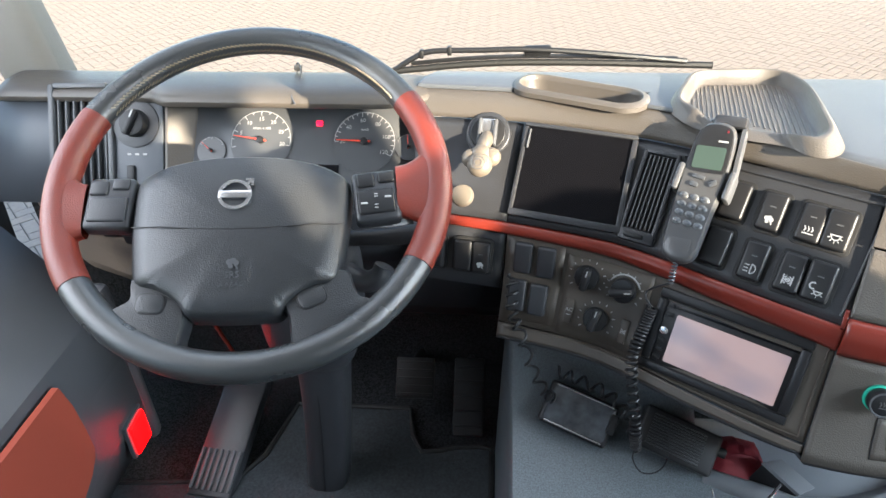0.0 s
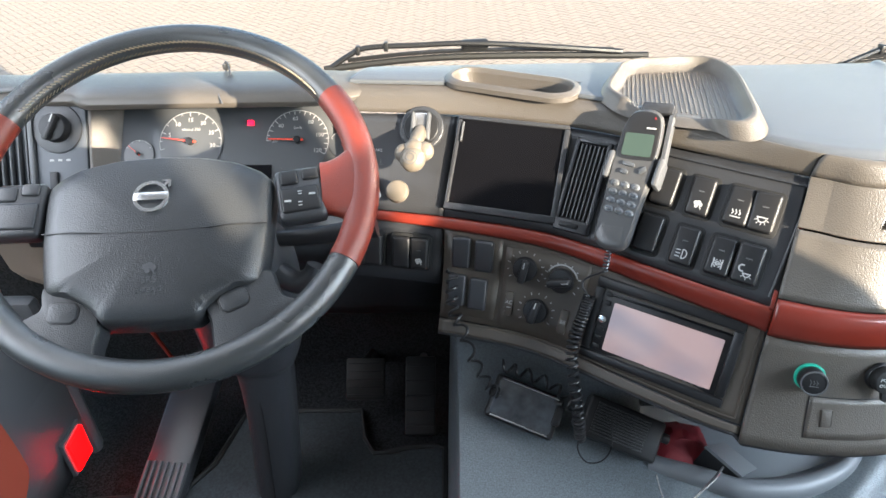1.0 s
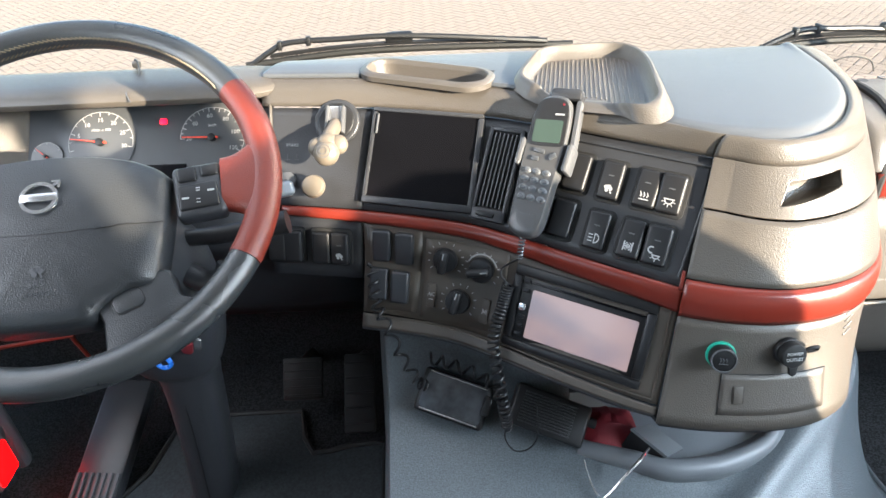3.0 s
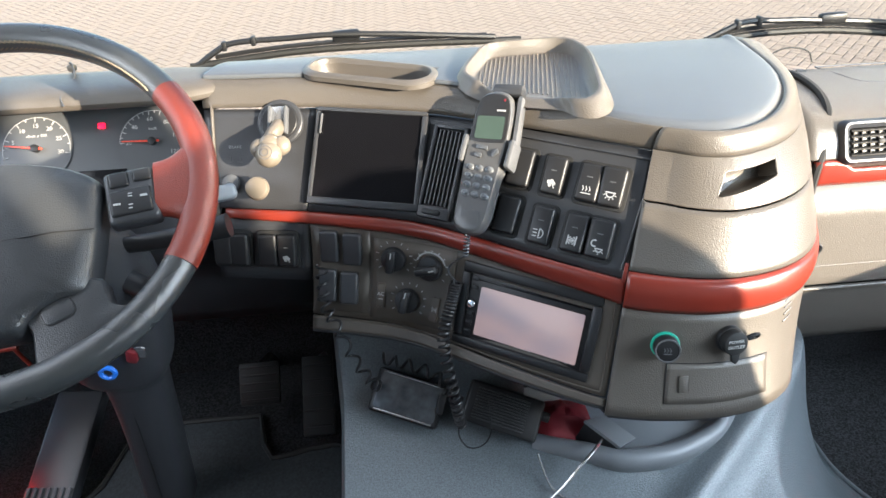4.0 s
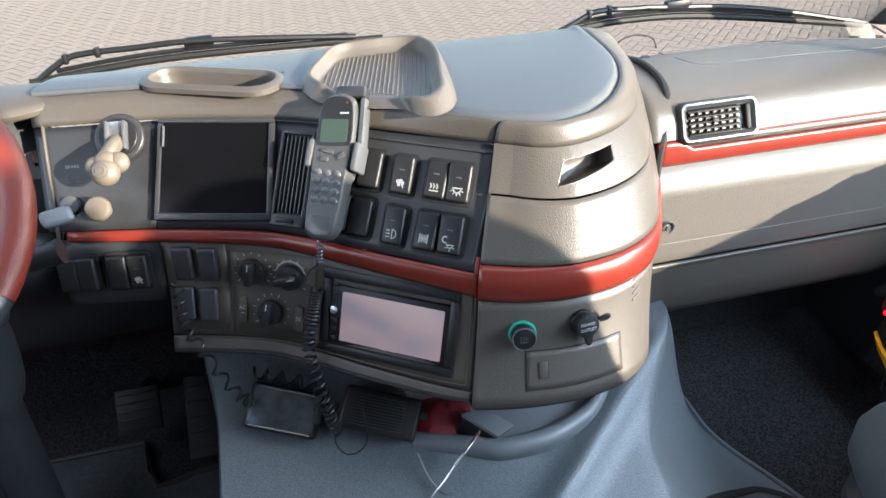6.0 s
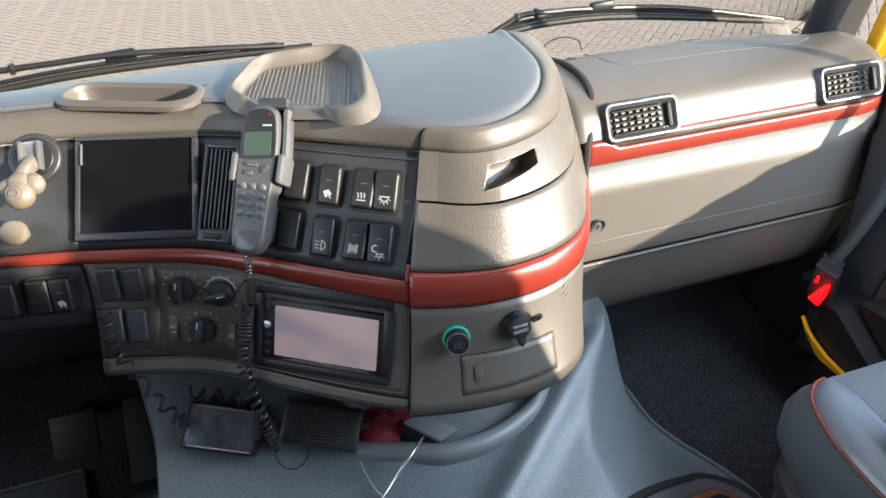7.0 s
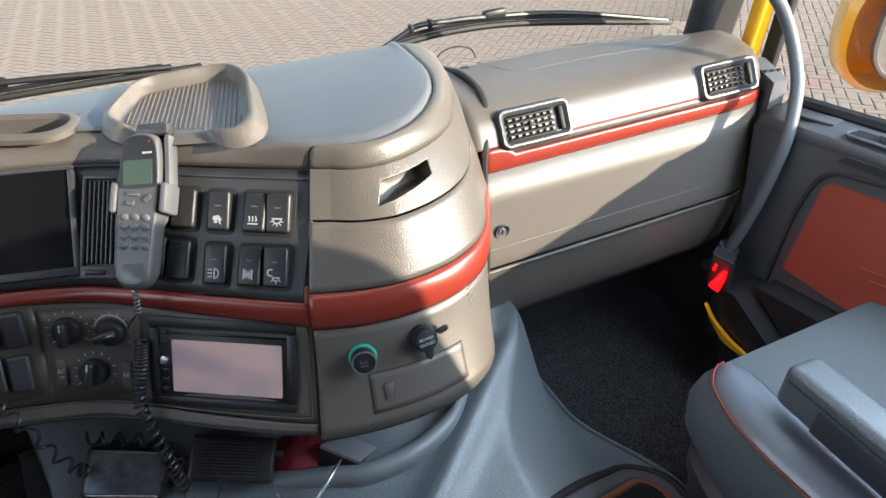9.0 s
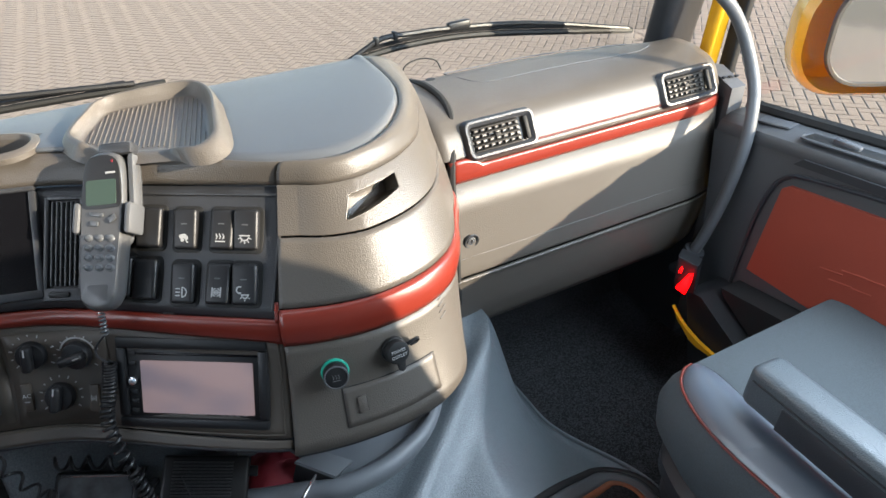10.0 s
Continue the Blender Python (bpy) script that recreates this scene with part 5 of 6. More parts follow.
bm = bmesh.new()
grid(bm, hub_rows(), close_u=True)
bm.verts.ensure_lookup_table()
bm.faces.new(list(bm.verts)[-120:])
cover = part("airbag_cover", bm, HUB, wheel, "dark grey grained airbag cover")


def hub_point(x, y, out=0.0):
    s = min(1.0, max(abs(x) / 0.115, abs(y) / 0.093))
    z = 0.027 - 0.0035 * s ** 2 * 1.2
    return HB @ Vector((x, y, z - 0.28 * max(0.0, abs(x) - 0.080) - 0.10 * y * y - (0.006 * min(1, max(0, -y / 0.08)) if y < 0 else 0) + out))


bm = bmesh.new()
tube(bm, [hub_point(-0.112 + 0.224 * k / 40, -0.002 + 0.010 * ((k - 20) / 20) ** 2, -0.0004) for k in range(41)], 0.0007, 6)
part("seam", bm, BLACK, cover)
# round badge: plain silver ring with a bar and an arrow tip
LG = Matrix.Translation(hub_point(-0.003, 0.038, 0.0005)) @ WHEEL.to_3x3().to_4x4() @ Matrix.Rotation(radians(-3), 4, "Z")
bm = bmesh.new()
grid(bm, [[LG @ Vector((r * math.cos(2 * math.pi * k / 40), r * math.sin(2 * math.pi * k / 40), z)) for k in range(41)] for r, z in ((0.0185, 0), (0.0180, 0.0025), (0.0142, 0.0025), (0.0142, 0))])
box(bm, (0.034, 0.0090, 0.003), LG @ Matrix.Translation((0, 0, 0.0015)), 0.0006)
box(bm, (0.010, 0.003, 0.0025), LG @ Matrix.Translation((0.0135, 0.0135, 0.0012)) @ Matrix.Rotation(radians(45), 4, "Z"))
box(bm, (0.0085, 0.0025, 0.0025), LG @ Matrix.Translation((0.0145, 0.0180, 0.0012)))
box(bm, (0.0025, 0.0085, 0.0025), LG @ Matrix.Translation((0.0180, 0.0145, 0.0012)))
part("badge", bm, SILVER, cover, "plain round silver badge")
for txt, y, s in (("SRS", -0.052, 0.010), ("AIRBAG", -0.062, 0.0075)):
    lettering(txt, s, Matrix.Translation(hub_point(0.0, y, 0.0002)) @ WHEEL.to_3x3().to_4x4() @ Matrix.Rotation(radians(4), 4, "X"), EMBOSS, cover)
bm = bmesh.new()
glyph(bm, "spray", 0.016, Matrix.Translation(hub_point(0.0, -0.040, 0.0006)) @ WHEEL.to_3x3().to_4x4())
part("symbol", bm, EMBOSS, cover)

# spokes: button pads, red flares, and the two lower arms
for sgn in (1, -1):
    cx = (0.138 if sgn > 0 else -0.150)
    dy = -0.027 if sgn > 0 else -0.016
    bm = bmesh.new()
    box(bm, (0.051, 0.062, 0.022), WHEEL @ Matrix.Translation((cx, dy, 0.000)) @ Matrix.Rotation(radians(4 * sgn), 4, "Z"), 0.006, 3)
    pad = part("button_pad", bm, PANEL, wheel)
    for k, (bx, by, w, h) in enumerate(((-0.011, 0.018, 0.020, 0.018), (0.012, 0.021, 0.019, 0.014), (0.0, -0.009, 0.041, 0.030))):
        part("button", box(bmesh.new(), (w, h, 0.005), WHEEL @ Matrix.Translation((cx + bx, dy + by, 0.0112)) @ Matrix.Rotation(radians(4 * sgn), 4, "Z"), 0.003, 3), BLACK if sgn > 0 else PANEL, pad)
    if sgn > 0:
        for bx, by, w, h in ((-0.013, -0.012, 0.007, 0.0022), (0.013, -0.005, 0.007, 0.0022), (0, -0.001, 0.004, 0.0010), (0, -0.004, 0.004, 0.0010), (0, -0.014, 0.004, 0.0010), (0, -0.018, 0.004, 0.0010)):
            part("symbol", box(bmesh.new(), (w, h, 0.0005), WHEEL @ Matrix.Translation((cx + bx, dy + by, 0.0142))), WHITE, pad)
    bm = bmesh.new()
    rows = []
    for k in range(9):
        f = k / 8
        x = sgn * (0.161 + 0.043 * f) if sgn > 0 else -(0.176 + 0.028 * f)
        hh = 0.032 + 0.030 * f ** 2.2
        r_ = 0.0115 + 0.003 * f
        rows.append([WHEEL @ Vector((x, -0.020 + hh * math.copysign(abs(math.cos(a)) ** 0.6, math.cos(a)), r_ * math.copysign(abs(math.sin(a)) ** 0.7, math.sin(a)))) for a in (2 * math.pi * j / 24 for j in range(24))])
    grid(bm, rows, close_u=True)
    part("spoke_flare", bm, WHEELRED, wheel, "rust-red leather spoke end")
    # lower arm
    if sgn > 0:
        low = [(0.060, -0.112), (0.101, -0.110), (0.109, -0.127), (0.116, -0.141), (0.134, -0.148), (0.142, -0.160), (0.110, -0.186), (0.070, -0.205), (0.047, -0.206), (0.043, -0.182), (0.041, -0.160), (0.036, -0.140)]
    else:
        low = [(-0.070, -0.112), (-0.117, -0.102), (-0.120, -0.126), (-0.136, -0.136), (-0.154, -0.146), (-0.138, -0.172), (-0.105, -0.192), (-0.075, -0.204), (-0.061, -0.201), (-0.066, -0.174), (-0.062, -0.150)]
    pts = smooth_line([(x, y, 0) for x, y in low + low[:1]], 54)[:-1]
    c = sum(pts, Vector()) / len(pts)
    bm = bmesh.new()
    grid(bm, [[WHEEL @ Vector((c.x + (p.x - c.x) * s, c.y + (p.y - c.y) * s, z)) for p in pts] for s, z in ((1.0, -0.020), (1.0, -0.002), (0.975, 0.003), (0.92, 0.0062), (0.5, 0.0082), (0.02, 0.0085))], close_u=True)
    bm.verts.ensure_lookup_table()
    bm.faces.new(list(bm.verts)[-54:])
    arm = part("lower_arm", bm, HUB, wheel)
    bx, by = (-0.097, -0.136) if sgn < 0 else (0.066, -0.141)
    part("button_joint", outline(bmesh.new(), rounded(0.031, 0.0235, 0.009), 0.003, WHEEL @ Matrix.Translation((bx, by, 0.0088)) @ Matrix.Rotation(radians(20 if sgn > 0 else -8), 4, "Z"), 0.0005), BLACK, arm)
    part("horn_button", outline(bmesh.new(), rounded(0.028, 0.0205, 0.007), 0.004, WHEEL @ Matrix.Translation((bx, by, 0.0098)) @ Matrix.Rotation(radians(20 if sgn > 0 else -8), 4, "Z"), 0.0015), HUB, arm)

# ---- column, stalks, keys ----
column = thing("steering_column", "dark plastic steering column with shroud and stalks", "steering column")
bm = bmesh.new()
secs = [((-0.212, 0.575, 0.885), 0.070, 0.055), ((-0.205, 0.620, 0.815), 0.080, 0.065), ((-0.205, 0.650, 0.72), 0.078, 0.065), ((-0.208, 0.655, 0.64), 0.070, 0.058), ((-0.206, 0.655, 0.605), 0.058, 0.050), ((-0.202, 0.657, 0.585), 0.042, 0.044), ((-0.212, 0.662, 0.45), 0.038, 0.042), ((-0.232, 0.67, 0.26), 0.038, 0.042)]
cl = smooth_line([c for c, a, b in secs], 30)
cr = smooth_line([(a, b, 0) for c, a, b in secs], 30)
grid(bm, [[c + Vector((r.x * math.copysign(abs(math.cos(a)) ** 0.7, math.cos(a)), r.y * math.copysign(abs(math.sin(a)) ** 0.7, math.sin(a)), 0)) for a in (2 * math.pi * k / 32 for k in range(32))] for c, r in zip(cl, cr)], close_u=True)
part("shroud", bm, PANEL, column)
bm = bmesh.new()
tube(bm, smooth_line([(-0.206, 0.6165, 0.585), (-0.214, 0.619, 0.45), (-0.230, 0.627, 0.28)], 12), 0.0012, 6)
part("seam", bm, BLACK, column)
bm = bmesh.new()
tube(bm, smooth_line([(-0.150, 0.615, 0.835), (-0.09, 0.610, 0.842), (-0.035, 0.610, 0.850), (-0.005, 0.612, 0.855)], 16), lambda f: 0.010 + 0.005 * f, 12)
part("stalk", bm, BLACK, column)
bm = bmesh.new()
tube(bm, smooth_line([(-0.145, 0.60, 0.80), (-0.11, 0.585, 0.79), (-0.088, 0.58, 0.80), (-0.08, 0.585, 0.815)], 16), lambda f: 0.016 - 0.003 * f, 12)
part("stalk", bm, PANEL, column)
bm = bmesh.new()
tube(bm, smooth_line([(-0.27, 0.60, 0.84), (-0.36, 0.60, 0.845), (-0.42, 0.602, 0.85)], 12), 0.009, 12)
part("stalk", bm, BLACK, column)
keys = thing("ignition_keys", "ignition key with red tab and blue tag", "keys")
part("red_tab", box(bmesh.new(), (0.016, 0.010, 0.034), pose(-0.163, 0.590, 0.680, 20, 20, 0), 0.005), DARKRED, keys)
part("key_bow", box(bmesh.new(), (0.014, 0.006, 0.030), pose(-0.150, 0.588, 0.686, 20, 15, 0), 0.004), SILVER, keys)
bm = bmesh.new()
tube(bm, [Vector((-0.199 + 0.009 * math.cos(a), 0.585, 0.658 + 0.009 * math.sin(a))) for a in (2 * math.pi * k / 20 for k in range(21))], 0.0035, 8)
part("blue_tag", bm, BLUE, keys)

# ---- driver's floor, pedals, left door ----
fmat = thing("driver_mat", "dark ribbed textile floor mat with notch", "floor mat")
shape = [(-0.62, 0.20), (0.068, 0.20), (0.068, 0.735), (0.045, 0.742), (0.0, 0.738), (-0.035, 0.728), (-0.065, 0.725), (-0.085, 0.76), (-0.10, 0.83), (-0.33, 0.83), (-0.36, 0.70), (-0.40, 0.64), (-0.62, 0.62)]
MATW = material("grey_black_woven_mat", (0.028, 0.033, 0.037), 0.95, bump=1.0, scale=260, vary=0.9, vary_scale=190)
part("carpet", outline(bmesh.new(), shape, 0.010, Matrix.Translation((0, 0, FLOOR + 0.011)), 0.002), MATW, fmat)
bm = bmesh.new()
tube(bm, [Vector((x, y, FLOOR + 0.011)) for x, y in shape + shape[:1]], 0.006, 6)
part("binding", bm, RUBBER, fmat)


def pedal(name, at, w, h, lean, label):
    t = thing(name, label, "pedal", group="foot pedals")
    m = pose(*at, lean, 0, 0)
    part("pad", box(bmesh.new(), (w, h, 0.012), m, 0.004), RUBBER, t)
    for k in range(5):
        part("tread", box(bmesh.new(), (w * 0.9, 0.004, 0.004), m @ Matrix.Translation((0, -h * 0.38 + h * 0.19 * k, 0.007)), 0.001), RUBBER, t)
    bm = bmesh.new()
    tube(bm, [m @ Vector((0, h * 0.4, -0.004)), m @ Vector((0, h * 0.6, -0.10)), m @ Vector((0, h * 0.2, -0.24))], 0.009, 8)
    part("arm", bm, BLACK, t)


pedal("accelerator_pedal", (0.020, 0.82, 0.335), 0.06, 0.15, 38, "ribbed black accelerator pedal")
pedal("brake_pedal", (-0.085, 0.83, 0.37), 0.075, 0.08, 48, "ribbed black brake pedal")
rest = thing("foot_rest", "ribbed dark foot rest lit red by the door lamp", "foot rest")
RMX = pose(-0.425, 0.72, 0.335, 22, 0, -6)
part("base", box(bmesh.new(), (0.085, 0.26, 0.03), RMX @ Matrix.Translation((0, 0, -0.016)), 0.006), PANEL, rest)
for k in range(7):
    part("rib", box(bmesh.new(), (0.006, 0.075, 0.006), RMX @ Matrix.Translation((-0.036 + 0.012 * k, -0.082, 0.001)), 0.002), GREY, rest)


def prism(bm, quad, a, b, axis="x"):
    """A solid between two parallel planes from an outline in the other two axes."""
    put = {"x": lambda t, p: (t, p[0], p[1]), "y": lambda t, p: (p[0], t, p[1])}[axis]
    r0, r1 = [[bm.verts.new(put(t, p)) for p in quad] for t in (a, b)]
    n = len(quad)
    bm.faces.new(r0)
    bm.faces.new(r1[::-1])
    for i in range(n):
        bm.faces.new((r0[i], r0[(i + 1) % n], r1[(i + 1) % n], r1[i]))
    return bm


# ---- left door ----
door_l = tagged(thing("door_left", "grey driver door with rust-red inlay", "door"), kind="structure")
part("upper_panel", prism(bmesh.new(), [(-0.9, 0.30), (0.80, 0.30), (0.86, 0.90), (-0.9, 0.93)], -0.84, -0.79), GREY, door_l)
bm = bmesh.new()
grid(bm, [[(x, y0 + dy, z) for y0 in (-0.9, -0.3, 0.2, 0.5)] + [(x, y1, z)] for x, z, y1, dy in ((-0.79, 0.74, 0.80, 0), (-0.66, 0.68, 0.74, 0), (-0.59, 0.62, 0.70, 0), (-0.575, 0.52, 0.705, 0), (-0.575, 0.40, 0.72, 0), (-0.60, 0.30, 0.73, 0))])
solid(part("lower_panel", bm, GREY, door_l), 0.02)
part("inlay", prism(bmesh.new(), [(-0.8, 0.40), (0.50, 0.405), (0.535, 0.422), (0.556, 0.440), (0.563, 0.455), (0.563, 0.50), (0.560, 0.555), (0.550, 0.604), (-0.8, 0.612)], -0.580, -0.5695), DOORRED, door_l, "rust-red fabric inlay")
part("front_edge", box(bmesh.new(), (0.11, 0.03, 0.36), pose(-0.625, 0.722, 0.48, 0, 0, 0), 0.012), GREY, door_l)
lamp_l = thing("door_lamp", "lit red diamond-shaped door lamp", "lamp", group="red door lamps")
LM = pose(-0.5700, 0.6655, 0.374, 90, 0, 90)
part("lens", outline(bmesh.new(), [(0.023, 0.0325), (-0.023, 0.030), (-0.0235, -0.032), (0.0225, -0.032)], 0.006, LM @ Matrix.Translation((0, 0, 0.008)), 0.002), LAMP_RED, lamp_l)
part("bezel", outline(bmesh.new(), [(0.029, 0.040), (-0.029, 0.037), (-0.0295, -0.039), (0.0285, -0.039)], 0.008, LM @ Matrix.Translation((0, 0, 0.002)), 0.002), GREY, lamp_l)

# ---- right door ----
door_r = tagged(thing("door_right", "grey passenger door with rust-red inlay", "door"), kind="structure")
part("panel", prism(bmesh.new(), [(-0.9, 0.26), (0.60, 0.26), (0.66, 0.780), (0.60, 0.787), (-0.9, 0.905)], 1.312, 1.352), GREY, door_r)
bm = bmesh.new()
grid(bm, [[(x, y, z + 0.08 * (0.6 - y)) for y in (0.655, 0.60, 0.45, 0.3, 0.0, -0.9)] for x, z in ((1.309, 0.786), (1.318, 0.804), (1.34, 0.814), (1.375, 0.816), (1.39, 0.806))])
solid(part("sill", bm, GREY, door_r), 0.01)
bm = bmesh.new()
tube(bm, [Vector((1.380, 0.65 - 1.5 * k / 8, 0.816 + 0.120 * k / 8)) for k in range(9)], 0.012, 8)
part("window_seal", bm, RUBBER, door_r)
part("switch_well", prism(bmesh.new(), [(0.10, 0.828), (0.475, 0.798), (0.490, 0.784), (0.10, 0.812)], 1.305, 1.3085), PANEL, door_r)
part("sill_lid", box(bmesh.new(), (0.030, 0.060, 0.004), pose(1.348, 0.565, 0.819, -4.5, 0, 8), 0.0015), GREY, door_r)
bm = bmesh.new()
well_line = [Vector((x, y, 0.817 + 0.08 * (0.6 - y))) for x, y in ((1.322, 0.50), (1.322, 0.32), (1.350, 0.32), (1.350, 0.50), (1.322, 0.50))]
tube(bm, [p + Vector((0, 0, -0.003)) for p in smooth_line([q for a, b in zip(well_line, well_line[1:]) for q in (a.lerp(b, 0.1), a.lerp(b, 0.9))] + [well_line[0].lerp(well_line[1], 0.1)], 40)], 0.003, 6, False)
part("well_rim", bm, GREY, door_r)
# flush black plate drawn for the shade in the sill's recess
part("well_shade", box(bmesh.new(), (0.026, 0.176, 0.002), pose(1.336, 0.41, 0.8308, -4.5, 0, 0), 0.0005), RUBBER, door_r)
part("door_opener", box(bmesh.new(), (0.012, 0.045, 0.014), pose(1.336, 0.432, 0.8315), 0.004), KEYCAP, door_r, "pale door opener")
arc = smooth_line([(1.3095, 0.555, 0.40), (1.3095, 0.54, 0.60), (1.3095, 0.525, 0.70), (1.3095, 0.50, 0.752), (1.3095, 0.44, 0.772), (1.3095, 0.2, 0.802), (1.3095, -0.6, 0.88)], 40)
bm = bmesh.new()
tube(bm, arc, 0.004, 6)
part("panel_line", bm, PANEL, door_r)
bm = bmesh.new()
prism(bm, [(0.520, 0.555), (0.497, 0.735), (0.485, 0.745), (-0.6, 0.86), (-0.6, 0.53), (0.38, 0.552)], 1.3055, 1.315)
inl = part("inlay", bm, DOORRED, door_r, "rust-red fabric inlay")
for k, (y0, z0) in enumerate(((0.395, 0.640), (0.375, 0.628), (0.36, 0.655), (0.345, 0.632), (0.33, 0.66))):
    part("embossing", box(bmesh.new(), (0.002, 0.04, 0.004), pose(1.305, y0 - 0.02, z0, -12, 0, 0), 0.0008), DOORRED, inl)
part("pocket", prism(bmesh.new(), [(-0.8, 0.28), (0.52, 0.28), (0.575, 0.50), (0.54, 0.505), (0.40, 0.43), (-0.8, 0.43)], 1.225, 1.311), BLACK, door_r)
# solid black fill where the open pocket is only in shade
part("pocket_mouth", prism(bmesh.new(), [(-0.8, 0.43), (0.40, 0.43), (0.52, 0.505), (0.53, 0.52), (0.36, 0.54), (-0.8, 0.52)], 1.262, 1.311), RUBBER, door_r)
lamp_r = thing("door_lamp", "lit red door lamp by the door sill", "lamp", group="red door lamps")
LM = pose(1.203, 0.574, 0.532, 90, 0, -60)
part("bezel", outline(bmesh.new(), [(-0.014, 0.050), (0.024, 0.040), (0.026, -0.022), (0.012, -0.026), (-0.014, -0.014)], 0.03, LM, 0.003), BLACK, lamp_r)
part("lens", outline(bmesh.new(), [(-0.006, -0.010), (0.013, -0.019), (0.019, 0.008), (0.019, 0.029), (0.012, 0.026)], 0.006, LM @ Matrix.Translation((0, 0, 0.016)), 0.002), LAMP_RED, lamp_r)
part("upper_lens", outline(bmesh.new(), [(-0.006, 0.027), (-0.001, 0.026), (0.000, 0.036), (-0.003, 0.039)], 0.005, LM @ Matrix.Translation((0, 0, 0.016)), 0.001), LAMP_RED, lamp_r)
part("sill_strip", prism(bmesh.new(), [(0.592, 0.455), (0.571, 0.437), (0.556, 0.429), (0.541, 0.424), (0.52, 0.4175), (0.49, 0.414), (0.46, 0.412), (0.46, 0.404), (0.49, 0.405), (0.521, 0.4035), (0.538, 0.407), (0.556, 0.420), (0.572, 0.431)], 1.214, 1.222), YELLOW, door_r, "strip of bare yellow cab paint")
slab("outer_skin_right", (0.03, 1.9, 1.53), (1.43, -0.25, 0.005), YELLOW, "yellow painted outer cab side")

# ---- side walls, pillars, glass ----
slab("wall_right_rear", (0.05, 0.20, 1.7), (1.37, -1.15, 1.08), CREAM, "pale rear side wall of the cab")
# next four: unseen walls and posts added to cut the sun into patches
slab("shade_wall_side", (0.05, 0.18, 1.04), (1.37, -0.59, 0.78), CREAM, "unseen pale wall added to block sun behind the passenger door")
slab("shade_wall_low", (0.05, 0.37, 1.265), (1.37, -0.865, 0.8925), CREAM, "unseen pale wall added to cut off the low sun")
slab("shade_post_rear", (0.05, 0.065, 1.7), (1.372, -0.7125, 1.08), CREAM, "unseen pale post added to shade the speedometer")
slab("shade_post_slim", (0.045, 0.06, 0.40), (1.372, -0.925, 1.60), CREAM, "unseen pale post added to shade the dial plate")
slab("wall_left_rear", (0.05, 0.40, 1.7), (-0.82, -1.06, 1.08), CREAM, "pale rear side wall of the cab")
slab("wall_right_top", (0.05, 1.8, 0.30), (1.37, -0.15, 1.80), CREAM, "pale header above the side window")
slab("wall_left_top", (0.05, 1.8, 0.30), (-0.82, -0.15, 1.80), CREAM, "pale header above the side window")


def bar_between(name, a, b, w, d, mat, label):
    a, b = Vector(a), Vector(b)
    y = (b - a).normalized()
    m = box_pose((a + b) / 2, Vector((1, 0, 0)), y)
    return tagged(finish(name, box(bmesh.new(), (w, (b - a).length, d), m, min(w, d) * 0.3, 3), mat), label, kind="structure")


bar_between("pillar_left", (-0.690, 0.97, 0.86), (-0.74, 0.70, 1.95), 0.10, 0.08, CREAM, "pale moulded windscreen pillar")
bar_between("pillar_right", (1.385, 0.87, 0.85), (1.36, 0.68, 1.95), 0.09, 0.06, PANEL, "dark windscreen pillar")
bar_between("pillar_paint", (1.375, 0.775, 0.84), (1.402, 0.69, 1.70), 0.034, 0.03, YELLOW, "yellow painted door pillar edge")
bar_between("pillar_seal", (1.400, 0.745, 0.84), (1.428, 0.68, 1.70), 0.018, 0.03, RUBBER, "black door seal")
cowl = thing("pillar_vent", "grey pillar foot with small demister vent", "vent")
bm = bmesh.new()
prism(bm, [(0.665, 0.66), (0.75, 0.66), (0.79, 0.860), (0.72, 0.872), (0.662, 0.850)], 1.338, 1.372)
part("foot", bm, GREY, cowl)
for k in range(3):
    part("slot", box(bmesh.new(), (0.008, 0.005, 0.003), pose(1.343 + 0.012 * k, 0.688 - 0.003 * k, 0.8625, 20, 0, 0), 0.0008), BLACK, cowl)

handle = thing("grab_handle", "grey bent tube grab handle by the door", "grab handle")
bm = bmesh.new()
tube(bm, smooth_line([(1.204, 0.697, 1.074), (1.272, 0.661, 1.013), (1.309, 0.648, 0.965), (1.324, 0.627, 0.911), (1.323, 0.607, 0.869), (1.310, 0.590, 0.828), (1.297, 0.58, 0.780), (1.287, 0.585, 0.695), (1.275, 0.60, 0.601), (1.262, 0.62, 0.529), (1.28, 0.66, 0.48)], 60), 0.0108, 14)
part("tube", bm, GREY, handle)
part("mount", cyl(bmesh.new(), 0.020, 0.012, look((1.268, 0.610, 0.560), (1.282, 0.580, 0.66)), seg=24, bevel=0.003), PANEL, handle)
part("mount", cyl(bmesh.new(), 0.022, 0.014, look((1.204, 0.697, 1.074), (1.272, 0.661, 1.013)), seg=24, bevel=0.003), PANEL, handle)

wind = tagged(thing("window_1", "large raked windscreen", "window"), kind="structure")
bm = bmesh.new()
grid(bm, [[(-0.74 + 2.12 * i / 20, y - 0.10 * ((i - 10) / 10) ** 2, z) for i in range(21)] for y, z in ((1.035, 0.86), (0.99, 1.10), (0.90, 1.50), (0.80, 1.92))])
pane = part("pane", bm, GLASS, wind)
pane.visible_shadow = False
sidew = tagged(thing("window_2", "clear side window of the passenger door", "window"), kind="structure")
bm = bmesh.new()
grid(bm, [[(1.372, 0.65, 0.824), (1.372, -0.55, 0.924)], [(1.362, 0.50, 1.66), (1.362, -0.55, 1.66)]])
pane = part("pane", bm, GLASS, sidew)
pane.visible_shadow = False

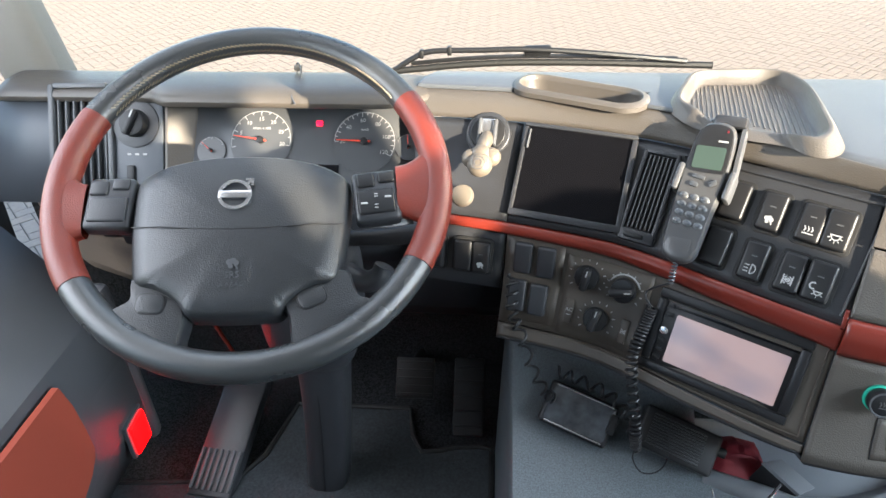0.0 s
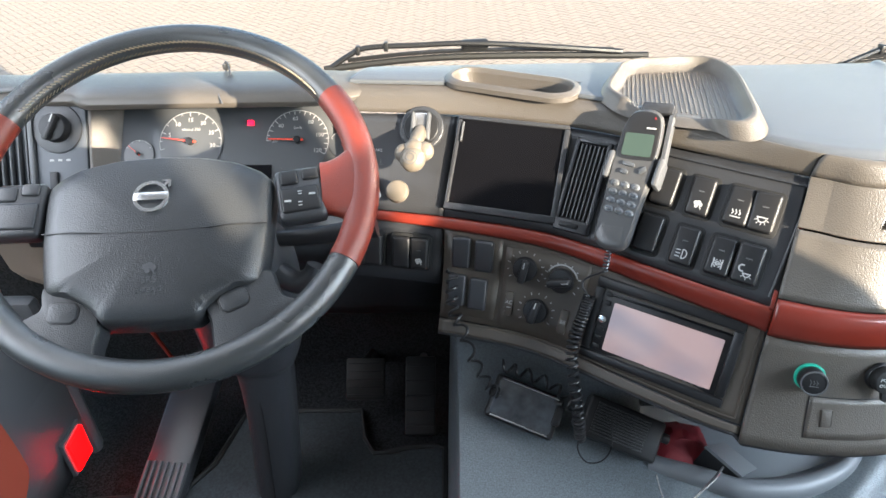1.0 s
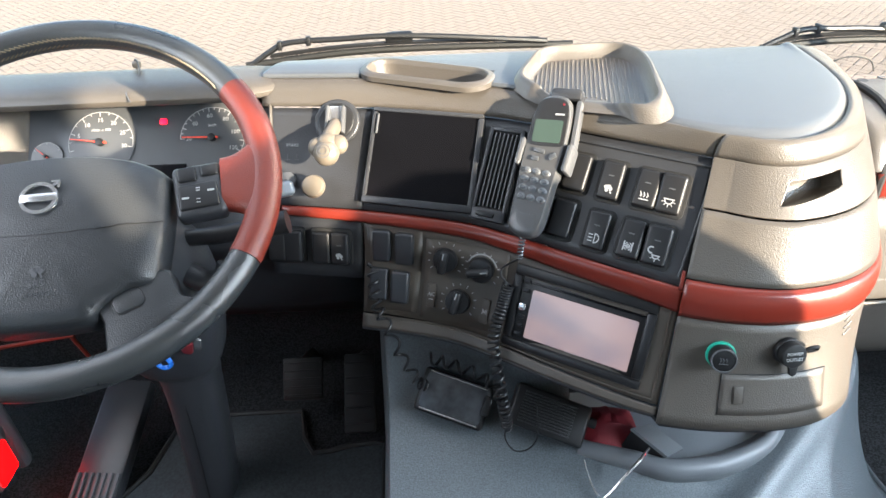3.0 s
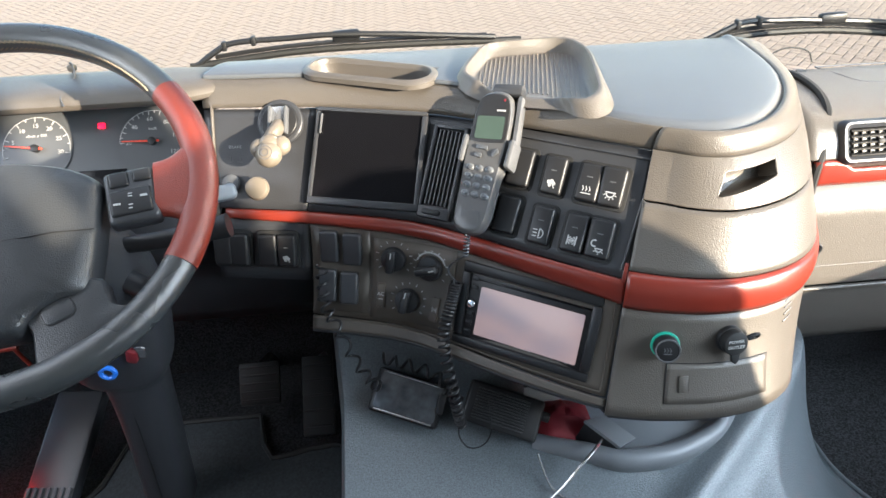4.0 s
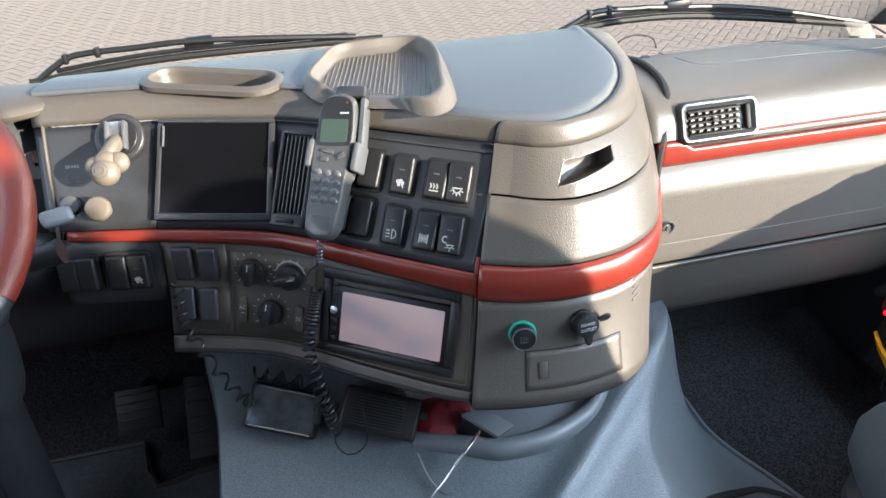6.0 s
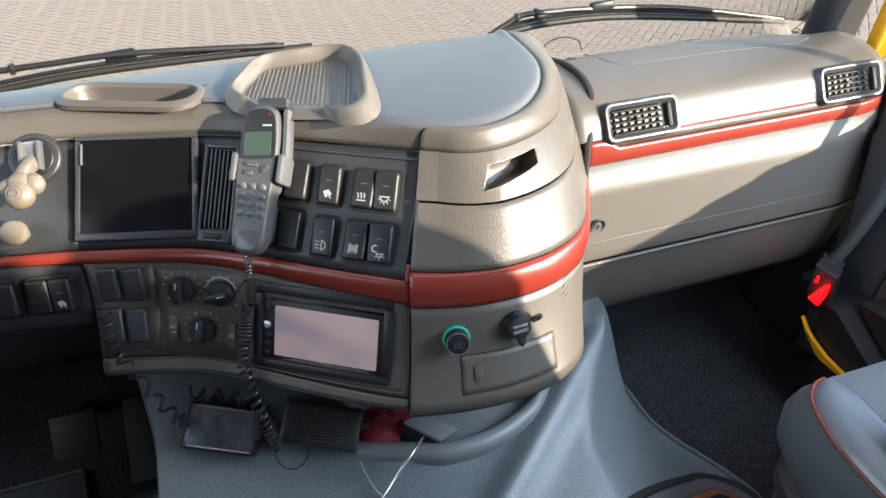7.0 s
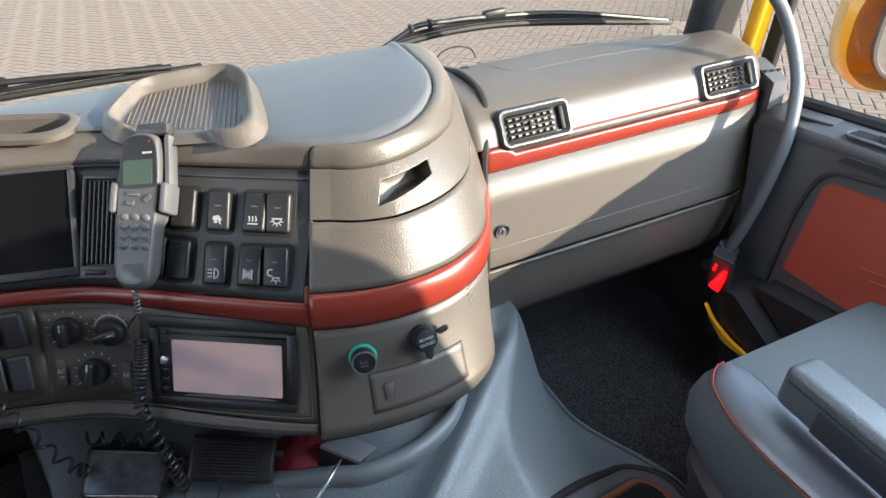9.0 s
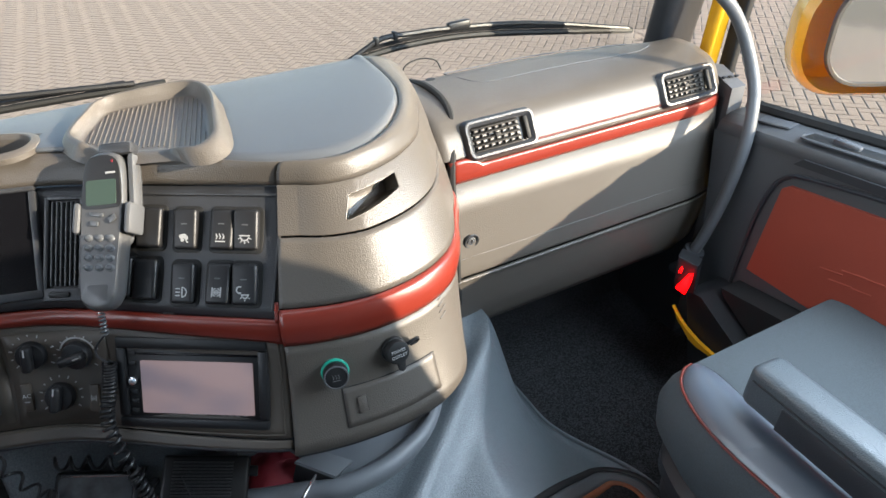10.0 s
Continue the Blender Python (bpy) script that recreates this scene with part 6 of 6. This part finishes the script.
# ---- passenger dash ----
pdash = thing("passenger_dash", "grey padded passenger dashboard with red strip", "dashboard")
X0, X1 = 0.752, 1.332


def pface(x, y, z):
    """A point of the passenger's dash, whose right end turns away and whose top narrows to the windscreen."""
    k = 1.0 - 0.45 * max(0.0, (x - 1.0) / 0.33) ** 1.5
    if y > 0.73 and z > 0.84:
        y = 0.73 + (y - 0.73) * k
    return Vector((x, y + 0.014 * max(0.0, (x - 1.26) / 0.07) ** 2, z))


def psheet(name, prof, x0, x1, mat, n=28, thick=0.006):
    bm = bmesh.new()
    grid(bm, [[pface(x0 + (x1 - x0) * i / n, p[0], p[1]) for i in range(n + 1)] for p in prof])
    return solid(part(name, bm, mat, pdash), thick)


PTOP = [(0.672, 0.851), (0.675, 0.858), (0.684, 0.876), (0.695, 0.889), (0.712, 0.898), (0.740, 0.904), (0.775, 0.907), (0.83, 0.907), (0.870, 0.903), (0.890, 0.890), (0.898, 0.85)]
psheet("lower_panel", [(0.80, 0.500), (0.72, 0.496), (0.694, 0.508), (0.676, 0.535), (0.664, 0.580), (0.6535, 0.634), (0.6515, 0.646), (0.651, 0.647)], X0, X1, PAD)
psheet("glovebox_lid", [(0.6505, 0.6505), (0.6495, 0.6515), (0.6490, 0.6545), (0.650, 0.665), (0.655, 0.70), (0.663, 0.76), (0.6680, 0.8122)], X0, X1, PAD)
psheet("upper_pad", [(p.x, p.y) for p in smooth_line([(y, z, 0) for y, z in PTOP], 30)], X0, X1, PAD)
psheet("pad_band", [(0.672, 0.837), (0.6715, 0.843), (0.673, 0.8495)], X0 + 0.05, X1, PAD)
bm = bmesh.new()
rows = []
for j in range(7):
    f = j / 6
    rows.append([pface(0.768 + (X1 - 0.768) * i / 40, 0.6685 - 0.0016 * math.sin(math.pi * f), 0.8125 + (0.0235 + 0.0135 * min(1.0, max(0.0, (3.6 - i) / 0.8))) * f) for i in range(41)])
grid(bm, rows)
solid(part("trim_strip", bm, RED, pdash), 0.010)
bm = bmesh.new()
end = [(0.70, 0.51), (0.678, 0.56), (0.668, 0.64), (0.678, 0.76), (0.688, 0.84), (0.700, 0.870), (0.716, 0.886), (0.745, 0.899), (0.80, 0.902), (0.815, 0.89), (0.82, 0.51)]
prism(bm, end, X1 - 0.006, X1 + 0.003)
part("end_cap", bm, PAD, pdash)
part("end_cap", prism(bmesh.new(), [(y - 0.013, z) for y, z in end], X0 - 0.006, X0 + 0.002), PAD, pdash)
# dark gasket towards the nose
bm = bmesh.new()
tube(bm, smooth_line([(0.768, 0.652, 0.60), (0.768, 0.656, 0.72), (0.770, 0.668, 0.82), (0.776, 0.676, 0.852), (0.786, 0.694, 0.872), (0.799, 0.722, 0.898), (0.810, 0.77, 0.908), (0.812, 0.83, 0.909), (0.812, 0.888, 0.898)], 40), 0.0060, 8)
part("gasket", bm, RUBBER, pdash)
# glovebox lock, lines on the top
lock = thing("glovebox_lock", "small round glovebox lock in a recess", "lock")
KM = pose(0.796, 0.6565, 0.712, 97, 0, 0)
bm = bmesh.new()
grid(bm, [[KM @ Vector((r * math.cos(2 * math.pi * k / 32), r * math.sin(2 * math.pi * k / 32), z)) for k in range(33)] for r, z in ((0.0135, 0.001), (0.0125, 0.003), (0.010, 0.002), (0.009, -0.002))])
part("ring", bm, PANEL, lock)
part("barrel", cyl(bmesh.new(), 0.0075, 0.005, KM @ Matrix.Translation((0, 0, -0.003)), seg=24, bevel=0.001), SILVER, lock)
part("keyway", box(bmesh.new(), (0.002, 0.008, 0.001), KM @ Matrix.Translation((0, 0, 0.0021))), BLACK, lock)


def on_top(x, y):
    """A point on the passenger's dash top; y before the top is narrowed."""
    return pface(x, y, float(np.interp(y, [p[0] for p in PTOP[:9]], [p[1] for p in PTOP[:9]])))


bm = bmesh.new()
tube(bm, [on_top(p.x, p.y) for p in smooth_line([(0.872, 0.880, 0), (0.882, 0.83, 0), (0.900, 0.800, 0), (0.95, 0.795, 0), (1.10, 0.795, 0), (1.20, 0.795, 0), (1.245, 0.815, 0), (1.262, 0.855, 0), (1.20, 0.878, 0), (1.0, 0.880, 0), (0.872, 0.880, 0)], 60)], 0.0011, 6)
part("cover_line", bm, LID, pdash)
bm = bmesh.new()
tube(bm, [pface(0.92 + 0.40 * k / 20, 0.6725, 0.8503) for k in range(21)], 0.0012, 6)
part("pad_line", bm, RED, pdash)
bm = bmesh.new()
tube(bm, [pface(0.775 + 0.53 * k / 20, 0.6528, 0.6835) for k in range(21)], 0.0007, 6)
part("lid_line", bm, PAD, pdash)


def dash_vent(xc, w):
    t = thing("dash_air_vent", "dark framed air vent with crossed slats", "air vent", group="passenger air vents")
    m = box_pose((xc, 0.6795, 0.8710), (1, 0, 0), (0, 0.48, 0.88))
    h = 0.044
    bm = bmesh.new()
    inner = rounded(w - 0.006, h - 0.006, 0.005)
    grid(bm, [[m @ Vector((x, y, z)) for x, y in sh] for sh, z in ((rounded(w + 0.020, h + 0.018, 0.013), -0.006), (rounded(w + 0.016, h + 0.014, 0.012), 0.003), (rounded(w + 0.011, h + 0.010, 0.010), 0.006), (rounded(w + 0.004, h + 0.004, 0.008), 0.0062), (inner, 0.002), (inner, -0.022))], close_u=True)
    part("frame", bm, PANEL, t)
    part("backing", box(bmesh.new(), (w, h, 0.003), m @ Matrix.Translation((0, 0, -0.014))), BLACK, t)
    for k in range(5):
        part("slat", box(bmesh.new(), (w - 0.026, 0.0024, 0.009), m @ Matrix.Translation((-0.009, -0.0165 + 0.0082 * k, 0.0015)) @ Matrix.Rotation(radians(24), 4, "X"), 0.0008), VENTSLAT, t)
    for k in range(7):
        part("upright_slat", box(bmesh.new(), (0.0020, h - 0.008, 0.006), m @ Matrix.Translation((-w / 2 + 0.010 + (w - 0.036) * k / 6, 0, -0.001)), 0.0006), VENTSLAT, t)
    part("slider", box(bmesh.new(), (0.010, 0.007, 0.006), m @ Matrix.Translation((-0.008, 0, 0.005)), 0.002), VENTSLAT, t)
    part("thumbwheel", box(bmesh.new(), (0.008, 0.036, 0.008), m @ Matrix.Translation((w / 2 - 0.009, 0, 0.0025)), 0.003), VENTSLAT, t)
    return t


dash_vent(0.862, 0.108)
dash_vent(1.243, 0.108)
wire = thing("loose_wire", "thin black wire arching from a hole in the dash", "wire")
bm = bmesh.new()
tube(bm, smooth_line([(0.806, 0.905, 0.900), (0.814, 0.91, 0.918), (0.842, 0.91, 0.926), (0.870, 0.905, 0.920), (0.878, 0.90, 0.904)], 20), 0.0013, 6)
part("lead", bm, RUBBER, wire)
part("plug_hole", cyl(bmesh.new(), 0.008, 0.002, Matrix.Translation((0.838, 0.862, 0.9035)), seg=20), BLACK, wire)
hook = thing("wire_clip", "small clip with wire on the dashboard edge", "clip")
bm = bmesh.new()
tube(bm, smooth_line([(-0.255, 0.90, 0.954), (-0.252, 0.895, 0.971), (-0.245, 0.885, 0.974), (-0.240, 0.87, 0.961), (-0.244, 0.84, 0.955), (-0.240, 0.81, 0.953), (-0.232, 0.795, 0.946)], 24), 0.0012, 6)
part("lead", bm, GREY, hook)
part("clip", box(bmesh.new(), (0.012, 0.010, 0.010), Matrix.Translation((-0.250, 0.893, 0.966)), 0.003), BEIGE, hook)

# ---- passenger seat ----
seat = thing("passenger_chair", "grey fabric passenger seat with leather bolster and armrest", "passenger seat")


def cushion(name, x0, x1, y0, y1, z0, z1, r, mat, puff=0.012, n=26):
    """A soft block with rounded edges and a slightly domed top."""
    bm = bmesh.new()
    sh = rounded(x1 - x0, y1 - y0, r, 8)
    cx, cy = (x0 + x1) / 2, (y0 + y1) / 2
    lv = [(0.98, z0), (1.0, z0 + 0.02), (1.0, z1 - 0.045), (0.992, z1 - 0.02), (0.965, z1 - 0.004), (0.9, z1 + puff * 0.4), (0.6, z1 + puff * 0.8), (0.02, z1 + puff)]
    grid(bm, [[Vector((cx + x * s, cy + y * s, z)) for x, y in sh] for s, z in lv], close_u=True)
    return part(name, bm, mat, seat)


cushion("cushion", 0.940, 1.345, -0.32, 0.372, 0.475, 0.599, 0.050, FABRIC, 0.005)
cushion("cushion_base", 0.95, 1.31, -0.32, 0.335, 0.37, 0.475, 0.06, GREY, 0.0)
cushion("suspension", 1.0, 1.27, -0.30, 0.22, FLOOR, 0.38, 0.04, PANEL, 0.0)
left = smooth_line([(0.986, 0.352, 0.606), (0.966, 0.347, 0.609), (0.942, 0.329, 0.611), (0.926, 0.303, 0.612), (0.910, 0.258, 0.614), (0.903, 0.205, 0.615), (0.902, 0.15, 0.616), (0.905, -0.30, 0.616)], 60)
right = smooth_line([(0.988, 0.352, 0.606), (0.997, 0.338, 0.607), (0.999, 0.312, 0.609), (0.995, 0.275, 0.610), (0.988, 0.225, 0.611), (0.982, 0.170, 0.612), (0.977, 0.112, 0.612), (0.970, -0.30, 0.614)], 60)
bm = bmesh.new()
grid(bm, [[a.lerp(b, k / 18) + Vector((0, 0, min(0.027, 0.30 * (a - b).length) * math.sin(math.pi * k / 18) ** 0.75)) for a, b in zip(left, right)] for k in range(19)])
bol = part("bolster", bm, LEATHER, seat, "smooth grey leather bolster")
bm = bmesh.new()
tube(bm, [p + Vector((-0.001, 0.001, 0.002)) for p in left], 0.0020, 8)
part("piping", bm, WHEELRED, bol, "red piping")
bm = bmesh.new()
tube(bm, [p + Vector((0.001, 0, 0.0)) for p in right], 0.0018, 8)
part("seam", bm, PANEL, bol)
bm = bmesh.new()
grid(bm, [[p + Vector((dx, dy, dz)) for p in left] for dx, dy, dz in ((0, 0, 0), (-0.010, 0.012, -0.018), (-0.013, 0.022, -0.05), (-0.009, 0.022, -0.09), (0.006, 0.006, -0.13))])
part("side_cover", bm, FABRIC, seat)
bm = bmesh.new()
grid(bm, [[p + Vector((dx, dy, dz)) for p in left[3:]] for dx, dy, dz in ((0.004, -0.004, -0.13), (-0.010, 0.0, -0.14), (-0.010, 0.0, -0.165), (0.0, -0.004, -0.175), (0.002, -0.004, -0.23))])
part("base_trim", bm, PANEL, seat)
BK = box_pose((0, -0.25, 0), (1, 0, 0), (0, -0.05, 1))
bm = bmesh.new()
outline(bm, [(0.970, 0.60), (1.272, 0.60), (1.268, 1.04), (1.250, 1.12), (1.225, 1.175), (1.185, 1.215), (1.13, 1.235), (1.08, 1.232), (1.03, 1.195), (1.000, 1.13), (0.975, 1.00)], 0.10, BK, 0.025)
part("backrest", bm, FABRIC, seat)
tufts = bmesh.new()
tube(tufts, [Vector((0.985 + 0.33 * k / 12, 0.12 - 0.01 * math.sin(k), 0.6095)) for k in range(13)], 0.0016, 6)
part("cushion_seam", tufts, PANEL, seat)
AR = box_pose((0.960, 0.062, 0.688), (0.996, -0.02, -0.06), (0.04, 0.99, 0.02))
bm = bmesh.new()
box(bm, (0.052, 0.36, 0.060), AR, 0.011, 4)
ar = part("armrest", bm, ARMVINYL, seat, "grey vinyl armrest")
bm = bmesh.new()
tube(bm, [AR @ Vector((-0.0258, y, z)) for y, z in ((0.170, 0.012), (0.10, 0.012), (0.0, 0.012), (-0.17, 0.012))], 0.0016, 6)
part("side_seam", bm, BLACK, ar)
part("side_plate", box(bmesh.new(), (0.004, 0.295, 0.034), AR @ Matrix.Translation((-0.0262, -0.022, -0.010)), 0.002), PANEL, ar)
part("pivot", cyl(bmesh.new(), 0.02, 0.05, AR @ Matrix.Translation((0.0, -0.15, -0.02)) @ Matrix.Rotation(radians(90), 4, "Y"), seg=20), PANEL, ar)

# ---- outside: wipers and mirror ----
def wiper(line, arm, group="windscreen wipers"):
    t = thing("windscreen_wiper", "black windscreen wiper lying on the glass", "wiper", group=group)
    bm = bmesh.new()
    pts = smooth_line(line, 24)
    tube(bm, pts, 0.0065, 8)
    b = part("blade", bm, RUBBER, t)
    bm = bmesh.new()
    tube(bm, [p + Vector((0, 0.004, 0.010)) for p in pts[2:-2]], 0.0045, 6)
    part("blade_spine", bm, BLACK, b)
    bm = bmesh.new()
    tube(bm, smooth_line(arm, 40), 0.0052, 8)
    part("arm", bm, BLACK, t)
    bm = bmesh.new()
    a0 = Vector(arm[0])
    tube(bm, smooth_line([a0, a0 + Vector((-0.012, 0.018, -0.03)), (a0.x - 0.02, 1.09, 0.778)], 10), 0.006, 8)
    part("pivot", bm, BLACK, t)
    mid = pts[len(pts) * 6 // 11]
    part("joint", box(bmesh.new(), (0.05, 0.016, 0.018), Matrix.Translation(mid + Vector((0, 0.0, 0.022))) @ Matrix.Rotation(radians(-2), 4, "Y"), 0.005), BLACK, t)
    for k in (5, 10):
        p = smooth_line(arm, 40)[k + 6]
        part("clip", box(bmesh.new(), (0.008, 0.014, 0.016), Matrix.Translation(p), 0.002), BLACK, t)
    return t


wiper([(-0.145, 1.10, 0.889), (0.03, 1.11, 0.902), (0.20, 1.12, 0.902), (0.45, 1.13, 0.895)], [(-0.130, 1.10, 0.893), (-0.100, 1.10, 0.912), (-0.063, 1.10, 0.927), (0.03, 1.10, 0.930), (0.11, 1.10, 0.932), (0.22, 1.105, 0.925), (0.40, 1.12, 0.906)])
wiper([(0.755, 1.05, 0.895), (0.90, 1.052, 0.906), (1.08, 1.05, 0.897), (1.43, 1.03, 0.852)], [(0.770, 1.05, 0.900), (0.80, 1.05, 0.914), (0.837, 1.05, 0.928), (0.90, 1.05, 0.927), (0.967, 1.05, 0.924), (1.163, 1.05, 0.905), (1.42, 1.03, 0.858)])
slab("cowl", (2.2, 0.14, 0.03), (0.3, 1.09, 0.765), RUBBER, "black scuttle panel below the windscreen", 0.01)

mirror = thing("door_mirror", "large yellow-backed truck door mirror", "mirror")
MM = box_pose((2.038, 0.785, 0.805), (0.862, -0.506, 0.0), (0.0, 0.0, 1))
for nm, sh, z0, z1, mat_m in (("housing", rounded(0.40, 0.31, 0.13, 8), 0.0, -0.10, YELLOW),):
    bm = bmesh.new()
    grid(bm, [[MM @ Vector((x * s - 0.030, y * s - 0.004, z)) for x, y in sh] for s, z in ((0.92, 0.0), (1.0, -0.02), (1.0, -0.06), (0.9, -0.11), (0.5, -0.14), (0.02, -0.15))], close_u=True)
    part(nm, bm, mat_m, mirror, "yellow painted housing")
bm = bmesh.new()
grid(bm, [[MM @ Vector((x - 0.0, y, z)) for x, y in sh] for sh, z in ((rounded(0.318, 0.258, 0.10, 8), -0.004), (rounded(0.313, 0.253, 0.098, 8), 0.008), (rounded(0.298, 0.238, 0.09, 8), 0.008), (rounded(0.292, 0.232, 0.088, 8), 0.002))], close_u=True)
part("bezel", bm, GREY, mirror)
part("glass", outline(bmesh.new(), rounded(0.292, 0.232, 0.088, 8), 0.003, MM @ Matrix.Translation((0, 0, 0.003))), MIRROR, mirror, "mirror glass")
bm = bmesh.new()
tube(bm, smooth_line([(1.40, 0.76, 1.20), (1.60, 0.78, 1.20), (1.85, 0.90, 1.14), (1.92, 0.92, 0.95)], 16), 0.016, 10)
part("bracket", bm, BLACK, mirror)

# ---- yard paving ----
GROUND = -1.15
bm = bmesh.new()
grid(bm, [[(x, y, GROUND - 0.004) for x in (-600, -30, 30, 600)] for y in (-600, -30, 40, 600)])
tagged(finish("ground", bm, JOINT), "sunlit yard with sandy joints between pavers", "paving", kind="structure")
pav = tagged(thing("pavement", "sunlit herringbone brick paving of the yard", "paving"), kind="structure")
L_, W_, C45 = 0.2, 0.1, math.sqrt(0.5)
proto = {}


def brick_corners(w, h):
    a, b, c = 0.5 * w - 0.004, 0.5 * h - 0.004, 0.008
    return [(-a, -b, 0), (a, -b, 0), (a, b, 0), (-a, b, 0), (-a + c, -b + c, 0.0025), (a - c, -b + c, 0.0025), (a - c, b - c, 0.0025), (-a + c, b - c, 0.0025)]


FACES = [(4, 5, 6, 7), (0, 1, 5, 4), (1, 2, 6, 5), (2, 3, 7, 6), (3, 0, 4, 7)]
for way in (0, 1):
    me = bpy.data.meshes.new("brick")
    me.from_pydata(brick_corners(*((L_, W_) if way == 0 else (W_, L_))), [], FACES)
    me.materials.append(BRICK)
    proto[way] = me
verts, faces, rng = [], [], random.Random(4)
turn = Matrix.Rotation(radians(45), 4, "Z")
for i in range(-260, 260):
    for j in range(-300, 190):
        r = (i - j) % 4
        if r not in (0, 3):
            continue
        way = 0 if r == 0 else 1
        a, b = ((i + 1) * W_, (j + 0.5) * W_) if way == 0 else ((i + 0.5) * W_, (j + 1) * W_)
        x, y = 4.0 + (a - b) * C45 - 4.0, 9.0 + (a + b) * C45
        if not (-9 < x < 17 and -7 < y < 18):
            continue
        lift, tip = rng.uniform(-0.0015, 0.0015), rng.uniform(-0.004, 0.004)
        if 0.2 < x < 2.6 and 7.3 < y < 9.7:
            ob = new("brick", proto[way])
            ob.matrix_world = Matrix.Translation((x, y, GROUND + lift)) @ turn @ Matrix.Rotation(tip, 4, "X")
            ob.parent = pav
        else:
            k = len(verts)
            for p in brick_corners(*((L_, W_) if way == 0 else (W_, L_))):
                verts.append((x + (p[0] - p[1]) * C45, y + (p[0] + p[1]) * C45, GROUND + lift + p[2] + tip * p[0]))
            faces.extend(tuple(k + v for v in f) for f in FACES)
me = bpy.data.meshes.new("paving_bricks")
me.from_pydata(verts, [], faces)
me.materials.append(BRICK)
rest_ = new("paving_bricks", me)
rest_.parent = pav
tagged(rest_, kind="stuff")
